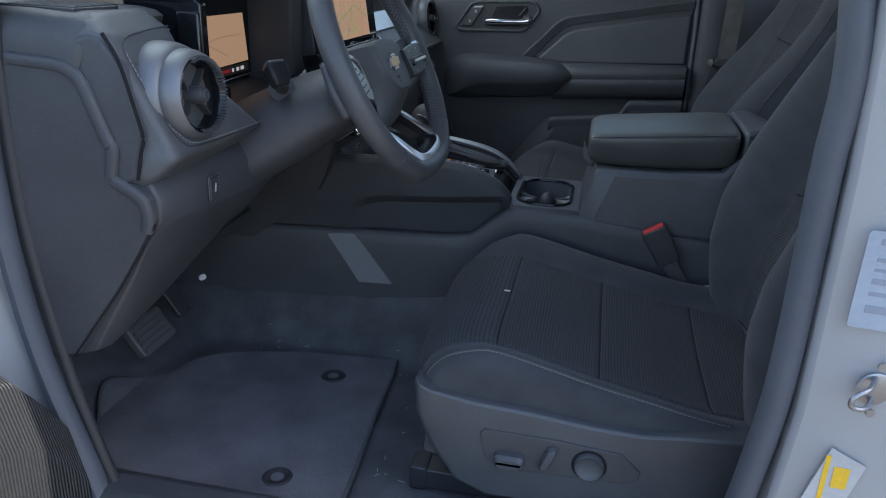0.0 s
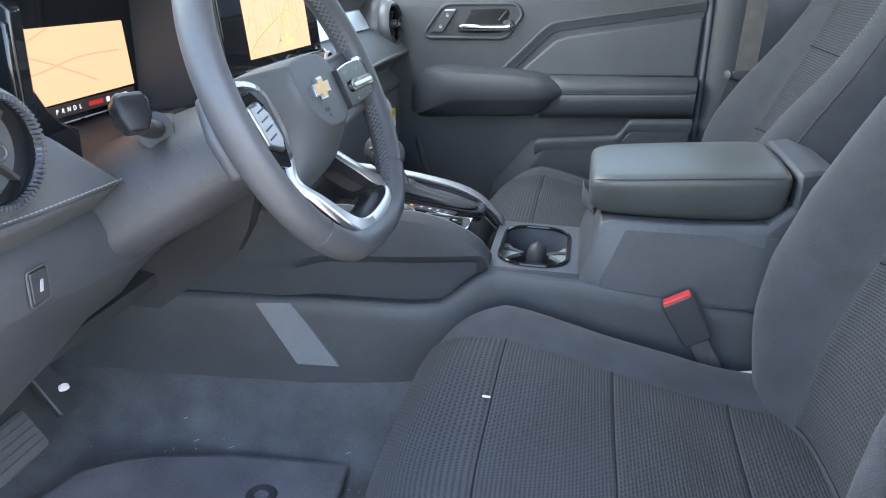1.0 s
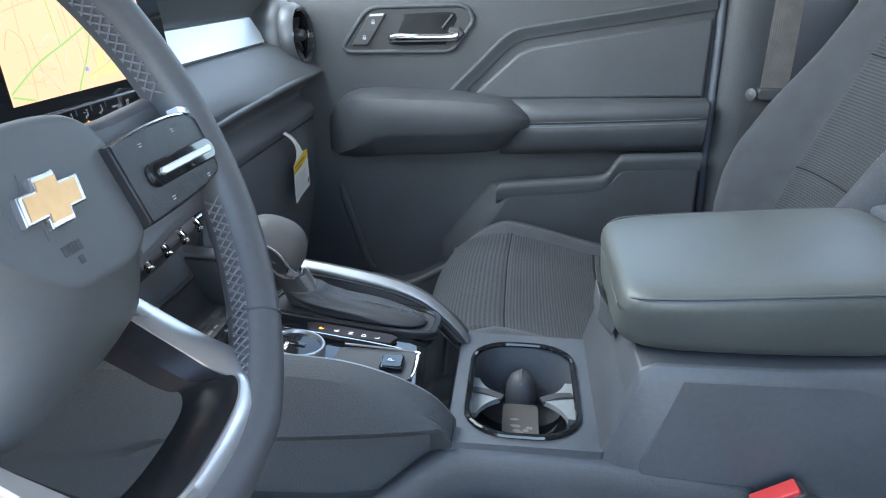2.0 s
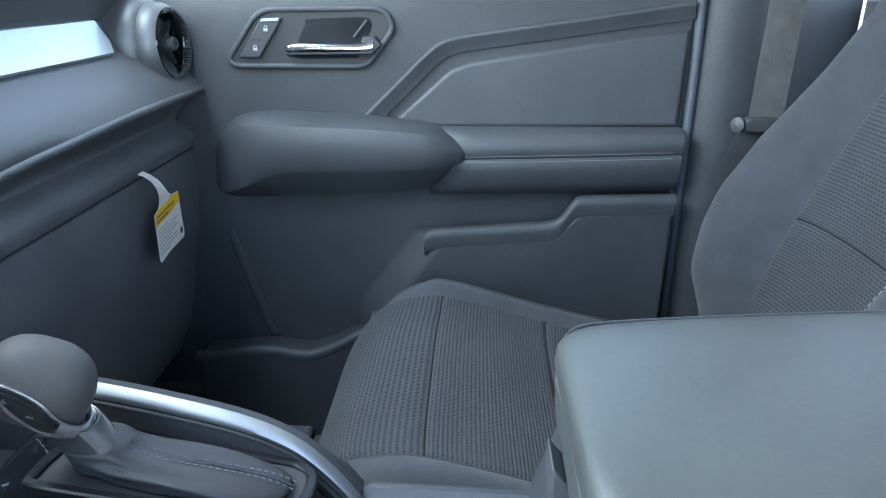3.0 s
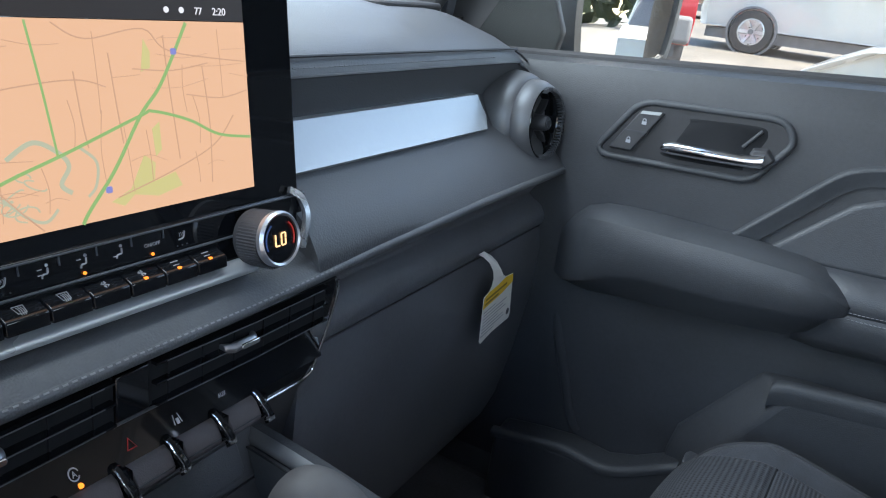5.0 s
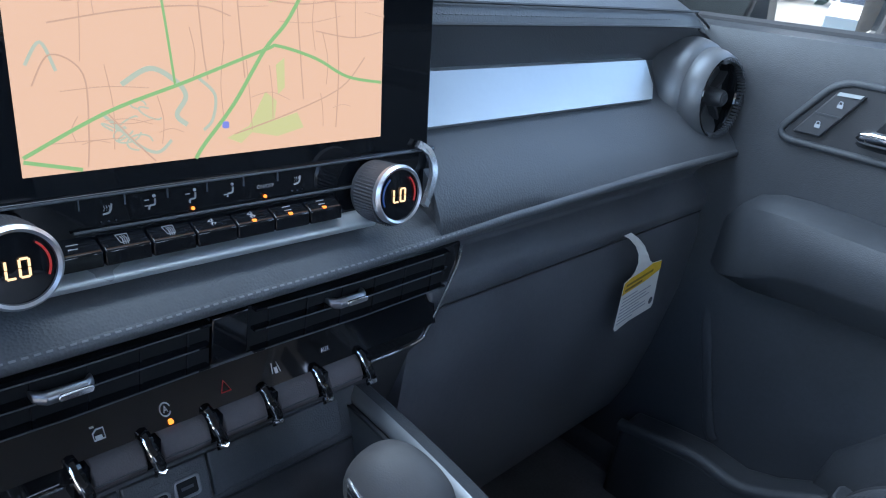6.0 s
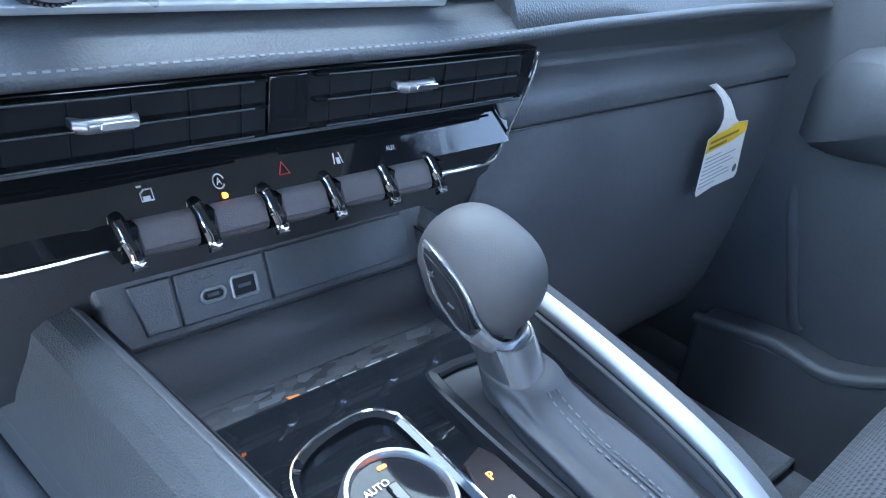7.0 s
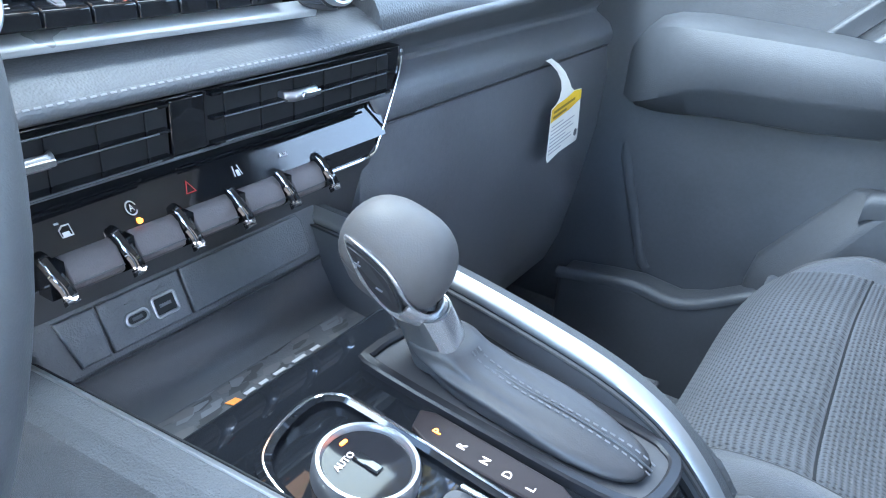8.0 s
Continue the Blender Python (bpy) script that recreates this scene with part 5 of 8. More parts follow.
    for q, up in ((0.016, True), (-0.004, False)):
        bm = box(-0.0021, 0.0021, -0.0004, 0.0004, -0.0004, 0.0004)
        if up:
            box(-0.0004, 0.0004, -0.0021, 0.0021, -0.0004, 0.0004, bm)
        c0 = side(q, 0.0072 if up else 0.0015, -1, 1.092)
        place = Matrix((f, u, l)).transposed().to_4x4()
        place.translation = c0
        bmesh.ops.transform(bm, matrix=place, verts=bm.verts)
        part("button_mark", bm, PLASTIC_SOFT, s)
    band = [side(q, h, -1, 1.03) for q, h in ((-0.0230, -0.0065), (-0.0320, -0.0095), (-0.0385, -0.0115))]
    part("bezel_band", sweep(spline(band + [ctr - f * 0.0362 - u * 0.0120] + [side(q, h, 1, 1.03) for q, h in ((-0.0385, -0.0115), (-0.0320, -0.0095), (-0.0230, -0.0065))], 6), circle(0.0022, 12, 0.0050), u), BEZEL, s, "satin silver band")
    plate = [(-0.0140, 0.0015), (0.0140, 0.0015), (0.0125, -0.0060), (0.0, -0.0100), (-0.0125, -0.0060)]
    part("emblem_plate", loft([[ctr - f * (0.0312 + o - abs(a) * 0.32) + l * (a * 0.86) + u * b for a, b in plate] for o in (-0.004, 0.0034)]), PLASTIC_SOFT, s, bevel=0.0006)

    # gate letters
    g = thing("gear_indicator", (-0.10, -0.012, 0.366), "dark strip with lit gear letters beside the selector", "indicator")
    poly = [(-0.146, -0.004), (-0.138, 0.000), (-0.060, 0.002), (-0.052, -0.002), (-0.058, -0.018), (-0.130, -0.022), (-0.142, -0.018)]
    bm = loft([[V(x, y, 0.3650 - (x + 0.10) * 0.130 + h) for x, y in poly] for h in (0.0, 0.0045)])
    part("strip", bm, mat("indicator_strip", (0.022, 0.017, 0.017), 0.4, spec=0.15), g, bevel=0.001)
    for ch, x in (("P", -0.129), ("R", -0.1135), ("N", -0.099), ("D", -0.0855), ("L", -0.072)):
        m = pose(x, -0.012, 0.3698 - (x + 0.10) * 0.130, 0, 0, 90)
        text(ch, 0.0072, m, mat("lit_gear", (1.0, 0.28, 0.03), emit=0.5) if ch == "P" else LIT_WHITE, g, "gear_letter")

    d = thing("drive_mode_dial", (-0.142, -0.058, 0.367), "round drive mode dial with a chrome ring in a gloss frame", "dial")
    ctr = (-0.142, -0.058, 0.3665)
    tilt = Matrix.Translation((-0.142, -0.058, 0.370)) @ Euler((0, radians(7.4), 0)).to_matrix().to_4x4() @ Matrix.Translation((0.142, 0.058, -0.370))

    def Q(bm):
        bmesh.ops.transform(bm, matrix=tilt, verts=bm.verts)
        return bm
    part("ring", Q(lathe(ctr, (0, 0, 1), [(0.0275, 0.0), (0.0275, 0.008), (0.0270, 0.0128), (0.0258, 0.0146), (0.0240, 0.0146), (0.0228, 0.0128), (0.0222, 0.010)], 48, closed=True)), VENT_SILVER, d, "chrome ring")
    part("face", Q(lathe(ctr, (0, 0, 1), [(0.0, 0.0), (0.0230, 0.0), (0.0230, 0.0115), (0.0, 0.0118)], 44)), mat("dial_glass", (0.012, 0.012, 0.014), 0.05, spec=0.22), d)
    part("pointer", Q(box(-0.150, -0.134, -0.061, -0.055, 0.3780, 0.3798)), GLOSS, d, bevel=0.001)
    text("AUTO", 0.0052, tilt @ pose(-0.151, -0.065, 0.3788, 0, 0, 94), LIT_WHITE, d, "dial_word")
    part("mode_lamp", Q(prism(rrect(-0.1605, -0.1585, -0.058, -0.053, 0.0008), "z", 0.3783, 0.3788)), AMBER, d)
    # raised frame round the dial, open to the rear
    pts = spline([(x, y, 0.3672 - (x + 0.10) * 0.130) for x, y in ((-0.075, -0.098), (-0.13, -0.100), (-0.172, -0.094), (-0.188, -0.078), (-0.194, -0.045), (-0.186, -0.028), (-0.165, -0.024), (-0.075, -0.024), (-0.045, -0.026))], 5)
    part("frame", sweep(pts, [(-0.004, -0.004), (-0.004, 0.001), (0.0, 0.0025), (0.004, 0.001), (0.004, -0.004)]), GLOSS, d, "gloss black raised frame")
    pts = [p + V(0, 0, 0.0026) for p in pts]
    part("frame_edge", tube(pts, 0.0008, 6), CHROME, d)

    b = thing("parking_brake_switch", (-0.045, -0.060, 0.360), "chrome-edged parking brake switch in a black pocket", "switch")
    part("pocket", prism(rrect(-0.105, -0.028, -0.090, -0.034, 0.006), "z", 0.356, 0.3655), PLASTIC_DARK, b)
    part("rocker", prism(rrect(-0.060, -0.036, -0.080, -0.052, 0.004), "z", 0.360, 0.372, shrink=0.002), GLOSS, b, bevel=0.0015)
    text("P", 0.010, pose(-0.048, -0.066, 0.3723, 0, 0, 90), WHITE_MARK, b, "brake_symbol")
    part("rocker_edge", tube(spline([(-0.030, -0.088, 0.366), (-0.026, -0.080, 0.366), (-0.026, -0.045, 0.366), (-0.032, -0.036, 0.366), (-0.10, -0.034, 0.369)], 5), 0.0014, 7), CHROME, b)


selector()


def buckle():
    b = thing("seat_belt_buckle", (0.31, -0.135, 0.19), "black seat belt buckle with a red release button", "buckle")
    m = pose(0.299, -0.140, 0.291, 0, -31, 0)
    rows = [[m @ V(x, y, z) for x, y in rrect(-0.022 * k, 0.022 * k, -0.011, 0.011, 0.004, 3)] for z, k in ((-0.052, 0.85), (-0.045, 1.0), (0.016, 1.08), (0.020, 1.0))]
    part("case", loft(rows), PLASTIC_DARK, b, bevel=0.002)
    rows = [[m @ V(x, y, z) for x, y in rrect(-0.020, 0.020, -0.0095, 0.0075, 0.002, 3)] for z in (0.018, 0.024)]
    part("release_button", loft(rows), RED, b, "red release button", bevel=0.001)
    rows = [[m @ V(x, y, z) for x, y in rrect(-0.014, 0.014, -0.004, 0.004, 0.002, 3)] for z in (-0.12, -0.05)]
    part("stalk", loft(rows), WEBBING, b)
    w = part("white_tab", prism([(0.370, 0.180), (0.436, 0.172), (0.436, 0.192), (0.410, 0.214), (0.380, 0.207)], "y", -0.186, -0.150), mat("white_plastic_tab", (0.62, 0.63, 0.65), 0.4), None, bevel=0.001)
    tagged(w, "pale plastic tab tucked between cushion and backrest", "tab")
    t = part("seat_tag", box(0.042, 0.052, -0.370, -0.367, 0.2505, 0.2522), PAPER, None, bevel=0.0004)
    tagged(t, "tiny white thread tag in the seat seam", "tag")


buckle()


def belt():
    b = thing("seat_belt", (0.46, 0.64, 0.50), "grey webbing seat belt with black lower guide", "seat belt")
    pts = spline([(0.4785, 0.622, 0.535), (0.4795, 0.622, 0.60), (0.4815, 0.623, 0.70), (0.49, 0.635, 0.90), (0.50, 0.65, 1.08)], 5)
    part("webbing", sweep(pts, [(-0.0008, -0.0215), (-0.0008, 0.0215), (0.0008, 0.0215), (0.0008, -0.0215)], (0.99, -0.12, 0)), WEBBING, b, "ribbed grey webbing")
    pts = spline([(0.4785, 0.622, 0.535), (0.468, 0.640, 0.500), (0.462, 0.660, 0.44), (0.47, 0.67, 0.30), (0.48, 0.68, 0.12)], 5)
    part("lower_webbing", sweep(pts, [(-0.0008, -0.0215), (-0.0008, 0.0215), (0.0008, 0.0215), (0.0008, -0.0215)], (0.95, -0.3, 0)), PLASTIC_DARK, b)
    part("tongue", prism([(0.452, 0.522), (0.450, 0.536), (0.456, 0.542), (0.500, 0.543), (0.504, 0.530), (0.490, 0.522)], "y", 0.614, 0.630), PLASTIC_DARK, b, bevel=0.003)
    part("stop_button", lathe((0.446, 0.622, 0.531), (-0.75, -0.66, 0), [(0.0, 0.0), (0.010, 0.0), (0.010, 0.006), (0.0, 0.010)], 18), PLASTIC, b)


belt()


def mats():
    for s, nm in ((-1, "driver"), (1, "passenger")):
        m = thing("floor_mat", (-0.38, s * 0.45, 0.0), "dark grey pile floor mat with bound edge", "floor mat", "floor mats")
        poly = spline([(-0.565, s * 0.645, 0), (-0.62, s * 0.56, 0), (-0.66, s * 0.47, 0), (-0.585, s * 0.40, 0), (-0.56, s * 0.33, 0), (-0.47, s * 0.275, 0), (-0.34, s * 0.245, 0), (-0.20, s * 0.232, 0), (-0.178, s * 0.25, 0), (-0.165, s * 0.45, 0), (-0.15, s * 0.655, 0), (-0.18, s * 0.675, 0), (-0.35, s * 0.69, 0), (-0.48, s * 0.685, 0)], 5, closed=True)
        zz = table([(-0.70, 0.055), (-0.66, 0.022), (-0.62, 0.004), (0.2, 0.0)])
        rows = [[V(p.x, p.y, zz(p.x) + h) for p in poly] for h in (-0.004, 0.006)]
        part("carpet_sheet", loft(rows), MATPILE, m, smooth=False)
        part("binding", tube([V(p.x, p.y, zz(p.x) + 0.003) for p in poly], 0.0042, 7, closed=True), CARPET, m)
        if s < 0:
            for x, y in ((-0.281, -0.322), (-0.263, -0.628)):
                part("clip", lathe((x, y, 0.005), (0, 0, 1), [(0.0, 0.0), (0.024, 0.0), (0.024, 0.003), (0.020, 0.0055), (0.012, 0.0045), (0.009, 0.002), (0.0, 0.002)], 28), RUBBER, m, "round black fixing clip")


mats()


# ---- dashboard ----
def dash():
    d = thing("dashboard", (-0.55, 0.0, 0.2), "black dashboard with stitched pads and silver trim strip", "dashboard")
    # outline from the windscreen over the pad, back to the strip, out to the stitched edge and under
    sec = [(-1.02, 0.735), (-0.80, 0.748), (-0.60, 0.742), (-0.48, 0.728), (-0.415, 0.710), (-0.388, 0.699), (-0.378, 0.690), (-0.374, 0.680), (-0.384, 0.662), (-0.394, 0.645), (-0.397, 0.636), (-0.386, 0.620), (-0.372, 0.600), (-0.350, 0.588), (-0.326, 0.568), (-0.311, 0.548), (-0.305, 0.536), (-0.309, 0.528), (-0.325, 0.520), (-0.350, 0.500), (-0.362, 0.486), (-0.368, 0.46)]

    # the stitched edge swings back and down in the middle of the dash
    near = table([(-0.27, -0.009), (0.10, -0.007), (0.25, -0.002), (0.45, 0.003), (0.735, 0.003)])
    lift = table([(-0.27, -0.0075), (0.10, -0.006), (0.25, 0.0015), (0.45, 0.0065), (0.735, 0.0065)])

    def body(y):
        k = max(0.0, abs(y) - 0.60) / 0.13
        out = []
        for x, z in sec:
            drop = 0.030 * k * k if z > 0.66 else 0.0
            edge = max(0.0, 1 - abs(z - 0.534) / 0.030)
            x += edge * near(y)
            z += edge * lift(y)
            out.append(V(x - 0.018 * k * k * (1 if z > 0.66 else 0.3), y, z - drop))
        return out
    right = list(np.linspace(0.17, 0.60, 8)) + list(np.linspace(0.63, 0.738, 6))
    rows = [body(y) + [V(-0.60, y, 0.46), V(-1.02, y, 0.50)] for y in right]
    part("upper_body", loft(rows), DASH_LEATHER, d, "padded leatherette dash body", angle=50)
    mid = [(-0.40, 0.556), (-0.350, 0.5535), (-0.328, 0.549), (-0.313, 0.543), (-0.305, 0.536), (-0.309, 0.528), (-0.325, 0.520), (-0.40, 0.515)]
    part("centre_pad", loft([[V(x + near(y) * (z < 0.552), y, z + lift(y) * (z < 0.552)) for x, z in mid] for y in (-0.27, -0.10, 0.05, 0.10, 0.171)]), DASH_LEATHER, d, "padded leatherette strip below the controls", angle=50)
    # edge strip with stitching and the stitched lower edge
    for x, z, nm in ((-0.381, 0.694, "seam_upper"), (-0.373, 0.678, "seam_lower")):
        part(nm, tube(spline([(x + 0.001, 0.17, z + 0.001), (x + 0.001, 0.60, z + 0.001), (x - 0.004, 0.66, z - 0.004), (x - 0.012, 0.725, z - 0.022)], 6), 0.0016, 6), PLASTIC_DARK, d)
    part("stitching", stitches([(-0.3735, 0.17, 0.6865), (-0.3735, 0.58, 0.6865)], 0.004, 0.003, 0.0005), STITCH_DARK, d, "grey thread")
    edge = [V(x + near(y), y, z + lift(y)) for x, y, z in ((-0.3038, -0.26, 0.5350), (-0.3038, -0.05, 0.5350), (-0.3038, 0.10, 0.5350), (-0.3038, 0.18, 0.5350), (-0.3038, 0.25, 0.5345), (-0.3030, 0.35, 0.5335), (-0.3022, 0.45, 0.5335), (-0.3022, 0.60, 0.5335), (-0.306, 0.68, 0.532), (-0.3085, 0.735, 0.530))]
    part("stitching", stitches(edge, 0.0034, 0.0024, 0.0007), mat("dull_thread", (0.19, 0.195, 0.205), 0.8), d, "dull grey thread")
    part("edge_roll", tube([V(x + near(y), y, z + lift(y)) for x, y, z in spline([(-0.3068, -0.26, 0.5315), (-0.3068, 0.0, 0.5315), (-0.3068, 0.20, 0.532), (-0.3065, 0.45, 0.534), (-0.3065, 0.60, 0.534), (-0.312, 0.735, 0.531)], 8)], 0.0050, 10), DASH_LEATHER, d)
    # speaker grille on the pad's corner
    part("defrost_grille", prism(rrect(-0.62, -0.50, 0.50, 0.66, 0.02), "z", 0.728, 0.7365), PLASTIC_DARK, d, bevel=0.003)

    # silver strip, folded along its length
    rows = []
    for y, k in ((0.165, 1.0), (0.30, 1.0), (0.50, 1.0), (0.568, 1.0)):
        rows.append([V(-0.400, y, 0.640), V(-0.3885, y, 0.6385), V(-0.372, y - 0.0, 0.615), V(-0.362, y - 0.012 * (y > 0.4), 0.6015), V(-0.372, y, 0.594), V(-0.400, y, 0.594)])
    part("silver_strip", loft(rows), SILVER_PAINT, d, "satin silver trim strip", angle=20)

    # lower dash: ledge over the glove box, glove box lid, kick panel
    rows = []
    for y in (0.185, 0.235, 0.26, 0.50, 0.70, 0.755):
        k = 0.0 if y < 0.2 else min((y - 0.185) / 0.07, 1.0)
        rows.append([V(-0.50, y, 0.53), V(-0.330, y, 0.520), V(-0.345, y, 0.505), V(-0.352, y, 0.494), V(-0.330, y, 0.481), V(-0.322, y, 0.468), V(-0.326, y, 0.452), V(-0.50, y, 0.44)])
    part("glovebox_ledge", loft(rows), DASH_PLASTIC_LIT, d, "moulded ledge above the glove box", bevel=0.004, angle=50)
    rows = []
    for y, k in ((0.172, 0.5), (0.20, 1.0), (0.45, 1.0), (0.68, 1.0), (0.75, 1.0)):
        rows.append([V(-0.50, y, 0.45), V(-0.328, y, 0.4505), V(-0.322 - 0.01 * (1 - k), y, 0.42), V(-0.325 - 0.01 * (1 - k), y, 0.34), V(-0.340, y, 0.24), V(-0.356, y, 0.160), V(-0.375, y, 0.110), V(-0.40, y, 0.085), V(-0.50, y, 0.085)])
    part("glovebox_lid", loft(rows), DASH_PLASTIC_LIT, d, "plain black glove box lid", angle=60)
    part("lid_gap", tube([(-0.3268, 0.20, 0.4515), (-0.3268, 0.75, 0.4515)], 0.0010, 6), PLASTIC_DARK, d)
    rows = [[V(-0.50, y, 0.11), V(-0.40, y, 0.105), V(-0.47, y, 0.04), V(-0.62, y, 0.04)] for y in (0.15, 0.755)]
    part("kick_panel", loft(rows), PLASTIC_DARK, d)
    part("side_closing", prism([(-0.36, 0.53), (-0.345, 0.48), (-0.332, 0.43), (-0.345, 0.24), (-0.36, 0.16), (-0.40, 0.09), (-0.60, 0.05), (-1.0, 0.3), (-1.0, 0.70), (-0.5, 0.70)], "y", 0.728, 0.745), PLASTIC, d)
    # inner core that fills the dash behind the panels
    part("core", box(-0.98, -0.50, -0.70, 0.72, 0.36, 0.60), PLASTIC_DARK, d)

    # ---- driver's side ----
    # padded vent panel: upright by the vent, with a tongue that runs in below the display
    fx = lambda z: -0.388 + (0.675 - z) * 0.50 - max(0.0, z - 0.672) * 0.9 - max(0.0, 0.533 - z) * 1.6
    left = table([(0.488, -0.722), (0.500, -0.736), (0.512, -0.741), (0.552, -0.733), (0.600, -0.735), (0.655, -0.741), (0.675, -0.738), (0.688, -0.725), (0.694, -0.70)])
    right_edge = table([(0.488, -0.54), (0.500, -0.506), (0.515, -0.498), (0.530, -0.497), (0.585, -0.553), (0.605, -0.585), (0.62, -0.600), (0.694, -0.606)])
    rows = []
    for z in list(np.linspace(0.488, 0.54, 12)) + list(np.linspace(0.55, 0.66, 16)) + list(np.linspace(0.665, 0.694, 10)):
        a, b, x = left(z), right_edge(z), fx(z)
        front = []
        for q in (0.0, 0.012, 0.035, 0.08, 0.2, 0.4, 0.6, 0.8, 0.92, 0.97, 0.99, 1.0):
            e = min(q, 1 - q) * (b - a)
            front.append(V(x - 0.010 * max(0.0, 1 - e / 0.010) ** 2, a + (b - a) * q, z))
        rows.append([V(-0.46, a, z)] + front + [V(-0.46, b, z)])
    part("vent_panel", loft(rows), DASH_LEATHER, d, "padded panel round the driver's vent", angle=60)
    # low outer end of the top pad with its grille, then the hood over the display
    rows = []
    for y, dz, dx in ((-0.7425, -0.044, -0.016), (-0.7415, -0.028, -0.010), (-0.738, -0.0155, -0.006), (-0.731, -0.007, -0.003), (-0.720, -0.002, -0.001), (-0.70, 0.0, 0.0), (-0.66, 0.0, 0.0), (-0.585, 0.0, 0.0)):
        rows.append([V(x + dx, y, z + dz) for x, z in ((-1.02, 0.680), (-0.70, 0.696), (-0.50, 0.6975), (-0.440, 0.6955), (-0.418, 0.6915), (-0.408, 0.685), (-0.412, 0.672), (-0.60, 0.60), (-1.02, 0.55))])
    part("top_pad_end", loft(rows), PLASTIC, d, angle=70)
    rows = [[V(x, y, z) for x, z in ((-1.02, 0.735), (-0.70, 0.750), (-0.52, 0.742), (-0.50, 0.72), (-0.60, 0.70), (-1.02, 0.66))] for y in (-0.585, -0.40, -0.20)]
    part("top_pad", loft(rows), PLASTIC, d, bevel=0.012, seg=3)
    part("grille", prism([(-0.565, -0.700), (-0.445, -0.712), (-0.435, -0.640), (-0.545, -0.612)], "z", 0.690, 0.6985), PLASTIC_DARK, d, bevel=0.001)
    for k in range(7):
        y = -0.700 + k * 0.0115
        part("grille_slat", prism([(-0.555 + k * 0.002, y), (-0.448 + k * 0.001, y - 0.006), (-0.448 + k * 0.001, y - 0.001), (-0.555 + k * 0.002, y + 0.005)], "z", 0.6975, 0.7000), PLASTIC, d)
    line = spline([(y, z, 0) for y, z in ((-0.608, 0.674), (-0.66, 0.673), (-0.705, 0.669), (-0.722, 0.658), (-0.725, 0.640), (-0.722, 0.605), (-0.716, 0.570), (-0.708, 0.552), (-0.690, 0.541), (-0.64, 0.537), (-0.56, 0.5345), (-0.504, 0.533))], 8)
    part("panel_seam", tube([V(fx(p.y) - 0.0002, p.x, p.y) for p in line], 0.0013, 6, up=(1, 0, 0)), PLASTIC_DARK, d)
    part("stitching", stitches([V(fx(p.y) + 0.0006, p.x * 0.9945 - 0.0006, p.y + (0.0 if p.y > 0.56 else 0.0035) - (0.004 if p.y > 0.655 else 0)) for p in line], 0.0038, 0.0022, 0.00042), mat("panel_thread", (0.32, 0.33, 0.34), 0.8), d, "grey thread")
    # outer end: soft band, raised rib and flat end cap
    part("end_body", prism([(-0.95, 0.640), (-0.50, 0.655), (-0.44, 0.668), (-0.412, 0.676), (-0.394, 0.672), (-0.370, 0.640), (-0.352, 0.560), (-0.360, 0.540), (-0.368, 0.510), (-0.385, 0.495), (-0.395, 0.45), (-0.50, 0.255), (-0.95, 0.25)], "y", -0.70, -0.741), PLASTIC, d, bevel=0.007, seg=4)
    groove = spline([(-0.392, -0.7395, 0.676), (-0.373, -0.7425, 0.645), (-0.359, -0.7425, 0.590), (-0.353, -0.7425, 0.560), (-0.358, -0.7425, 0.540), (-0.366, -0.7425, 0.508)], 6)
    part("end_groove", tube(groove, 0.0022, 8), VOID, d)
    cap = [(-0.56, 0.655), (-0.500, 0.646), (-0.448, 0.642), (-0.428, 0.636), (-0.416, 0.624), (-0.393, 0.560), (-0.386, 0.547), (-0.394, 0.509), (-0.366, 0.496), (-0.352, 0.484), (-0.350, 0.452), (-0.40, 0.370), (-0.49, 0.250), (-0.53, 0.240), (-0.56, 0.35), (-0.575, 0.50)]
    part("end_cap", prism(cap, "y", -0.725, -0.7435, shrink=0.003), PLASTIC, d, "flat black end cap", bevel=0.0025, seg=3)
    ribs = spline([(x - 0.007, -0.7480, z - 0.003) for x, z in ((-0.51, 0.645), (-0.448, 0.641), (-0.428, 0.633), (-0.417, 0.620), (-0.394, 0.558), (-0.388, 0.546), (-0.3945, 0.512))], 6)
    part("end_rib", sweep(ribs, [(-0.0080, -0.006), (-0.0066, -0.0010), (-0.0048, 0.0002), (0.0048, 0.0002), (0.0066, -0.0010), (0.0080, -0.006)], (0, -1, 0)), PLASTIC, d, angle=60)
    ribs = spline([(x - 0.007, -0.7480, z - 0.004) for x, z in ((-0.392, 0.508), (-0.366, 0.494), (-0.354, 0.482), (-0.351, 0.462), (-0.354, 0.446))], 6)
    part("end_rib", sweep(ribs, [(-0.0080, -0.006), (-0.0066, -0.0010), (-0.0048, 0.0002), (0.0048, 0.0002), (0.0066, -0.0010), (0.0080, -0.006)], (0, -1, 0)), PLASTIC, d, angle=60)

    line = [(-0.349, -0.7440, 0.452), (-0.372, -0.7440, 0.415), (-0.412, -0.7440, 0.355), (-0.492, -0.7440, 0.250)]
    part("end_seam", tube(line, 0.0013, 8), VOID, d)

    # knee panel
    rows = []
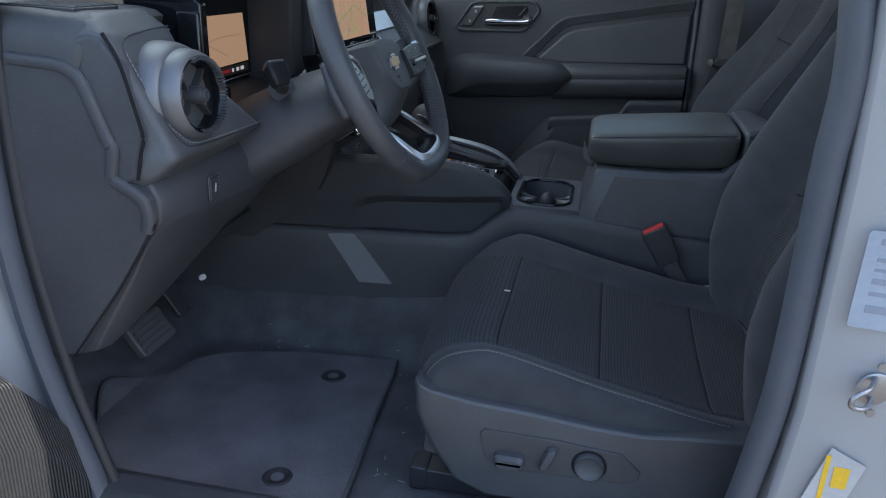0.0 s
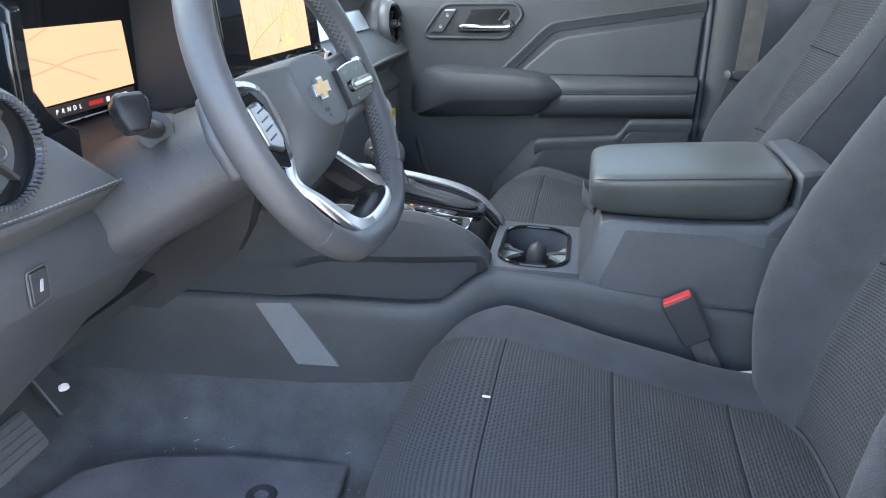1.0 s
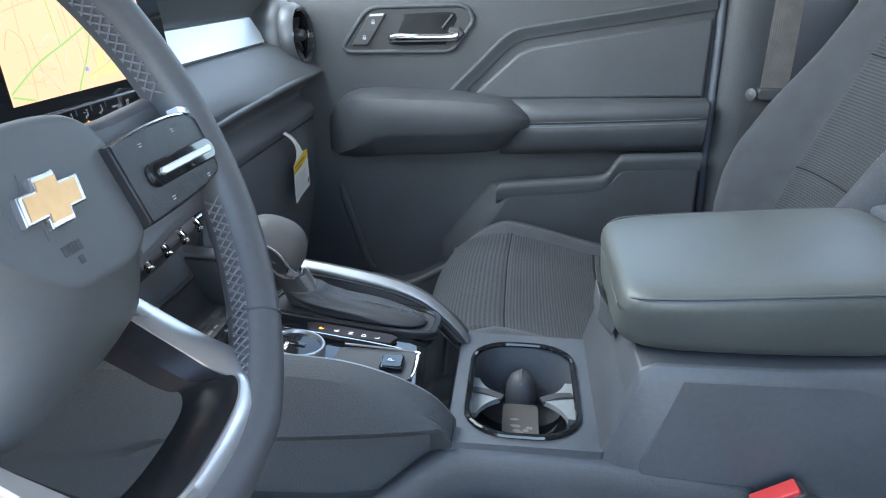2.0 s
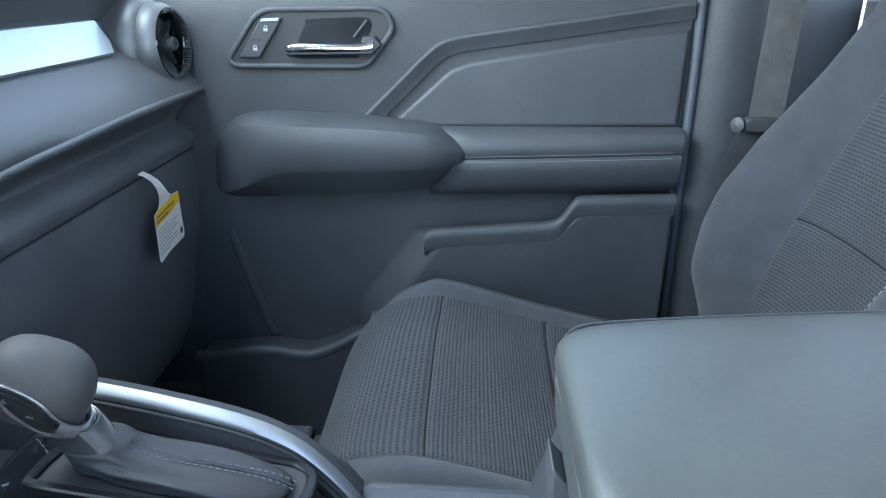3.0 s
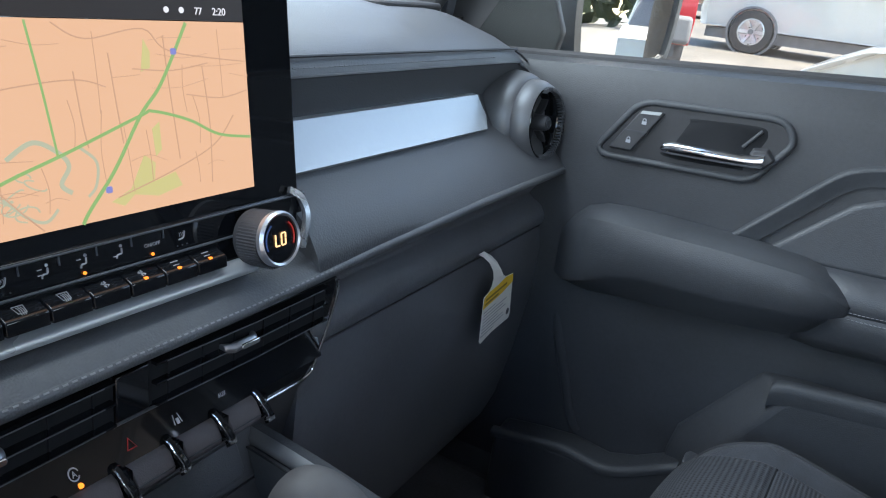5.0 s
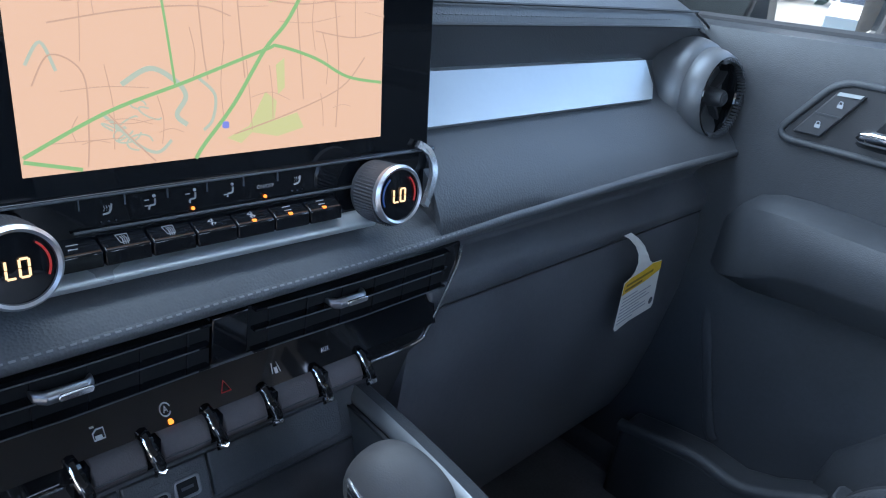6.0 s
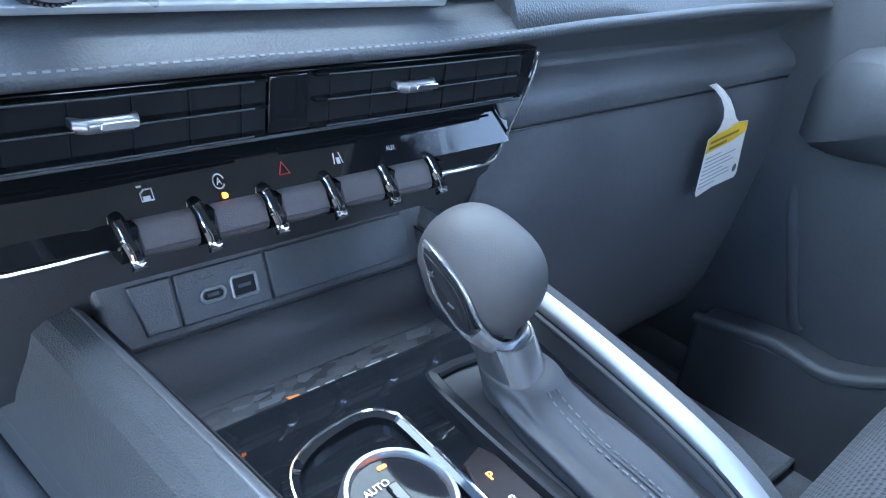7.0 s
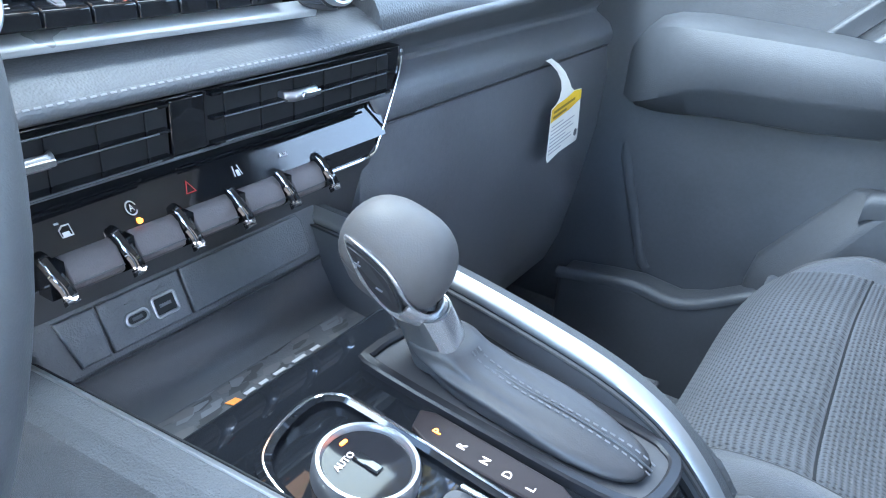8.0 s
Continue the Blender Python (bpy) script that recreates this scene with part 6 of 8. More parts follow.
    for y, dx, zl in ((-0.732, -0.012, 0.245), (-0.71, -0.002, 0.245), (-0.60, 0.0, 0.262), (-0.50, 0.0, 0.285), (-0.43, -0.004, 0.32), (-0.37, -0.02, 0.34)):
        k = (y + 0.732) / 0.36
        rows.append([V(-0.62, y, 0.52), V(-0.365, y, 0.512), V(-0.345 + dx, y, 0.498), V(-0.336 + dx, y, 0.480), V(-0.338 + dx, y, 0.452 - 0.03 * k), V(-0.350 + dx, y, 0.436 - 0.03 * k), V(-0.385 + dx, y, 0.37), V(-0.455 + dx, y, zl + 0.01), V(-0.48 + dx, y, zl), V(-0.62, y, zl + 0.02)])
    part("knee_panel", loft(rows), PLASTIC, d, "moulded knee panel", bevel=0.003, angle=35)
    rows = [[V(-0.62, y, 0.48), V(-0.36, y, 0.47), V(-0.355, y, 0.42), V(-0.46, y, 0.34), V(-0.62, y, 0.34)] for y in (-0.40, -0.20)]
    part("column_closing", loft(rows), PLASTIC_DARK, d)
    part("tunnel_closing", prism([(-0.324, 0.430), (-0.340, 0.37), (-0.36, 0.33), (-0.50, 0.22), (-0.60, 0.22), (-0.60, 0.46)], "y", -0.18, 0.18), PLASTIC_DARK, d)
    part("under_panel", loft([[V(x, -0.70, z), V(x, 0.72, z), V(x, 0.72, z + 0.02), V(x, -0.70, z + 0.02)] for x, z in ((-0.50, 0.26), (-0.95, 0.33))]), PLASTIC_DARK, d)
    sp = part("panel_fastener", disc((-0.449, -0.478, 0.262), (0.6, -0.5, -0.5), 0.006, 0.004, 14), WHITE_MARK, None)
    tagged(sp, "small white plastic fastener under the knee panel", "fastener")
    sw = thing("light_switch", (-0.340, -0.622, 0.455), "small black rocker switch with a white mark", "switch")
    part("rocker", prism(rrect(-0.633, -0.611, 0.452, 0.482, 0.003), "x", -0.340, -0.3325), PLASTIC_DARK, sw, bevel=0.001)
    part("mark", prism([(-0.624, 0.462), (-0.620, 0.462), (-0.6185, 0.473), (-0.6215, 0.473)], "x", -0.3327, -0.3318), STITCH, sw)
    part("rim", tube([V(-0.3345, y, z) for y, z in rrect(-0.635, -0.609, 0.450, 0.484, 0.004)], 0.0013, 6, closed=True, up=(1, 0, 0)), PLASTIC_SOFT, sw)


dash()


def round_vent(y, side):
    v = thing("round_vent", (-0.36, y, 0.55), "round silver-ringed air vent with black vanes", "air vent", "round vents")
    n = V(1.0, -0.08, 0.10).normalized()
    cone = mat("grey_satin_cone", (0.17, 0.177, 0.188), 0.46, metal=0.6, var=0.05)
    c = V(-0.366 if side > 0 else -0.357, y, 0.602 if side > 0 else 0.596)
    part("housing", lathe(c, n, [(0.068, -0.045), (0.0672, -0.012), (0.0662, -0.002), (0.0645, 0.007), (0.0615, 0.0145), (0.0575, 0.0195), (0.0560, 0.0200)], 56), cone, v, "satin silver cone housing")
    part("ring", lathe(c, n, [(0.0550, 0.016), (0.0568, 0.0205), (0.0552, 0.031), (0.0505, 0.041), (0.0475, 0.043), (0.0465, 0.041)], 56, closed=True), cone, v, "satin silver ring")
    part("throat", lathe(c, n, [(0.0, 0.004), (0.043, 0.004), (0.0445, 0.036), (0.0472, 0.0425)], 48, closed=True), PLASTIC_DARK, v)
    part("inner_ring", lathe(c, n, [(0.0395, 0.020), (0.0405, 0.034), (0.0425, 0.040), (0.0455, 0.0435), (0.047, 0.042)], 48, closed=True), GLOSS, v, "gloss black inner ring")
    a = V(0, 0, 1).cross(n).normalized()
    b = n.cross(a)
    bm = bmesh.new()
    for i in range(64):
        t = 2 * math.pi * i / 64
        if math.cos(t) < -0.30:
            continue
        r = a * math.cos(t) + b * math.sin(t)
        q = n.cross(r)
        p = c + r * 0.0445 + n * 0.0445
        loft([[p + q * e + r * f + n * h for e, f in ((-0.0011, -0.0024), (0.0011, -0.0024), (0.0011, 0.0024), (-0.0011, 0.0024))] for h in (-0.006, 0.0026)], bm)
    part("knurled_edge", bm, PLASTIC_SOFT, v, "ribbed thumb edge")
    for k in range(4):
        t = math.pi * (k / 4 + 0.125) * 2
        r = a * math.cos(t) + b * math.sin(t)
        pts = [c + n * 0.018 + r * 0.008, c + n * 0.022 + r * 0.025, c + n * 0.020 + r * 0.0425]
        part("vane", sweep(pts, [(-0.0016, -0.009), (-0.0016, 0.009), (0.0016, 0.009), (0.0016, -0.009)], n), PLASTIC_DARK, v)
    for k in range(3):
        o = (k - 1) * 0.022
        hl = math.sqrt(max(0.041 ** 2 - o * o, 1e-6)) * 0.97
        pts = [c + n * 0.010 + b * o - a * hl, c + n * 0.011 + b * o, c + n * 0.010 + b * o + a * hl]
        part("rear_vane", sweep(pts, [(-0.0008, -0.004), (-0.0008, 0.004), (0.0008, 0.004), (0.0008, -0.004)], n), PLASTIC, v)
    part("hub", lathe(c, n, [(0.0, 0.014), (0.0118, 0.014), (0.0112, 0.030), (0.0100, 0.042), (0.0085, 0.0455), (0.0, 0.046)], 28), PLASTIC, v)
    part("hub_ring", lathe(c, n, [(0.0055, 0.0452), (0.0070, 0.0466), (0.0060, 0.0474), (0.0045, 0.0466)], 24, closed=True), PLASTIC_SOFT, v)


round_vent(-0.661, -1)
round_vent(0.655, 1)


def centre_stack():
    # lower stack: gloss panel with two vents and the toggle row
    st = thing("centre_stack", (-0.32, 0.0, 0.42), "gloss black centre panel with two air vents and toggles", "control panel")
    face = [(-0.212, 0.518), (-0.212, 0.497), (-0.190, 0.448), (-0.170, 0.432), (-0.115, 0.431), (0.115, 0.431), (0.166, 0.432), (0.182, 0.444), (0.206, 0.497), (0.206, 0.518)]
    part("panel", prism(face, "x", -0.372, -0.3415), GLOSS, st, bevel=0.002)
    part("vent_frame", prism([(-0.212, 0.518), (-0.212, 0.497), (-0.205, 0.4825), (0.199, 0.4825), (0.206, 0.497), (0.206, 0.518)], "x", -0.3415, -0.318), GLOSS, st, bevel=0.0015)
    part("toggle_bed", prism([(-0.190, 0.4505), (-0.187, 0.445), (-0.170, 0.432), (0.166, 0.432), (0.182, 0.444), (0.186, 0.4505)], "x", -0.3415, -0.318), GLOSS, st, bevel=0.0015)
    strip = [[V(x, y0 + (z - 0.45) * k, z) for y0, k in ((-0.190, -0.45), (-0.05, 0.0), (0.05, 0.0), (0.1845, 0.45))] for x, z in ((-0.3135, 0.4505), (-0.3378, 0.4816))]
    part("symbol_strip", loft([strip[0] + [p + V(-0.008, 0, 0) for p in strip[0][::-1]], strip[1] + [p + V(-0.003, 0, 0) for p in strip[1][::-1]]]), GLOSS, st, "gloss black strip that leans back")
    ed = spline([(-0.317, y, z) for y, z in ((0.206, 0.515), (0.204, 0.496), (0.181, 0.446), (0.168, 0.4345), (0.118, 0.434))], 4)
    part("chrome_edge", tube(ed, 0.0013, 7), CHROME, st, "thin chrome edge")
    ed = spline([(-0.317, y, z) for y, z in ((-0.212, 0.515), (-0.210, 0.496), (-0.188, 0.448), (-0.170, 0.4345), (-0.110, 0.434))], 4)
    part("chrome_edge", tube(ed, 0.0013, 7), CHROME, st, "thin chrome edge")
    for y0, y1, tab in ((-0.195, -0.021, -0.107), (0.006, 0.188, 0.084)):
        vent = part("vent", prism([(y0, 0.484), (y1, 0.484), (y1, 0.5165), (y0, 0.5165)], "x", -0.3185, -0.3165), VOID, st, "black slatted vent")
        for k, z in enumerate((0.4855, 0.5010, 0.5155)):
            part("slat", sweep([(-0.3145, y0 + 0.002, z), (-0.3125, (y0 + y1) / 2, z), (-0.3145, y1 - 0.002, z)], [(-0.004, -0.0012), (-0.004, 0.0012), (0.0035, 0.0008), (0.0035, -0.0008)]), GLOSS, vent)
            # highlight along the slat's front, drawn as a thin tube of paler plastic
            part("slat_highlight", tube([(-0.3108, y0 + 0.010, z), (-0.3090, (y0 + y1) / 2, z), (-0.3108, y1 - 0.010, z)], 0.0005, 5), PLASTIC, vent)
        for k in range(6):
            yy = y0 + (y1 - y0) * (k + 0.5) / 6
            part("upright", box(-0.3168, -0.3150, yy - 0.0006, yy + 0.0006, 0.487, 0.5150), VOID, vent)
        t = [V(-0.309 + 0.004 * math.cos(a), 0, 0.5030 + 0.0038 * math.sin(a)) for a in np.linspace(0, 2 * math.pi, 13)[:-1]]
        part("tab", loft([[p + V(o, tab + w, 0) for p in t] for w, o in ((-0.017, -0.005), (-0.011, 0.0), (0.010, 0.0), (0.014, -0.004))]), VENT_SILVER, vent, "satin grey tab", bevel=0.001)
        part("tab_insert", prism(rrect(tab - 0.006, tab + 0.012, 0.5012, 0.5052, 0.0016), "x", -0.3062, -0.3038), CHROME, vent, "bright insert", bevel=0.0006)
    part("split_post", box(-0.317, -0.3145, -0.020, 0.005, 0.484, 0.5165), GLOSS, st, bevel=0.001)
    line = [(-0.3165, -0.205, 0.4815), (-0.3165, 0.19, 0.4815)]
    part("vent_line", tube(line, 0.0011, 6), PLASTIC_SOFT, st)

    # toggles and soft pads between them
    sy = [-0.1035, -0.062, -0.0205, 0.021, 0.0635, 0.1045]
    for a, b in zip(sy, sy[1:]):
        rows = []
        for x, z in ((-0.322, 0.4305), (-0.307, 0.4305), (-0.3025, 0.434), (-0.303, 0.439), (-0.308, 0.447), (-0.314, 0.4505), (-0.322, 0.451)):
            rows.append([V(x, a + 0.0050, z), V(x, b - 0.0050, z)])
        bm = bmesh.new()
        vs = [[bm.verts.new(p) for p in r] for r in rows]
        for r, q in zip(vs, vs[1:]):
            bm.faces.new((r[0], r[1], q[1], q[0]))
        bm.faces.new((vs[-1][0], vs[-1][1], vs[0][1], vs[0][0]))
        bm.faces.new([r[0] for r in vs])
        bm.faces.new([r[1] for r in vs][::-1])
        part("switch_pad", bm, BUTTON, st, "brown-grey leather-grained pad", bevel=0.0012, angle=60)
        part("pad_seam", tube([(-0.3026, a + 0.0055, 0.4375), (-0.3026, b - 0.0055, 0.4375)], 0.0006, 5), PLASTIC_DARK, st)
    for y in sy:
        pts = spline([(-0.3165, y - 0.0030, 0.4530), (-0.3110, y - 0.0022, 0.4512), (-0.3050, y - 0.001, 0.4445), (-0.3005, y + 0.001, 0.4375), (-0.2995, y + 0.0015, 0.4325), (-0.3025, y + 0.0015, 0.4295)], 5)
        part("toggle", sweep(pts, [(-0.0034, -0.0022), (-0.0026, 0.0018), (0.0, 0.0028), (0.0026, 0.0018), (0.0034, -0.0022)], (0, 0, 1)), GLOSS, st, "gloss black toggle lever")
        part("toggle_tip", sweep([p + V(0.0006, 0, 0.0002) for p in pts[-9:]], [(-0.0032, -0.0022), (-0.0026, 0.0020), (0.0, 0.0030), (0.0026, 0.0020), (0.0032, -0.0022)], (0, 0, 1)), CHROME, st, "chrome toggle tip")
        part("toggle_edge", tube([p + V(0.0012, -0.0030, 0.0012) for p in pts], 0.0006, 5), CHROME, st)
        part("toggle_slot", box(-0.318, -0.3065, y - 0.0046, y + 0.0046, 0.4305, 0.4500), GLOSS, st)

    # printed symbols over the pads
    lean = Matrix(((1, 0, -0.78, 0.78 * 0.4505), (0, 1, 0, 0), (0, 0, 1, 0), (0, 0, 0, 1)))

    def sym(y, z, kind):
        bm = bmesh.new()
        x = -0.3124
        if kind == "car":
            tube([V(x, y + a, z + b) for a, b in ((-0.004, -0.003), (-0.004, 0.001), (-0.001, 0.003), (0.004, 0.003), (0.004, -0.003))], 0.0005, 5, closed=True, bm=bm, up=(1, 0, 0))
            box(x, x + 0.0006, y - 0.003, y + 0.002, z - 0.0025, z - 0.0005, bm)
            tube([(x, y - 0.005, z + 0.005), (x, y - 0.002, z + 0.005)], 0.0006, 5, bm=bm)
        elif kind == "A":
            tube([V(x, y + 0.0042 * math.cos(a), z + 0.0042 * math.sin(a)) for a in np.linspace(0.3, 5.8, 16)], 0.0005, 5, bm=bm, up=(1, 0, 0))
        elif kind == "tri":
            tube([(x, y - 0.0045, z - 0.003), (x, y + 0.0045, z - 0.003), (x, y, z + 0.0045)], 0.0005, 5, closed=True, bm=bm, up=(1, 0, 0))
        elif kind == "lane":
            for a in (-1, 1):
                tube([(x, y + a * 0.004, z - 0.003), (x, y + a * 0.0025, z + 0.004)], 0.0005, 5, bm=bm, up=(1, 0, 0))
            box(x, x + 0.0006, y - 0.0016, y + 0.0016, z - 0.003, z + 0.001, bm)
        small = Matrix.Translation((x, y, z)) @ Matrix.Diagonal((1.0, 0.78, 0.78, 1.0)) @ Matrix.Translation((-x, -y, -z))
        bmesh.ops.transform(bm, matrix=lean @ small, verts=bm.verts)
        return bm
    for y, kind, mt in ((-0.088, "car", WHITE_MARK), (-0.048, "A", WHITE_MARK), (-0.007, "tri", mat("red_mark", (0.6, 0.04, 0.04), 0.5)), (0.0315, "lane", WHITE_MARK)):
        part("symbol", sym(y, 0.4595, kind), mt, st)
    text("A", 0.0046, lean @ pose(-0.3122, -0.048, 0.4595, 90, 0, 90), WHITE_MARK, st, "symbol_letter")
    text("AUX", 0.0036, lean @ pose(-0.3122, 0.074, 0.4600, 90, 0, 90), WHITE_MARK, st, "aux_word")
    part("lamp", prism(rrect(-0.0482, -0.0452, 0.4513, 0.4540, 0.0008), "x", -0.3182, -0.3138), AMBER, st, "lit amber lamp")

    # socket panel under the toggles, leaning out at its foot
    us = thing("socket_panel", (-0.32, 0.0, 0.362), "black socket panel with two charging ports", "socket panel")
    tilt = Matrix.Translation((-0.3305, 0, 0.406)) @ Euler((0, radians(-26), 0)).to_matrix().to_4x4() @ Matrix.Translation((0.3305, 0, -0.406))

    def L(bm):
        bmesh.ops.transform(bm, matrix=tilt, verts=bm.verts)
        return bm
    part("back_wall", L(prism([(-0.120, 0.426), (-0.112, 0.366), (0.110, 0.366), (0.124, 0.426)], "x", -0.345, -0.331)), PLASTIC, us, bevel=0.003)
    part("wall_foot", prism([(-0.36, 0.374), (-0.3135, 0.369), (-0.3135, 0.364), (-0.307, 0.355), (-0.300, 0.3445), (-0.293, 0.3385), (-0.286, 0.3368), (-0.286, 0.325), (-0.36, 0.325)], "y", -0.118, 0.118), PLASTIC_DARK, us, angle=55)
    for y0, y1 in ((-0.100, -0.0745), (-0.0735, -0.0155), (-0.0145, 0.0985)):
        poly = [(y0, 0.403), (y0 + 0.006, 0.372), (y1, 0.372), (y1, 0.403)] if y0 < -0.09 else ([(y0, 0.403), (y0, 0.372), (y1 - 0.004, 0.373), (y1, 0.378), (y1, 0.399), (y1 - 0.003, 0.404)] if y1 > 0 else [(y0, 0.403), (y0, 0.372), (y1, 0.372), (y1, 0.403)])
        part("cover", L(prism(poly, "x", -0.332, -0.3285, shrink=0.0008)), PLASTIC_SOFT, us, bevel=0.001)
    for y0, y1, z0, z1, r in ((-0.0600, -0.0450, 0.3825, 0.3895, 0.0034), (-0.0405, -0.0240, 0.3800, 0.3925, 0.002)):
        part("port_rim", L(tube([V(-0.3282, y, z) for y, z in rrect(y0, y1, z0, z1, r)], 0.0012, 7, closed=True, up=(1, 0, 0))), mat("grey_port_rim", (0.26, 0.265, 0.275), 0.4, metal=0.5), us, "dull grey port rim")
        part("port_hole", L(prism(rrect(y0 + 0.001, y1 - 0.001, z0 + 0.001, z1 - 0.001, r * 0.8), "x", -0.330, -0.3280)), VOID, us)
        part("port_tongue", L(box(-0.3282, -0.3276, y0 + 0.004, y1 - 0.004, (z0 + z1) / 2 - 0.001, (z0 + z1) / 2 + 0.001)), PLASTIC_SOFT, us)
    for y in (-0.053, -0.032):
        bm = tube([(-0.3282, y - 0.004, 0.3965), (-0.3282, y + 0.004, 0.3965)], 0.0004, 5)
        tube([(-0.3282, y - 0.001, 0.3965), (-0.3282, y + 0.002, 0.3985)], 0.0004, 5, bm=bm)
        part("port_symbol", L(bm), STITCH_DARK, us)


centre_stack()


def screen():
    # upper stack turned slightly towards the driver
    m = Matrix.Translation((-0.3560, 0.0135, 0.6045)) @ Euler((0, radians(-8), radians(-1.5))).to_matrix().to_4x4()

    def T(bm):
        bmesh.ops.transform(bm, matrix=m, verts=bm.verts)
        return bm
    t = thing("touch_screen", (-0.36, 0.012, 0.585), "wide touch screen showing a lit navigation map", "touch screen")
    # local frame: y across, z up, x towards the seats
    part("housing", T(prism(rrect(-0.190, 0.166, -0.016, 0.170, 0.006), "x", -0.030, 0.004)), PLASTIC_DARK, t, bevel=0.003)
    part("glass", T(prism(rrect(-0.188, 0.164, -0.014, 0.168, 0.005), "x", 0.003, 0.0062)), GLOSS, t, "gloss black glass", bevel=0.001)
    part("status_bar", T(box(0.0055, 0.0066, -0.119, 0.116, 0.1195, 0.150)), SCREEN_DARK, t)
    lit = part("map_display", T(box(0.0055, 0.0068, -0.119, 0.116, 0.0, 0.119)), MAP, t, "lit peach-coloured map")

    def road(pts, w, h, mt, nm):
        path = spline([(h, y, z) for y, z in pts], 6)
        part(nm, T(sweep(path, [(-w, -0.0001), (-w, 0.0001), (w, 0.0001), (w, -0.0001)], (1, 0, 0))), mt, lit)
    road([(0.064, 0.118), (0.040, 0.080), (0.022, 0.061), (0.0, 0.030), (-0.020, 0.008), (-0.026, 0.0)], 0.0012, 0.0073, MAP_ROAD, "map_road")
    road([(-0.118, 0.010), (-0.075, 0.030), (-0.03, 0.044), (0.022, 0.061), (0.032, 0.063), (0.060, 0.055), (0.085, 0.043), (0.115, 0.038)], 0.0010, 0.0074, MAP_ROAD, "map_road")
    road([(-0.045, 0.118), (-0.040, 0.080), (-0.036, 0.042)], 0.0007, 0.0072, MAP_ROAD, "map_road")
    road([(-0.118, 0.008), (-0.09, -0.0 + 0.001)], 0.0010, 0.0073, MAP_ROAD, "map_road")
    for pts in ([(-0.10, 0.075), (-0.06, 0.082), (-0.02, 0.085), (0.0, 0.080)], [(-0.03, 0.117), (-0.01, 0.108), (0.03, 0.114), (0.05, 0.100), (0.115, 0.092)], [(0.004, 0.10), (0.006, 0.07), (0.008, 0.045)], [(0.075, 0.09), (0.078, 0.05), (0.076, 0.01)], [(0.06, 0.072), (0.09, 0.068), (0.115, 0.072)], [(0.045, 0.11), (0.046, 0.085), (0.05, 0.03)], [(-0.075, 0.03), (-0.06, 0.012), (-0.05, 0.001)], [(0.0, 0.012), (0.04, 0.022), (0.08, 0.036), (0.10, 0.055)], [(0.02, 0.09), (0.05, 0.088), (0.08, 0.092)], [(-0.11, 0.045), (-0.10, 0.06), (-0.085, 0.05), (-0.085, 0.02), (-0.087, 0.002)], [(-0.02, 0.09), (-0.018, 0.06), (-0.016, 0.045)]):
        road(pts, 0.0004, 0.0071, MAP_MINOR, "map_street")
    rnd = random.Random(21)
    for k in range(34):
        y, z, l = rnd.uniform(-0.112, 0.10), rnd.uniform(0.006, 0.112), rnd.uniform(0.012, 0.05)
        if rnd.random() < 0.55:
            pts = [(y, z), (y + 0.002 * rnd.uniform(-1, 1), min(z + l * 0.5, 0.117)), (y + 0.003 * rnd.uniform(-1, 1), min(z + l, 0.118))]
        else:
            pts = [(y, z), (min(y + l * 0.5, 0.115), z + 0.003 * rnd.uniform(-1, 1)), (min(y + l, 0.1155), z + 0.004 * rnd.uniform(-1, 1))]
        road(pts, 0.00022, 0.00708, MAP_MINOR, "map_street")
    for k in range(7):
        y, z, r = rnd.uniform(-0.080, -0.045), rnd.uniform(0.012, 0.034), rnd.uniform(0.004, 0.009)
        road([(y + r * math.cos(a), z + 0.6 * r * math.sin(a + k)) for a in np.linspace(0, 4.6, 7)], 0.00045, 0.00706, MAP_WATER, "map_water")
    for pts, w in (([(-0.066, 0.044), (-0.050, 0.052), (-0.036, 0.045), (-0.030, 0.036), (-0.036, 0.026), (-0.030, 0.020)], 0.0014), ([(-0.022, 0.046), (-0.012, 0.036), (-0.014, 0.022), (-0.020, 0.016)], 0.0009), ([(-0.078, 0.030), (-0.068, 0.020), (-0.058, 0.010), (-0.048, 0.006), (-0.040, 0.012)], 0.0009), ([(-0.112, 0.055), (-0.104, 0.066), (-0.098, 0.052)], 0.0008)):
        road(pts, w, 0.00705, MAP_WATER, "map_water")
    for poly in ([(-0.005, 0.010), (0.010, 0.016), (0.022, 0.036), (0.030, 0.030), (0.028, 0.018), (0.045, 0.022), (0.050, 0.012), (0.030, 0.008), (0.012, 0.012), (0.004, 0.006)], [(0.030, 0.052), (0.036, 0.056), (0.036, 0.038), (0.031, 0.034)], [(0.028, 0.098), (0.030, 0.108), (0.034, 0.100), (0.033, 0.090), (0.026, 0.088)]):
        part("map_park", T(prism(poly, "x", 0.0062, 0.0070)), MAP_PARK, lit)
    for y, z in ((0.052, 0.100), (-0.006, 0.018)):
        part("route_badge", T(prism(rrect(y - 0.002, y + 0.002, z - 0.002, z + 0.002, 0.001), "x", 0.0062, 0.0078)), mat("badge_blue", (0.20, 0.22, 0.55), emit=0.16), lit)
    text("2:20", 0.0070, m @ pose(0.0068, 0.094, 0.1255, 90, 0, 90), LIT_WHITE, t, "clock_digits")
    text("77", 0.0065, m @ pose(0.0068, 0.076, 0.1255, 90, 0, 90), LIT_WHITE, t, "temperature_digits")
    for y in (0.050, 0.062):
        part("status_symbol", T(disc((0.0062, y, 0.126), (1, 0, 0), 0.002, 0.0008, 12)), LIT_WHITE, t)

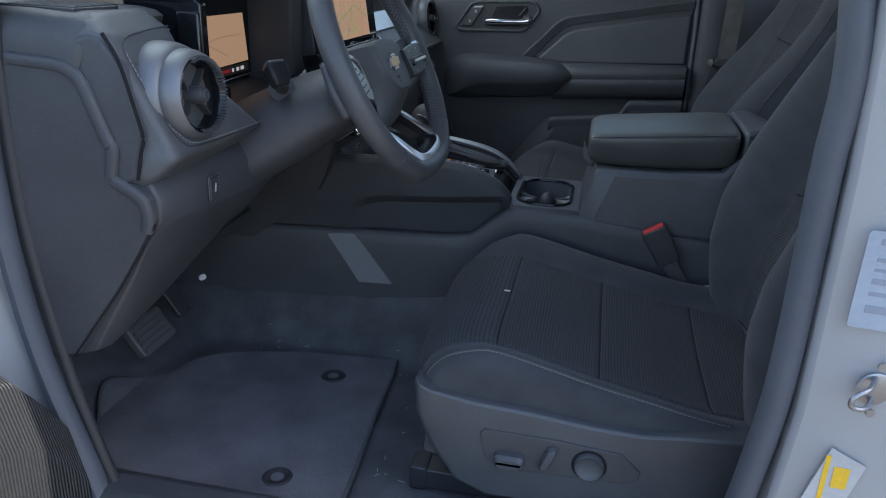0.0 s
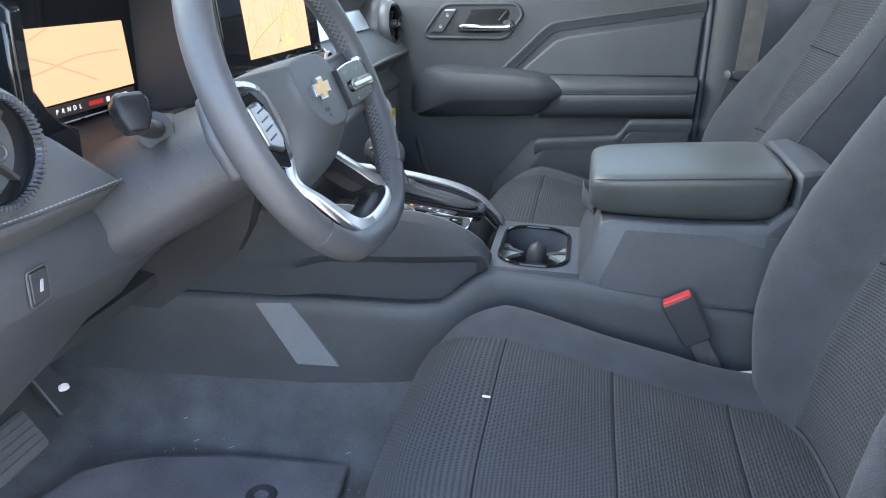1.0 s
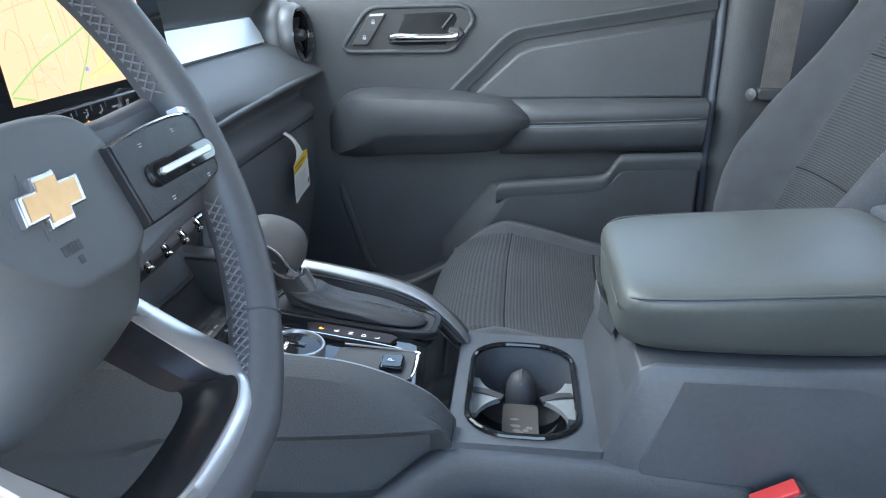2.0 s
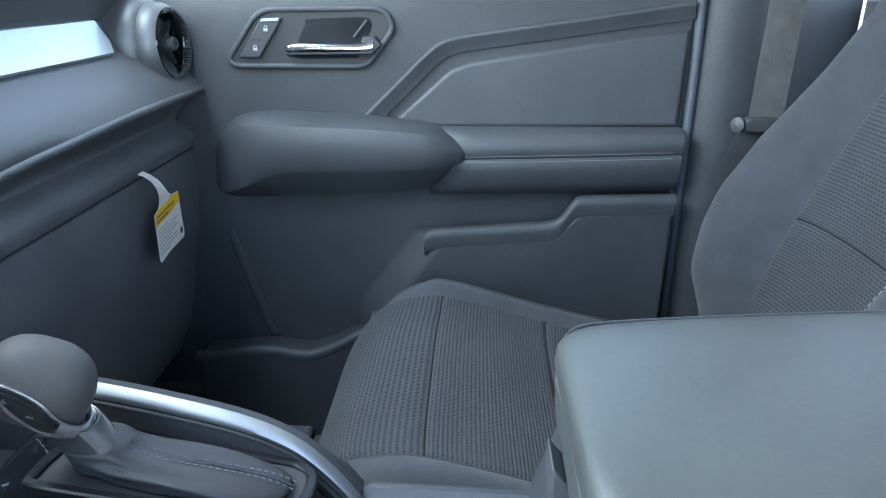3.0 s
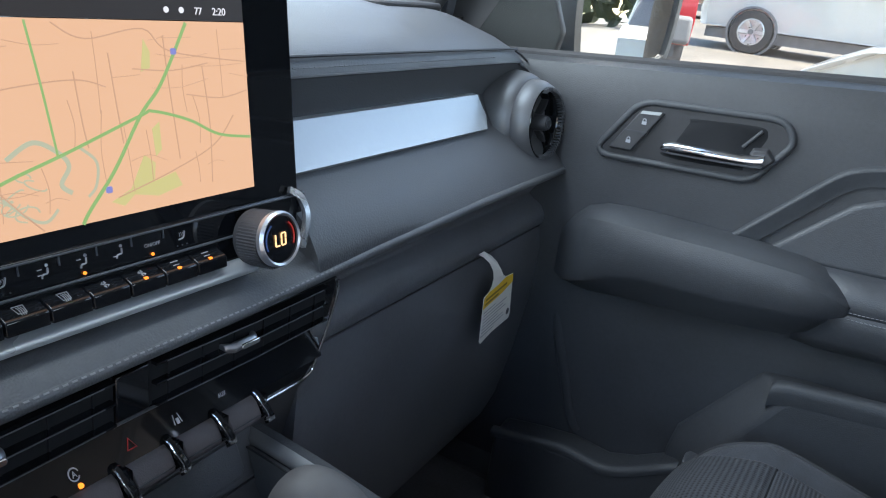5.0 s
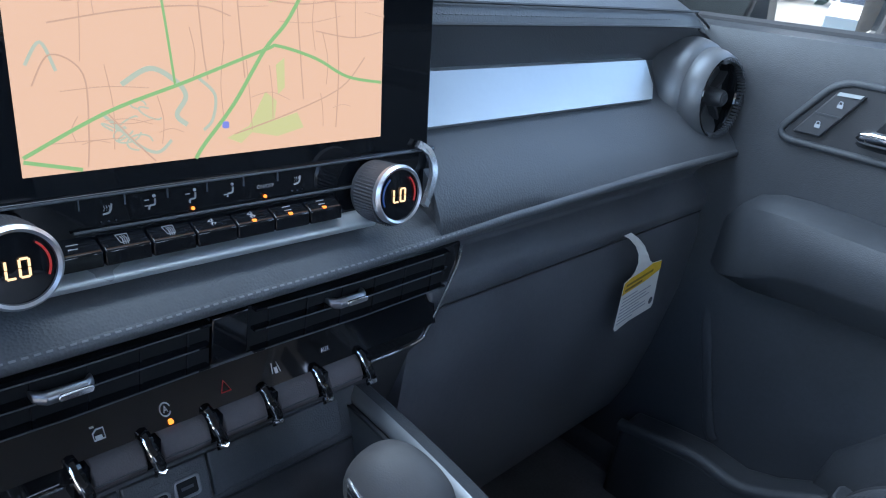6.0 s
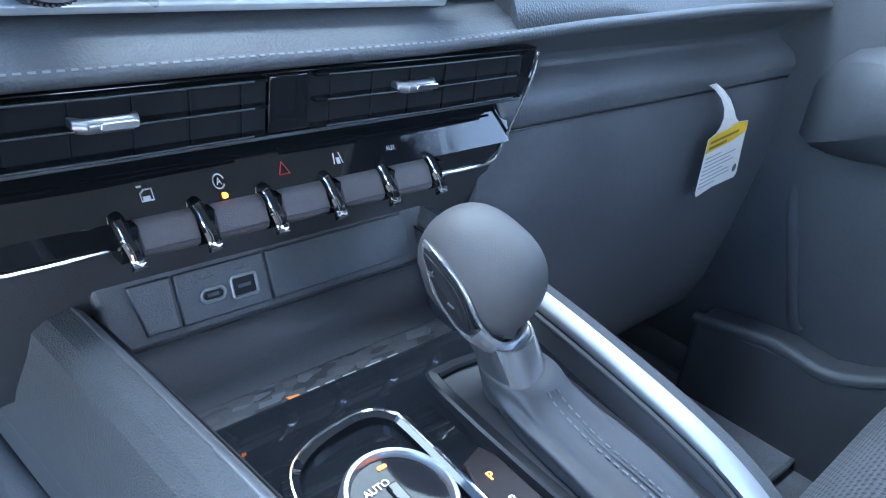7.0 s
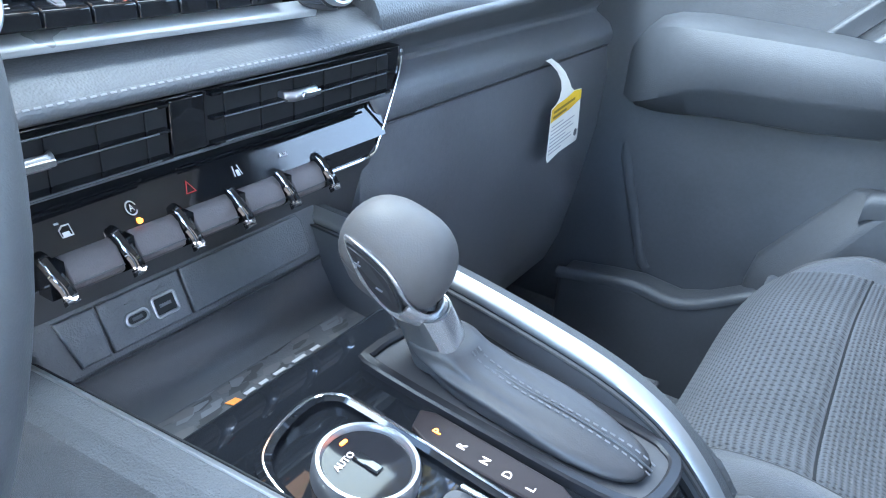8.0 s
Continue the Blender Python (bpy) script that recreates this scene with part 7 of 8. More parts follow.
    # climate strip below the screen
    c = thing("climate_controls", (-0.33, 0.0, 0.56), "gloss black climate strip with piano keys and two knobs", "climate panel")
    part("back", T(prism([(-0.180, -0.055), (0.156, -0.055), (0.170, -0.012), (-0.190, -0.012)], "x", -0.025, 0.010)), GLOSS, c, bevel=0.002)
    part("silver_lip", T(loft([[V(0.004, y, -0.060), V(0.022, y, -0.060), V(0.024, y, -0.056), V(0.014, y, -0.050), V(0.004, y, -0.050)] for y in (-0.175, -0.10, 0.080, 0.100)])), SILVER_PAINT, c, "satin silver lower lip", bevel=0.001)
    part("silver_wing", T(sweep(spline([(0.010, 0.150, -0.008), (0.013, 0.160, -0.016), (0.018, 0.160, -0.032), (0.024, 0.146, -0.052)], 5), [(-0.0028, -0.002), (-0.0028, 0.002), (0.0028, 0.002), (0.0028, -0.002)], (1, 0, 0))), SILVER, c, "satin silver wing")
    part("upper_line", T(tube([(0.0105, -0.15, -0.0135), (0.0105, 0.155, -0.0135)], 0.0008, 6)), PLASTIC_SOFT, c)
    part("mid_line", T(tube([(0.0125, -0.10, -0.0315), (0.0125, 0.095, -0.0315)], 0.0010, 6)), PLASTIC_SOFT, c)
    for k in range(6):
        y = -0.0805 + k * 0.0245
        part("upper_split", T(box(0.0096, 0.0112, y - 0.0152, y - 0.0146, -0.020, -0.014)), PLASTIC_SOFT, c)
        bm = bmesh.new()
        if k in (0, 5):
            # heated seat: cushion, back and three rising waves
            tube(spline([(0.0108, y + 0.0022, -0.0185), (0.0108, y + 0.0010, -0.0228), (0.0108, y - 0.0028, -0.0238)], 4), 0.0006, 5, bm=bm)
            for o in (-0.0022, -0.0008, 0.0006):
                tube([(0.0108, y + o, -0.0190), (0.0108, y + o + 0.0005, -0.0205), (0.0108, y + o, -0.0220)], 0.00028, 4, bm=bm)
        elif k < 4:
            # seated outline with an air arrow
            tube(spline([(0.0108, y + 0.0020, -0.0192), (0.0108, y + 0.0016, -0.0225), (0.0108, y - 0.0012, -0.0230), (0.0108, y - 0.0018, -0.0250)], 4), 0.0006, 5, bm=bm)
            disc((0.0104, y + 0.0016, -0.0176), (1, 0, 0), 0.0010, 0.0006, 10, bm=bm)
            zt = -0.0195 if k != 3 else -0.0235
            tube([(0.0108, y - 0.0042, zt), (0.0108, y - 0.0015, zt)], 0.00035, 4, bm=bm)
            if k == 1:
                tube([(0.0108, y - 0.0042, -0.0228), (0.0108, y - 0.0020, -0.0228)], 0.00035, 4, bm=bm)
        if len(bm.verts):
            part("seat_symbol", T(bm), GREY_MARK, c)
        else:
            bm.free()
        if k in (0, 5):
            for o in (-0.004, 0.0, 0.004):
                part("level_dot", T(disc((0.0102, y + o, -0.0280), (1, 0, 0), 0.0005, 0.0006, 8)), PLASTIC_SOFT, c)
        if k in (2, 4):
            part("key_lamp", T(disc((0.0105, y, -0.0285), (1, 0, 0), 0.0011, 0.0008, 10)), AMBER, c)
    for k in range(7):
        y0 = -0.1152 + k * 0.0265
        poly = [(0.008, -0.0345), (0.0105, -0.0345), (0.0225, -0.0405), (0.0225, -0.049), (0.008, -0.049)]
        bm = bmesh.new()
        prism([(x, z) for x, z in poly], "y", y0 + 0.0006, y0 + 0.0259, bm)
        part("key", T(bm), GLOSS, c, bevel=0.0008)
        bm = bmesh.new()
        yc = y0 + 0.0128
        at = lambda o, d: (0.0125 + d * 1.5, yc + o, -0.0353 - d * 0.75)
        if k in (1, 2):
            # heated screen: frame and waves
            tube([at(-0.0032, 0.0005), at(0.0032, 0.0005), at(0.0024, 0.0042), at(-0.0024, 0.0042)], 0.00035, 4, closed=True, bm=bm)
            for o in (-0.0012, 0.0, 0.0012):
                tube([at(o, 0.0012), at(o + 0.0006, 0.0024), at(o, 0.0052)], 0.0003, 4, bm=bm)
        elif k in (3, 4):
            for q in range(4):
                ang = q * math.pi / 2 + 0.4
                tube([at(0.0002 * math.cos(ang), 0.0026 + 0.0002 * math.sin(ang)), at(0.0022 * math.cos(ang), 0.0026 + 0.0018 * math.sin(ang)), at(0.0014 * math.cos(ang + 0.7), 0.0026 + 0.0014 * math.sin(ang + 0.7))], 0.00045 + 0.0001 * (k == 4), 4, bm=bm)
        else:
            tube([at(-0.0030, 0.0016), at(0.0030, 0.0016)], 0.0004, 4, bm=bm)
            tube([at(-0.0030, 0.0036), at(0.0018, 0.0036)], 0.0004, 4, bm=bm)
        part("key_symbol", T(bm), GREY_MARK, c)
        if k in (4, 5, 6):
            part("key_lamp", T(box(0.0200, 0.0218, y0 + 0.011, y0 + 0.0135, -0.0402, -0.0388)), AMBER, c)
    text("AUTO", 0.0046, m @ pose(0.0160, -0.1190, -0.0366, 90, 0, 90) @ pose(0, 0, 0, -62, 0, 0), GREY_MARK, c, "auto_word")
    text("ON/OFF", 0.0034, m @ pose(0.0112, 0.0175, -0.022, 90, 0, 90), GREY_MARK, c, "on_off_word")
    for y in (-0.137, 0.1015):
        n = V(1, 0, 0.06)
        kc = V(0.018, y, -0.0345)
        knob = part("knob", T(lathe(kc, n, [(0.021, 0.0), (0.0205, 0.022), (0.0200, 0.026), (0.0180, 0.0275), (0.0172, 0.0262)], 48, closed=True)), PLASTIC_DARK, c, "knurled rotary knob")
        part("knob_ring", T(lathe(kc, n, [(0.0206, 0.0225), (0.0209, 0.0262), (0.0192, 0.0285), (0.0176, 0.0275)], 48, closed=True)), SILVER, knob)
        bm = bmesh.new()
        for i in range(56):
            a = 2 * math.pi * i / 56
            p = kc + V(0.0, 0.0207 * math.cos(a), 0.0207 * math.sin(a))
            tube([p + V(0.003, 0, 0), p + V(0.022, 0, 0)], 0.0008, 5, bm=bm)
        part("knurl", T(bm), PLASTIC, knob)
        part("knob_face", T(lathe(kc, n, [(0.0, 0.020), (0.0176, 0.020), (0.0176, 0.0258), (0.0, 0.0262)], 40)), GLOSS, knob)
        for yc, bars in ((-0.0030, "gld"), (0.0030, "abcdef")):
            word = bmesh.new()
            for seg, (a0, b0, a1, b1) in zip("abcdefgl", ((-0.0018, 0.0045, 0.0018, 0.0045), (0.0021, 0.0042, 0.0021, 0.0003), (0.0021, -0.0003, 0.0021, -0.0042), (-0.0018, -0.0045, 0.0018, -0.0045), (-0.0021, -0.0003, -0.0021, -0.0042), (-0.0021, 0.0042, -0.0021, 0.0003), (-0.0021, 0.0042, -0.0021, 0.0003), (-0.0021, -0.0003, -0.0021, -0.0042))):
                if seg in bars:
                    tube([V(kc.x + 0.0268, y + yc + a0, -0.0330 + b0), V(kc.x + 0.0268, y + yc + a1, -0.0330 + b1)], 0.00062, 6, bm=word, up=(1, 0, 0))
            part("temperature_digit", T(word), LIT, knob)
        for a0, a1, mt in ((2.2, 3.6, LIT_BLUE), (-0.4, 0.9, LIT_RED)):
            pts = [kc + V(0.0266, 0.0145 * math.cos(a), 0.0145 * math.sin(a) + 0.0016) for a in np.linspace(a0, a1, 10)]
            part("knob_arc", T(tube(pts, 0.0006, 5, up=(1, 0, 0))), mt, knob)


screen()


def cluster():
    c = thing("instrument_display", (-0.45, -0.40, 0.58), "driver display in a dark hood showing a lit map", "display")
    part("panel", prism([(-0.560, 0.560), (-0.235, 0.560), (-0.235, 0.735), (-0.560, 0.735)], "x", -0.475, -0.458), GLOSS, c)
    lit = part("map_display", prism([(-0.520, 0.584), (-0.245, 0.586), (-0.258, 0.667), (-0.520, 0.670)], "x", -0.4582, -0.4570), CLUSTER_MAP, c, "lit peach-coloured map")
    for pts in ([(-0.52, 0.650), (-0.44, 0.640), (-0.36, 0.615), (-0.32, 0.600)], [(-0.50, 0.615), (-0.42, 0.622), (-0.35, 0.632), (-0.27, 0.632)], [(-0.52, 0.64), (-0.47, 0.645), (-0.40, 0.668)]):
        part("map_street", sweep(spline([(-0.4568, y, z) for y, z in pts], 5), [(-0.001, -0.0001), (-0.001, 0.0001), (0.001, 0.0001), (0.001, -0.0001)], (1, 0, 0)), MAP_MINOR, lit)
    part("status_bar", box(-0.4582, -0.4565, -0.51, -0.248, 0.5685, 0.5825), SCREEN_DARK, c)
    for k, ch in enumerate("PRNDL"):
        text(ch, 0.0078, pose(-0.4563, -0.404 + k * 0.0105, 0.5755, 90, 0, 90), LIT_WHITE, c, "gear_letter")
    for k in range(3):
        y = -0.310 + k * 0.016
        part("status_mark", prism(rrect(y, y + 0.006 + 0.003 * k, 0.5725, 0.5785, 0.0012), "x", -0.4566, -0.4558), LIT_WHITE, c)
    part("red_gauge", box(-0.4565, -0.4555, -0.345, -0.318, 0.573, 0.5785), LIT_RED, c)
    # hood round the display
    part("hood_left", loft([[V(x, -0.565, z0), V(x, -0.548, z0), V(x, -0.548, z1), V(x, -0.565, z1)] for x, z0, z1 in ((-0.48, 0.56, 0.74), (-0.41, 0.56, 0.735), (-0.365, 0.565, 0.70))]), GLOSS, c, "gloss black side bezel", bevel=0.003)
    part("hood_corner", prism([(-0.570, 0.690), (-0.549, 0.690), (-0.552, 0.650), (-0.549, 0.633), (-0.530, 0.605), (-0.515, 0.592), (-0.490, 0.580), (-0.490, 0.545), (-0.570, 0.545)], "x", -0.400, -0.367), GLOSS, c, "gloss black lower corner of the bezel", bevel=0.003)
    part("lower_bezel_line", tube([(-0.440, -0.44, 0.5665), (-0.440, -0.236, 0.5675)], 0.0010, 6), VENT_SILVER, c, "thin silver line under the display")
    part("hood_right", loft([[V(x, -0.235, z0), V(x, -0.185, z0), V(x, -0.185, z1), V(x, -0.235, z1)] for x, z0, z1 in ((-0.48, 0.54, 0.745), (-0.40, 0.55, 0.735), (-0.375, 0.56, 0.70))]), PLASTIC_DARK, c, bevel=0.006)
    part("hood_top", loft([[V(-0.52, y, 0.735), V(-0.37, y, 0.742), V(-0.36, y, 0.752), V(-0.52, y, 0.755)] for y in (-0.57, -0.185)]), PLASTIC, c, bevel=0.004)
    part("hood_floor", loft([[V(-0.49, y, 0.560), V(-0.33, y, 0.538), V(-0.33, y, 0.520), V(-0.49, y, 0.520)] for y in (-0.55, -0.185)]), PLASTIC_DARK, c, bevel=0.004)


cluster()


def steering():
    w = thing("steering_wheel", (-0.155, -0.373, 0.616), "black leather steering wheel with satin silver lower spoke", "steering wheel")
    th, ps = radians(26.0), radians(-1.5)
    n = V(math.cos(th) * math.cos(ps), math.cos(th) * math.sin(ps), math.sin(th))
    xr = V(-math.sin(ps), math.cos(ps), 0)
    up = n.cross(xr)
    m = Matrix(((xr.x, up.x, n.x, -0.161), (xr.y, up.y, n.y, -0.389), (xr.z, up.z, n.z, 0.616), (0, 0, 0, 1)))
    # local frame: x to the right, y up in the wheel's plane, z towards the driver

    def T(bm):
        bmesh.ops.transform(bm, matrix=m, verts=bm.verts)
        return bm
    R = 0.178
    pts = []
    for i in range(96):
        a = 2 * math.pi * i / 96
        x, y = R * math.cos(a), R * math.sin(a)
        if y < -0.164:
            y = -0.164 - (-y - 0.164) * 0.5
        pts.append(V(x, y, 0))
    part("rim", T(sweep(pts, circle(0.0152, 20, 0.0175), (0, 0, 1), True)), RIM_LEATHER, w, "black leather rim")
    for a in (-135, -44, 50, 130):
        t = radians(a)
        p = V(R * math.cos(t), R * math.sin(t), 0)
        r = V(math.cos(t), math.sin(t), 0)
        part("rim_seam", T(tube([p + r * math.cos(b) * 0.0153 + V(0, 0, 1) * math.sin(b) * 0.0176 for b in np.linspace(0, 2 * math.pi, 25)[:-1]], 0.0008, 5, closed=True, up=r.cross(V(0, 0, 1)))), PLASTIC_DARK, w)
    for a0, a1 in ((-62, -17), (9, 60), (120, 171), (197, 242)):
        bm = bmesh.new()
        k_n = 21
        for k in range(k_n):
            t = radians(a0 + (a1 - a0) * k / k_n)
            t2 = radians(a0 + (a1 - a0) * (k + 1.35) / k_n)
            ri = R - 0.0156
            for z0, z1 in ((-0.0055, 0.0055), (0.0055, -0.0055)):
                tube([V(ri * math.cos(t), ri * math.sin(t), z0), V((ri - 0.0006) * math.cos((t + t2) / 2), (ri - 0.0006) * math.sin((t + t2) / 2), 0), V(ri * math.cos(t2), ri * math.sin(t2), z1)], 0.0007, 5, bm=bm)
        part("rim_stitching", T(bm), mat("lacing_thread", (0.13, 0.13, 0.14), 0.7), w, "cross-laced grey thread")

    # airbag pad: raised face plate above, flanks that fall back below and beside it
    face = [(-0.038, 0.024), (-0.026, 0.031), (0.0, 0.0345), (0.040, 0.0345), (0.066, 0.029), (0.080, 0.014), (0.083, -0.018), (0.072, -0.038), (0.050, -0.048), (0.022, -0.048), (-0.004, -0.043), (-0.034, -0.014)]
    base = [(-0.094, 0.030), (-0.076, 0.037), (-0.030, 0.040), (0.044, 0.040), (0.072, 0.034), (0.089, 0.016), (0.092, -0.026), (0.096, -0.056), (0.088, -0.080), (0.020, -0.093), (-0.044, -0.090), (-0.047, -0.036)]
    face = [(p.x, p.y) for p in spline([(x, y, 0) for x, y in face], 4, closed=True)]
    base = [(p.x, p.y) for p in spline([(x, y, 0) for x, y in base], 4, closed=True)]
    low = lambda y: -0.030 - 0.012 * min(max((-0.02 - y) / 0.04, 0.0), 1.0)
    rows = [[V(x * 0.92, y * 0.92, -0.065) for x, y in base], [V(x, y, low(y) - 0.004) for x, y in base], [V(x * 0.992, y * 0.988, low(y) + 0.002) for x, y in base], [V(x * 0.972, y * 0.965, low(y) + 0.0065) for x, y in base]]
    for q, o in ((0.30, 0.0012), (0.62, 0.0020), (0.86, 0.0012)):
        rows.append([V((1 - q) * bx * 0.972 + q * fx, (1 - q) * by * 0.965 + q * fy, (1 - q) * (low(by) + 0.0065) + q * 0.0016 + o) for (bx, by), (fx, fy) in zip(base, face)])
    rows += [[V(x * k, y * k - 0.001 * (1 - k) * 20, z) for x, y in face] for k, z in ((1.0, 0.0030), (0.965, 0.0050), (0.92, 0.0060), (0.84, 0.0062))]
    part("airbag_pad", T(loft(rows)), HUB, w, "moulded airbag pad", angle=75)
    cross = [(-0.024, -0.0070), (-0.0205, 0.0066), (-0.0085, 0.0066), (-0.0068, 0.0125), (0.0105, 0.0125), (0.0088, 0.0066), (0.024, 0.0066), (0.0205, -0.0070), (0.0085, -0.0070), (0.0068, -0.0125), (-0.0105, -0.0125), (-0.0088, -0.0070)]
    part("emblem_recess", T(prism([(x * 1.22 + 0.013, y * 1.28 - 0.004) for x, y in cross], "z", 0.0050, 0.0066)), HUB, w)
    em = part("emblem_frame", T(prism([(x + 0.013, y - 0.004) for x, y in cross], "z", 0.0055, 0.0105)), BEZEL, w, "chrome cross-shaped emblem", bevel=0.0008)
    part("emblem_fill", T(prism([(x * 0.84 + 0.013, y * 0.78 - 0.004) for x, y in cross], "z", 0.0095, 0.0110)), mat("bronze_fill", (0.50, 0.30, 0.13), 0.30, metal=0.6), em, "bronze infill")
    bm = bmesh.new()
    for k in range(3):
        box(0.004 + k * 0.005, 0.0075 + k * 0.005, -0.030, -0.025, 0.0050, 0.0068, bm)
    box(0.011, 0.0145, -0.036, -0.032, 0.0050, 0.0067, bm)
    part("airbag_mark", T(bm), PLASTIC_DARK, w)

    # right spoke: dark pod with a long rocker; left spoke: upright button plate with a silver surround
    poly = [(0.066, 0.026), (0.110, 0.026), (0.172, 0.030), (0.184, -0.008), (0.178, -0.050), (0.150, -0.050), (0.112, -0.052), (0.066, -0.058)]
    part("spoke", T(prism(poly, "z", -0.030, -0.006)), RIM_LEATHER, w, bevel=0.007, seg=3)
    part("spoke", T(prism([(-x, y) for x, y in poly][::-1], "z", -0.030, -0.014)), PLASTIC_SOFT, w, bevel=0.007, seg=3)
    def TP(bm):
        bmesh.ops.transform(bm, matrix=Matrix.Translation((0.066, 0, 0.018)) @ Matrix.Diagonal((1.10, 1.06, 1.0, 1.0)) @ Matrix.Translation((-0.066, 0, 0)), verts=bm.verts)
        return T(bm)
    podp = [(0.066, 0.0085), (0.100, 0.0120), (0.130, 0.0128), (0.150, 0.0110), (0.163, 0.0040), (0.1685, -0.008), (0.1655, -0.021), (0.154, -0.031), (0.130, -0.0355), (0.098, -0.0365), (0.066, -0.0365)]
    pod = part("button_pod", TP(prism(podp, "z", -0.020, -0.006, shrink=0.002)), POD_BLACK, w, bevel=0.0015)
    part("pod_bar", TP(prism(rrect(0.084, 0.158, -0.0215, -0.0080, 0.0064), "z", -0.0075, -0.0030, shrink=0.001)), GLOSS, pod, bevel=0.001)
    part("pod_bar_edge", TP(prism(rrect(0.092, 0.150, -0.0168, -0.0126, 0.0020), "z", -0.0035, -0.0010)), SILVER, pod, bevel=0.0006)
    part("pod_line", TP(tube(spline([V(x, y, -0.0062) for x, y in ((0.070, 0.0072), (0.100, 0.0104), (0.130, 0.0110), (0.147, 0.0094))], 5), 0.0007, 6)), CHROME, pod)
    part("pod_trim", TP(sweep(spline([V(x, y, -0.0085) for x, y in ((0.146, 0.0125), (0.158, 0.0090), (0.1670, 0.0005), (0.1705, -0.011), (0.1670, -0.0235), (0.157, -0.0325))], 6), [(-0.0022, -0.006), (-0.0018, 0.002), (0.0018, 0.002), (0.0022, -0.006)], (0, 0, 1))), SILVER, pod, "satin silver end trim")
    for x, y in ((0.092, 0.0022), (0.128, 0.0030), (0.096, -0.0295), (0.140, -0.0285)):
        bm = box(x - 0.0016, x + 0.0016, y + 0.0004, y + 0.0010, -0.0064, -0.0056)
        box(x - 0.0016, x + 0.0010, y - 0.0010, y - 0.0004, -0.0064, -0.0056, bm)
        part("pod_mark", TP(bm), mat("grey_mark", (0.26, 0.26, 0.27), 0.5), pod)
    block = part("button_plate", T(prism([(-0.152, 0.016), (-0.108, 0.020), (-0.094, 0.004), (-0.088, -0.036), (-0.098, -0.062), (-0.140, -0.050)], "z", -0.016, -0.007)), GLOSS, w, bevel=0.002)
    part("button_face", T(prism([(-0.136, 0.006), (-0.112, 0.009), (-0.100, -0.006), (-0.096, -0.034), (-0.104, -0.046), (-0.130, -0.036)], "z", -0.008, -0.002, shrink=0.002)), VENT_SILVER, block, bevel=0.002)
    for k in range(4):
        y = -0.002 - k * 0.009
        part("button_slot", T(prism([(-0.124, y), (-0.108, y + 0.003), (-0.108, y + 0.0014), (-0.124, y - 0.0016)], "z", -0.0025, -0.0014)), PLASTIC_DARK, block)
    part("button_lamp", T(box(-0.146, -0.1425, -0.008, -0.005, -0.0072, -0.0060)), AMBER, block)
    # one silver band: over the left buttons, down the pad's flank, along the rim's foot and up to the right of the pad
    mids = [(-0.150, 0.030, -0.012), (-0.112, 0.028, -0.010), (-0.082, 0.020, -0.012), (-0.064, 0.004, -0.015), (-0.054, -0.026, -0.019), (-0.054, -0.056, -0.025), (-0.063, -0.080, -0.026), (-0.064, -0.105, -0.010), (-0.056, -0.134, 0.003), (-0.040, -0.152, 0.009), (-0.010, -0.1585, 0.011), (0.040, -0.1575, 0.011), (0.072, -0.153, 0.008), (0.088, -0.140, 0.002), (0.088, -0.118, -0.013), (0.090, -0.096, -0.030), (0.092, -0.074, -0.046)]
    half = table([(0.0, 0.0030), (0.36, 0.0032), (0.46, 0.0062), (0.60, 0.0092), (0.74, 0.0125), (0.90, 0.0130), (1.0, 0.0110)])
    line = spline(mids, 5)
    rows, inner = [], []
    for i, p in enumerate(line):
        a, b = line[max(i - 1, 0)], line[min(i + 1, len(line) - 1)]
        t = (b - a).normalized()
        sd = t.cross(V(0, 0, 1)).normalized()
        h = half(i / (len(line) - 1))
        rows.append([p - sd * h + V(0, 0, -0.009), p - sd * h + V(0, 0, -0.0015), p - sd * h * 0.82, p + sd * h * 0.82, p + sd * h + V(0, 0, -0.0015), p + sd * h + V(0, 0, -0.009)])
        inner.append(p - sd * h)
    part("lower_spoke", T(loft(rows)), SILVER, w, "satin silver band and lower spoke", angle=40)
    rows = []
    for b in inner[30:]:
        q = V(0.010 + (b.x - 0.010) * 0.86, -0.095 + (b.y + 0.095) * 0.86, b.z)
        rows.append([b + V(0, 0, -0.003), q + V(0, 0, -0.016), q + V(0, 0, -0.034), b + V(0, 0, -0.026)])
    part("spoke_liner", T(loft(rows)), POD_BLACK, w, "black inner liner of the spoke", angle=40)

    # column, cowl and stalks
    col = thing("steering_column", (-0.28, -0.373, 0.52), "black plastic steering column cowl with control stalk", "steering column")
    rows = [[m @ V(x * kx, y * ky - dy, z) for x, y in [(0.070 * math.copysign(abs(math.cos(a)) ** 0.8, math.cos(a)), 0.070 * math.copysign(abs(math.sin(a)) ** 0.8, math.sin(a)) * (1.0 if math.sin(a) > 0 else 0.50)) for a in np.linspace(0, 2 * math.pi, 37)[:-1]]] for z, kx, ky, dy in ((-0.058, 0.90, 0.66, 0.034), (-0.062, 1.14, 0.86, 0.036), (-0.085, 1.32, 0.96, 0.038), (-0.12, 1.50, 1.06, 0.040), (-0.18, 1.78, 1.18, 0.044), (-0.30, 2.05, 1.30, 0.050))]
    part("cowl", loft(rows), PLASTIC, col, angle=60)
    rows = [[m @ V(x * k, y * k - 0.022, z) for x, y in circle(0.082, 40, 0.062)] for z, k in ((-0.030, 0.80), (-0.036, 1.0), (-0.050, 1.04), (-0.057, 0.9))]
    part("collar", loft(rows), PLASTIC_SOFT, col, angle=60)
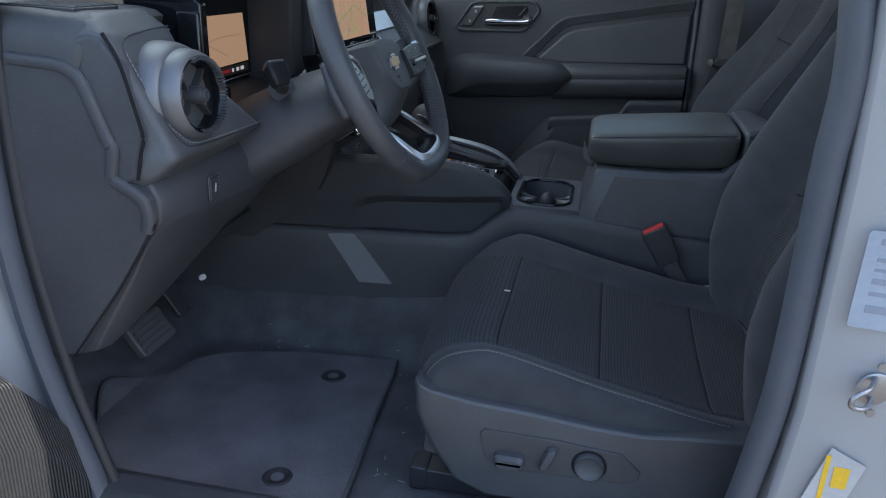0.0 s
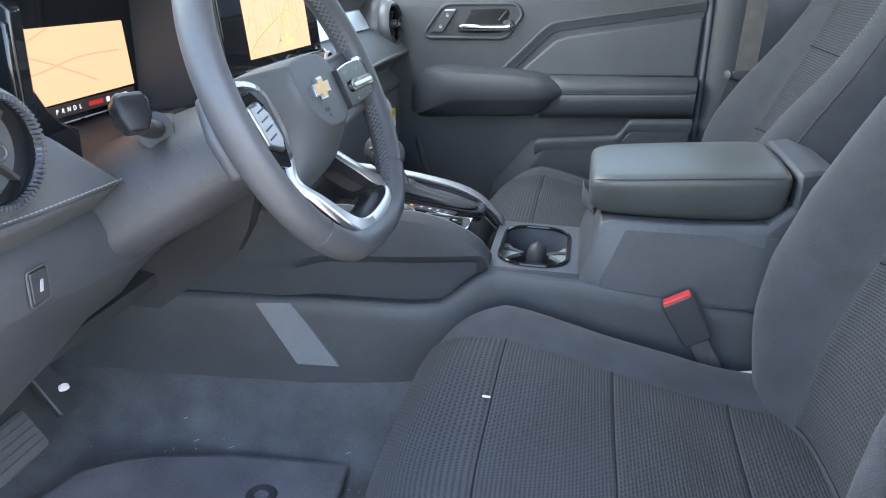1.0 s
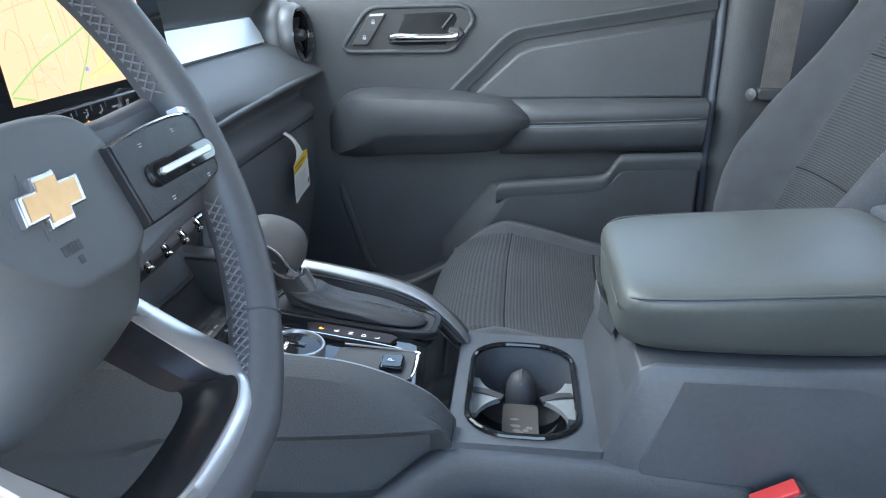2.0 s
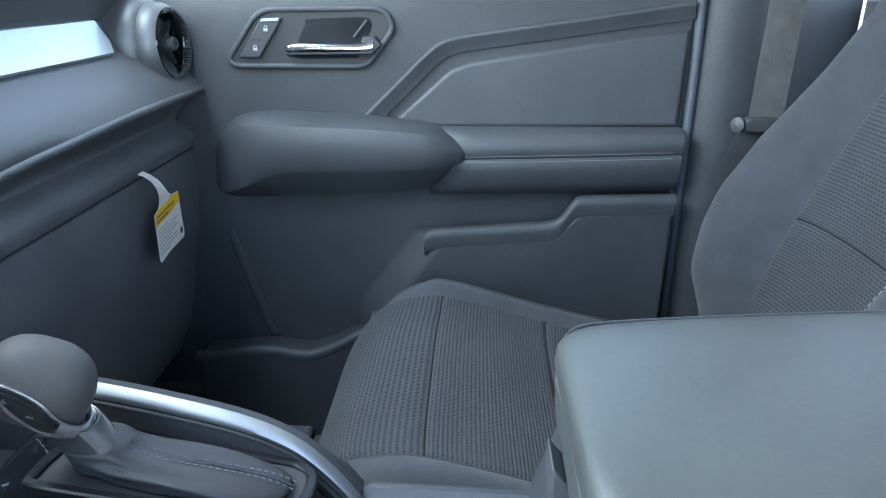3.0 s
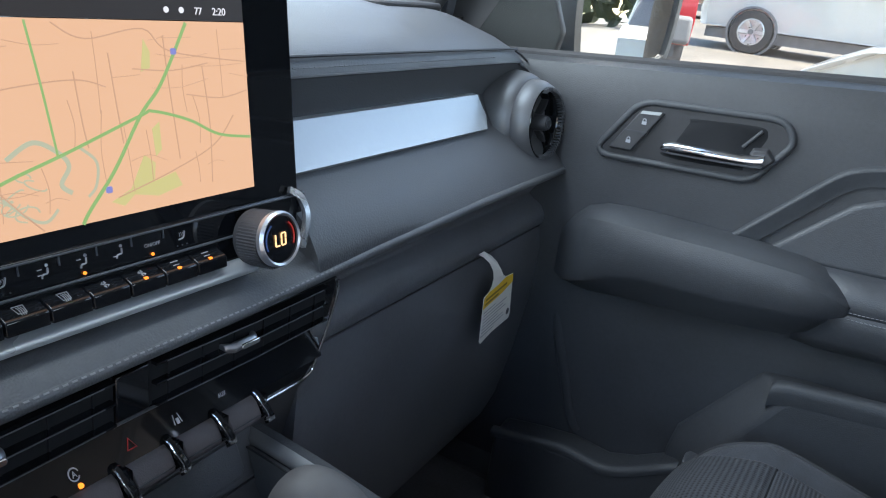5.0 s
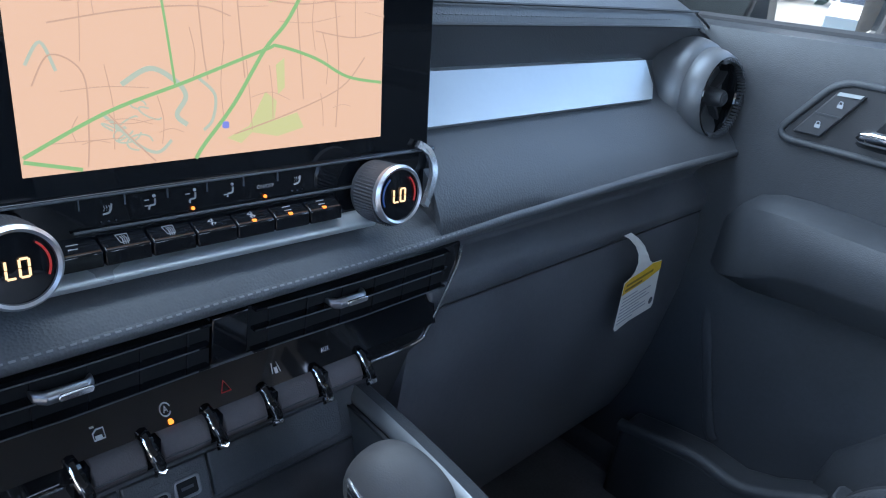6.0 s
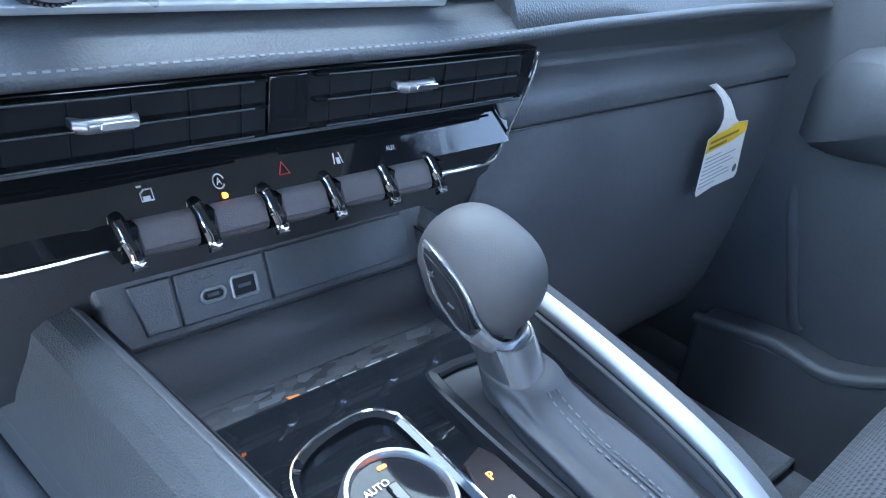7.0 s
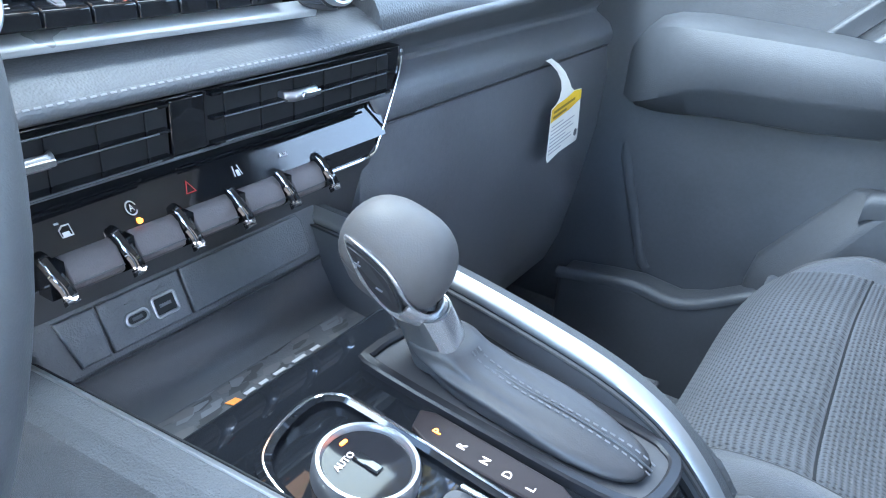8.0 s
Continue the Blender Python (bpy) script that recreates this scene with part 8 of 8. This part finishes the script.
    st = part("stalk", tube(spline([(-0.300, -0.455, 0.578), (-0.286, -0.500, 0.588), (-0.272, -0.540, 0.605)], 5), 0.0095, 12), PLASTIC_DARK, col)
    part("stalk_boot", tube(spline([(-0.312, -0.420, 0.568), (-0.303, -0.452, 0.574), (-0.296, -0.472, 0.580)], 5), 0.0190, 18), PLASTIC_DARK, col)
    mm = pose(-0.265, -0.558, 0.618, 0, -30, -35)
    rows = [[mm @ V(x * k, y * k, z) for x, y in rrect(-0.0120, 0.0120, -0.0155, 0.0155, 0.005)] for z, k in ((-0.022, 0.60), (-0.010, 0.96), (0.004, 1.0), (0.0085, 0.94), (0.0105, 0.82))]
    part("stalk_end", loft(rows), POD_BLACK, st, bevel=0.002)
    rows = [[mm @ V(x * k, y * k, z) for x, y in rrect(-0.009, 0.009, -0.013, 0.013, 0.003)] for z, k in ((0.010, 1.0), (0.0135, 0.92))]
    part("stalk_button", loft(rows), PLASTIC_SOFT, st, bevel=0.001)
    part("right_stalk", tube(spline([(-0.300, -0.31, 0.575), (-0.292, -0.26, 0.578), (-0.280, -0.21, 0.590)], 5), 0.009, 12), PLASTIC_DARK, col)


steering()


def pedals():
    p = thing("brake_pedal", (-0.60, -0.42, 0.10), "black ribbed rubber brake pedal", "pedal", "pedals")
    m = pose(-0.595, -0.425, 0.112, 0, -125 + 180, 0)
    rows = [[m @ V(x, y, z) for x, y in rrect(-0.033, 0.033, -0.052, 0.052, 0.010)] for z in (-0.010, 0.006)]
    part("pad", loft(rows), PEDAL_RUBBER, p, bevel=0.003)
    for k in range(5):
        rows = [[m @ V(x, y, z) for x, y in rrect(-0.027 + k * 0.0115, -0.021 + k * 0.0115, -0.045, 0.045, 0.002, 2)] for z in (0.005, 0.009)]
        part("rib", loft(rows), PEDAL_RUBBER, p)
    part("arm", sweep([(-0.61, -0.425, 0.12), (-0.68, -0.42, 0.25), (-0.70, -0.42, 0.38)], circle(0.010, 8)), PLASTIC_DARK, p)
    a = thing("accelerator_pedal", (-0.62, -0.29, 0.09), "black plastic accelerator pedal", "pedal", "pedals")
    m = pose(-0.64, -0.285, 0.13, 0, 55, 0)
    part("pad", loft([[m @ V(x, y, z) for x, y in rrect(-0.075, 0.06, -0.022, 0.022, 0.01)] for z in (-0.008, 0.004)]), PLASTIC_DARK, a, bevel=0.003)


pedals()


def hang_tag():
    t = thing("paper_tag", (-0.312, 0.535, 0.345), "white and yellow paper tag hanging from the glove box", "tag")
    body = [(0.4905, 0.410), (0.504, 0.4145), (0.5095, 0.420), (0.5125, 0.430), (0.5120, 0.440), (0.5075, 0.450), (0.4985, 0.4585), (0.4900, 0.4628), (0.5060, 0.4632), (0.5170, 0.4565), (0.5265, 0.4470), (0.5335, 0.4360), (0.5405, 0.4270), (0.5500, 0.4220), (0.5720, 0.4205), (0.5765, 0.3900), (0.5825, 0.3580), (0.5800, 0.3530), (0.5300, 0.3500), (0.5000, 0.3440), (0.4960, 0.3480), (0.4925, 0.3900)]

    def bow(y, z, o):
        """The sheet hangs free: it leans out at its foot, and its strap curls back to the lid."""
        k = max(0.0, z - 0.425) / 0.04
        return V(-0.3045 + o - 0.017 * k * k + 0.10 * (y - 0.535) ** 2, y, z)
    rows = [[bow(y, z, o) for y, z in body] for o in (0.0, 0.0006)]
    part("sheet", loft(rows), PAPER, t, smooth=False)
    part("yellow_band", loft([[bow(y, z, o) for y, z in ((0.4910, 0.4095), (0.504, 0.4138), (0.512, 0.4145), (0.530, 0.4165), (0.550, 0.4215), (0.5716, 0.4200), (0.5738, 0.4085), (0.542, 0.4005), (0.4918, 0.394))] for o in (0.0008, 0.0011)]), YELLOW, t, "yellow heading band", smooth=False)
    bm = bmesh.new()
    for k, l in enumerate((0.40, 0.82, 0.70, 0.82, 0.55, 0.76, 0.80, 0.45)):
        z = 0.3880 - k * 0.0048
        q = ((0.4975, z), (0.4975, z - 0.0010), (0.4975 + 0.078 * l, z - 0.0010 + 0.078 * l * 0.10), (0.4975 + 0.078 * l, z + 0.078 * l * 0.10))
        loft([[bow(y, zz, o) for y, zz in q] for o in (0.0008, 0.0011)], bm)
    part("print", bm, mat("grey_print", (0.34, 0.34, 0.35), 0.7), t, smooth=False)
    bm = bmesh.new()
    for k, l in enumerate((0.058, 0.036)):
        z = 0.4070 - k * 0.0062
        q = ((0.4960, z), (0.4960, z - 0.0030), (0.4960 + l, z - 0.0030 + l * 0.11), (0.4960 + l, z + l * 0.11))
        loft([[bow(y, zz, o) for y, zz in q] for o in (0.0013, 0.0016)], bm)
    part("heading", bm, mat("brown_print", (0.30, 0.20, 0.03), 0.7), t, smooth=False)
    part("seal_mark", loft([[bow(0.572 + 0.0042 * math.cos(a), 0.3655 + 0.0048 * math.sin(a), o) for a in np.linspace(0, 2 * math.pi, 13)[:-1]] for o in (0.0008, 0.0011)]), INK, t, smooth=False)


hang_tag()


def driver_door():
    # the open driver's door, only its lower front part shows
    d = thing("driver_door", (-0.62, -1.1, -0.1), "open driver door with a ribbed black lower panel", "car door")
    rows = [[V(-0.585 + o - 0.04 * max(0, (-y - 0.80)), y, z) for z, o in ((-0.10, -0.12), (-0.10, 0.0), (0.05, 0.03), (0.20, 0.035), (0.26, 0.0), (0.30, -0.05), (0.62, -0.06), (0.68, -0.12))] for y in (-0.80, -0.86, -1.0, -1.3, -1.75)]
    part("trim_panel", loft(rows), PLASTIC, d, bevel=0.01)
    part("outer_skin", loft([[V(-0.72 - 0.03 * max(0, (-y - 0.80)), y, z) for z in (-0.2, 0.68)] + [V(-0.735 - 0.03 * max(0, (-y - 0.80)), y, z) for z in (0.68, -0.2)] for y in (-0.82, -1.3, -1.78)]), PAINT, d, "pale grey painted outer skin")
    rows = []
    for y, z in ((-0.772, 0.165), (-0.785, 0.185), (-0.81, 0.225), (-0.85, 0.28), (-0.92, 0.31), (-1.10, 0.32)):
        rows.append([V(-0.60, y, z), V(-0.525, y, z + 0.005), V(-0.495, y, z - 0.012), V(-0.475, y, z - 0.10), V(-0.48, y, z - 0.30), V(-0.60, y, z - 0.30)])
    part("speaker_bulge", loft(rows), mat("ribbed_grille", (0.03, 0.031, 0.034), 0.6, grain=1.0, grain_scale=60, kind="rib", bump_dist=0.002), d, "ribbed black grille", bevel=0.004)


driver_door()


# ---- outside ----
def ground_z(y):
    """The lot rises beyond the passenger side."""
    return -0.62 + 0.0463 * min(max(y - 1.0, 0.0), 60.0)


def outside_ground():
    bm = bmesh.new()
    n = 64
    ax = [math.copysign(abs(k / (n / 2)) ** 3 * 400, k) for k in range(-n // 2, n // 2 + 1)]
    vs = [[bm.verts.new((x, y, ground_z(y))) for y in ax] for x in ax]
    for i in range(n):
        for j in range(n):
            bm.faces.new((vs[i][j], vs[i + 1][j], vs[i + 1][j + 1], vs[i][j + 1]))
    gr = part("ground", bm, mat("pale_concrete", (0.185, 0.160, 0.135), 0.85, grain=0.6, grain_scale=30, var=0.25, var_scale=0.6, bump_dist=0.01), smooth=False)
    tagged(gr, "pale sunlit concrete parking lot rising gently", "ground", kind="structure")


outside_ground()

CAR_GLASS = mat("dark_car_glass", (0.02, 0.022, 0.025), 0.08, coat=1.0)
TYRE = mat("tyre_rubber", (0.03, 0.03, 0.032), 0.8, grain=0.5, grain_scale=80, bump_dist=0.003)
ALLOY = mat("alloy_rim", (0.62, 0.63, 0.65), 0.3, metal=0.8)
UNDER = mat("grey_bumper", (0.16, 0.16, 0.17), 0.6)
LAMP_RED = mat("tail_lamp_red", (0.55, 0.02, 0.02), 0.15, coat=1.0)


def vehicle(name, label, m, paint, length, width, sides, glass, wheels, wr, tail=None):
    """A parked vehicle: x along it, z up from the ground. sides: body outline; glass: cabin outline."""
    v = new(name)
    v.matrix_basis = m
    tagged(v, label, "car", "parked vehicles")

    def p(nm, bm, mt, parent=None, bevel=0.0, lab=""):
        bmesh.ops.recalc_face_normals(bm, faces=bm.faces)
        ob = part(nm, bm, mt, None, lab, bevel=bevel, seg=3)
        ob.parent = parent or v
        return ob
    w = width / 2
    rows = [[V(x * (1 - 0.012 * k), y * w, z) for x, z in sides] for y, k in ((-0.90, 3), (-0.985, 1), (-1.0, 0), (1.0, 0), (0.985, 1), (0.90, 3))]
    p("body", loft(rows), paint, bevel=0.05)
    zt = max(z for x, z in glass)
    zb = min(z for x, z in glass)
    rows = [[V(x, s * (w * 0.93 - (z - zb) / (zt - zb) * 0.16), z) for x, z in glass] for s in (-1, 1)]
    p("cabin_glass", loft(rows), CAR_GLASS, bevel=0.03)
    xs = [x for x, z in glass if z > zt - 0.06]
    p("roof", loft([[V(x, y, zt + h) for x, y in rrect(min(xs) - 0.05, max(xs) + 0.05, -w * 0.80, w * 0.80, 0.12)] for h in (-0.04, 0.03)]), paint, bevel=0.03)
    for s in (-1, 1):
        for x in ((min(xs) + max(xs)) / 2, max(xs), min(xs)):
            p("pillar", sweep([(x, s * (w * 0.94), zb), (x, s * (w * 0.93 - 0.15), zt)], circle(0.04, 8)), paint)
    for x in wheels:
        for s in (-1, 1):
            c = (x, s * (w - 0.10), wr)
            ty = p("wheel", lathe(c, (0, s, 0), [(wr * 0.62, -0.12), (wr * 0.94, -0.12), (wr, -0.08), (wr, 0.08), (wr * 0.95, 0.115), (wr * 0.66, 0.125), (wr * 0.62, 0.10)], 36, closed=True), TYRE)
            part("rim", lathe(c, (0, s, 0), [(wr * 0.62, -0.10), (wr * 0.63, 0.11), (wr * 0.56, 0.115), (wr * 0.54, 0.05), (0.0, 0.04)], 36, closed=True), ALLOY, None).parent = ty
            for k in range(6):
                a = 2 * math.pi * k / 6
                d = V(math.cos(a), 0, math.sin(a))
                q = [V(*c) + d * (wr * r) + V(0, s * h, 0) for r, h in ((0.08, 0.085), (0.35, 0.09), (0.58, 0.105))]
                part("spoke", sweep(q, [(-0.045, -0.02), (-0.035, 0.02), (0.035, 0.02), (0.045, -0.02)], (0, s, 0)), ALLOY, None).parent = ty
            part("hub_cap", disc(V(*c) + V(0, s * 0.08, 0), (0, s, 0), wr * 0.13, 0.04, 20), UNDER, None).parent = ty
            p("wheel_arch", lathe(c, (0, s, 0), [(wr * 1.16, -0.10), (wr * 1.18, 0.095), (wr * 1.08, 0.10), (wr * 1.04, -0.10)], 30, closed=True), UNDER)
    p("underbody", box(min(x for x, z in sides) + 0.15, max(x for x, z in sides) - 0.15, -w * 0.85, w * 0.85, 0.22, 0.42), UNDER)
    if tail is not None:
        for s in (-1, 1):
            p("tail_lamp", box(tail - 0.10, tail + 0.03, s * w * 0.70 - 0.12, s * w * 0.70 + 0.14, 0.80, 1.12), LAMP_RED, bevel=0.03)
        p("bumper", box(tail - 0.15, tail + 0.08, -w * 0.98, w * 0.98, 0.36, 0.66), UNDER, bevel=0.05)
    return v


SUV = [(-2.1, 0.35), (-2.2, 0.55), (-2.15, 0.90), (-1.9, 1.02), (-1.1, 1.10), (1.9, 1.14), (2.15, 1.02), (2.2, 0.6), (2.1, 0.35)]
SUV_G = [(-1.15, 1.08), (-0.55, 1.62), (1.5, 1.64), (1.95, 1.12)]
PICK = [(-2.75, 0.45), (-2.8, 0.75), (-2.72, 1.16), (-2.4, 1.25), (-1.3, 1.32), (2.7, 1.34), (2.85, 1.25), (2.85, 0.55), (2.7, 0.45)]
PICK_G = [(-1.3, 1.30), (-0.7, 1.88), (0.9, 1.90), (1.15, 1.32)]
SEDAN = [(-2.2, 0.30), (-2.3, 0.50), (-2.2, 0.78), (-1.2, 0.95), (1.7, 1.02), (2.2, 0.98), (2.3, 0.6), (2.2, 0.3)]
SEDAN_G = [(-1.2, 0.93), (-0.4, 1.38), (0.8, 1.40), (1.7, 1.02)]
WHITE_CAR = mat("white_car_paint", (0.62, 0.60, 0.56), 0.25, var=0.03, coat=0.8)
RED_CAR = mat("red_car_paint", (0.42, 0.02, 0.03), 0.2, var=0.05, coat=1.0)

vehicle("white_pickup", "white pickup truck parked across the lot", Matrix.Translation((-0.62, 17.1, ground_z(16.2))), WHITE_CAR, 5.6, 2.0, PICK, PICK_G, (-1.75, 1.85), 0.41)
vehicle("red_car", "red car parked with its tail towards the cab", Matrix.Translation((-3.48, 10.0, ground_z(8.8) + 0.30)) @ pose(0, 0, 0, 0, 0, -68), RED_CAR, 4.4, 1.85, SUV, SUV_G, (-1.35, 1.4), 0.35, tail=2.15)
vehicle("white_car", "white car parked beside the cab", Matrix.Translation((1.85, 4.74, ground_z(4.0) + 0.14)), WHITE_CAR, 4.4, 1.85, SUV, SUV_G, (-1.35, 1.4), 0.36)
vehicle("white_suv", "white sport utility vehicle parked behind", Matrix.Translation((11.0, 6.6, ground_z(6.6))) @ pose(0, 0, 0, 0, 0, 25), WHITE_CAR, 4.4, 1.85, SUV, SUV_G, (-1.35, 1.4), 0.36, tail=2.15)
vehicle("brown_pickup", "brown pickup truck parked far across the lot", Matrix.Translation((-6.5, 26.0, ground_z(26.0))) @ pose(0, 0, 0, 0, 0, 15), mat("brown_car_paint", (0.22, 0.14, 0.09), 0.3, coat=0.8), 5.6, 2.0, PICK, PICK_G, (-1.75, 1.85), 0.41)


NEAR_TREE = (-2.7, 3.9)


def tree(x, y, h, seed):
    rnd = random.Random(seed)
    g = ground_z(y)
    t = thing("tree", (x, y, g), "leafy tree with a slim grey-brown trunk", "tree", "trees by the lot")
    trunk = spline([(x, y, g - 0.1), (x + 0.06, y, g + h * 0.25), (x - 0.03, y + 0.05, g + h * 0.5), (x + 0.05, y, g + h * 0.85)], 5)
    bm = sweep(trunk, circle(0.14, 10), (0, 1, 0), scale=lambda a: 1.15 - 0.85 * a)
    for k in range(9):
        i = int(len(trunk) * rnd.uniform(0.45, 0.9))
        a, l = rnd.uniform(0, 6.28), h * rnd.uniform(0.18, 0.32)
        p = trunk[min(i, len(trunk) - 1)]
        e = p + V(math.cos(a) * l, math.sin(a) * l, l * rnd.uniform(0.3, 0.9))
        sweep([p, (p + e) / 2 + V(0, 0, 0.1), e], circle(0.05, 6), (0.3, 1, 0), bm=bm, scale=lambda q: 1 - 0.75 * q)
    part("trunk", bm, mat("bark", (0.16, 0.12, 0.09), 0.9, grain=1.0, grain_scale=20, bump_dist=0.02), t)
    vs, fs = [], []
    for k in range(6500 if (x, y) == NEAR_TREE else 2600):
        u = V(rnd.gauss(0, 1), rnd.gauss(0, 1), rnd.gauss(0, 0.8)).normalized() * h * 0.30 * rnd.random() ** 0.4
        c = V(x, y, g + h * 0.78) + u + V(0.5 * math.sin(u.z * 3), 0.5 * math.cos(u.x * 3), 0)
        a, b = V(rnd.uniform(-1, 1), rnd.uniform(-1, 1), rnd.uniform(-1, 1)).normalized() * 0.10, V(rnd.uniform(-1, 1), rnd.uniform(-1, 1), rnd.uniform(-1, 1)).normalized() * 0.07
        i = len(vs)
        vs += [c - a, c + b, c + a, c - b]
        fs.append((i, i + 1, i + 2, i + 3))
    me = bpy.data.meshes.new("crown")
    me.from_pydata(vs, [], fs)
    me.materials.append(mat("autumn_foliage", (0.30, 0.23, 0.05), 0.7, var=0.4, var_scale=2) if (x, y) == NEAR_TREE else mat("foliage", (0.10, 0.115, 0.035), 0.7, var=0.4, var_scale=2))
    ob = new("crown", me)
    ob.parent = t
    ob.matrix_parent_inverse = t.matrix_basis.inverted()


for k, (x, y, h) in enumerate(((7.0, 4.4, 5.5), (9.5, 4.0, 6.5), (15.0, 9.5, 7.0), (-9.0, 30.0, 7.5), (3.0, 34.0, 8.0), (18.0, 4.0, 7.0), (-16.0, 26.0, 8.0), (-7.0, 1.5, 8.5), (-8.5, 5.5, 9.0), (-6.5, -3.0, 8.0), (-5.5, 8.5, 8.0), NEAR_TREE + (10.0,))):
    tree(x, y, h, k)


def mirror():
    d = thing("side_mirror", (-0.50, 0.86, 0.62), "black passenger side mirror outside the door window", "mirror")
    n = V(0.90, -0.43, 0.02).normalized()
    a = V(0, 0, 1).cross(n).normalized()
    u = n.cross(a)
    c = V(-0.338, 0.972, 0.775)
    prof = [(-0.092, -0.075), (-0.100, 0.04), (-0.085, 0.105), (0.07, 0.110), (0.092, 0.07), (0.086, -0.060), (0.06, -0.092), (-0.07, -0.094)]
    prof = [(p.x * 1.16, p.y) for p in spline([(x, y, 0) for x, y in prof], 4, closed=True)]
    rows = [[c + a * x * k + u * y * k + n * h for x, y in prof] for k, h in ((0.55, -0.14), (0.9, -0.09), (1.08, -0.02), (1.10, 0.008), (1.0, 0.010), (0.985, 0.0))]
    part("housing", loft(rows), PLASTIC, d)
    me = bpy.data.materials.new("mirror_silver")
    me.use_nodes = True
    b = me.node_tree.nodes["Principled BSDF"]
    b.inputs["Metallic"].default_value, b.inputs["Roughness"].default_value, b.inputs["Base Color"].default_value = 1.0, 0.01, (0.85, 0.86, 0.86, 1)
    rows = [[c + a * x * 0.985 + u * y * 0.985 + n * h for x, y in prof] for h in (0.0005, 0.004)]
    part("mirror_glass", loft(rows), me, d, "silvered mirror glass", smooth=False)
    part("foot", sweep([(-0.48, 0.80, 0.64), (-0.44, 0.88, 0.66), (-0.40, 0.94, 0.69)], circle(0.035, 10, 0.025)), PLASTIC, d)
    # black triangle trim between door and pillar
    part("sail_panel", prism([(-0.56, 0.64), (-0.37, 0.668), (-0.36, 0.72), (-0.42, 0.86), (-0.56, 0.80)], "y", 0.752, 0.768), PLASTIC_DARK, d, bevel=0.004)


mirror()


def far_woods():
    rnd = random.Random(77)
    vs, fs = [], []
    for k in range(9000):
        a = rnd.uniform(-0.4, 3.3)
        r = rnd.uniform(60, 75)
        hh = 9 + 3 * noise.noise((a * 9, 1.0, 0))
        c = V(r * math.cos(a), r * math.sin(a), ground_z(r * math.sin(a)) + hh * rnd.random() ** 0.8)
        p, q = V(rnd.uniform(-1, 1), rnd.uniform(-1, 1), rnd.uniform(-1, 1)).normalized() * 0.9, V(rnd.uniform(-1, 1), rnd.uniform(-1, 1), rnd.uniform(-1, 1)).normalized() * 0.7
        i = len(vs)
        vs += [c - p, c + q, c + p, c - q]
        fs.append((i, i + 1, i + 2, i + 3))
    me = bpy.data.meshes.new("far_woods")
    me.from_pydata(vs, [], fs)
    me.materials.append(mat("far_foliage", (0.09, 0.10, 0.04), 0.8, var=0.4, var_scale=0.4))
    tagged(new("far_woods", me), "sunlit trees far beyond the parking lot", "woods", kind="stuff")


far_woods()
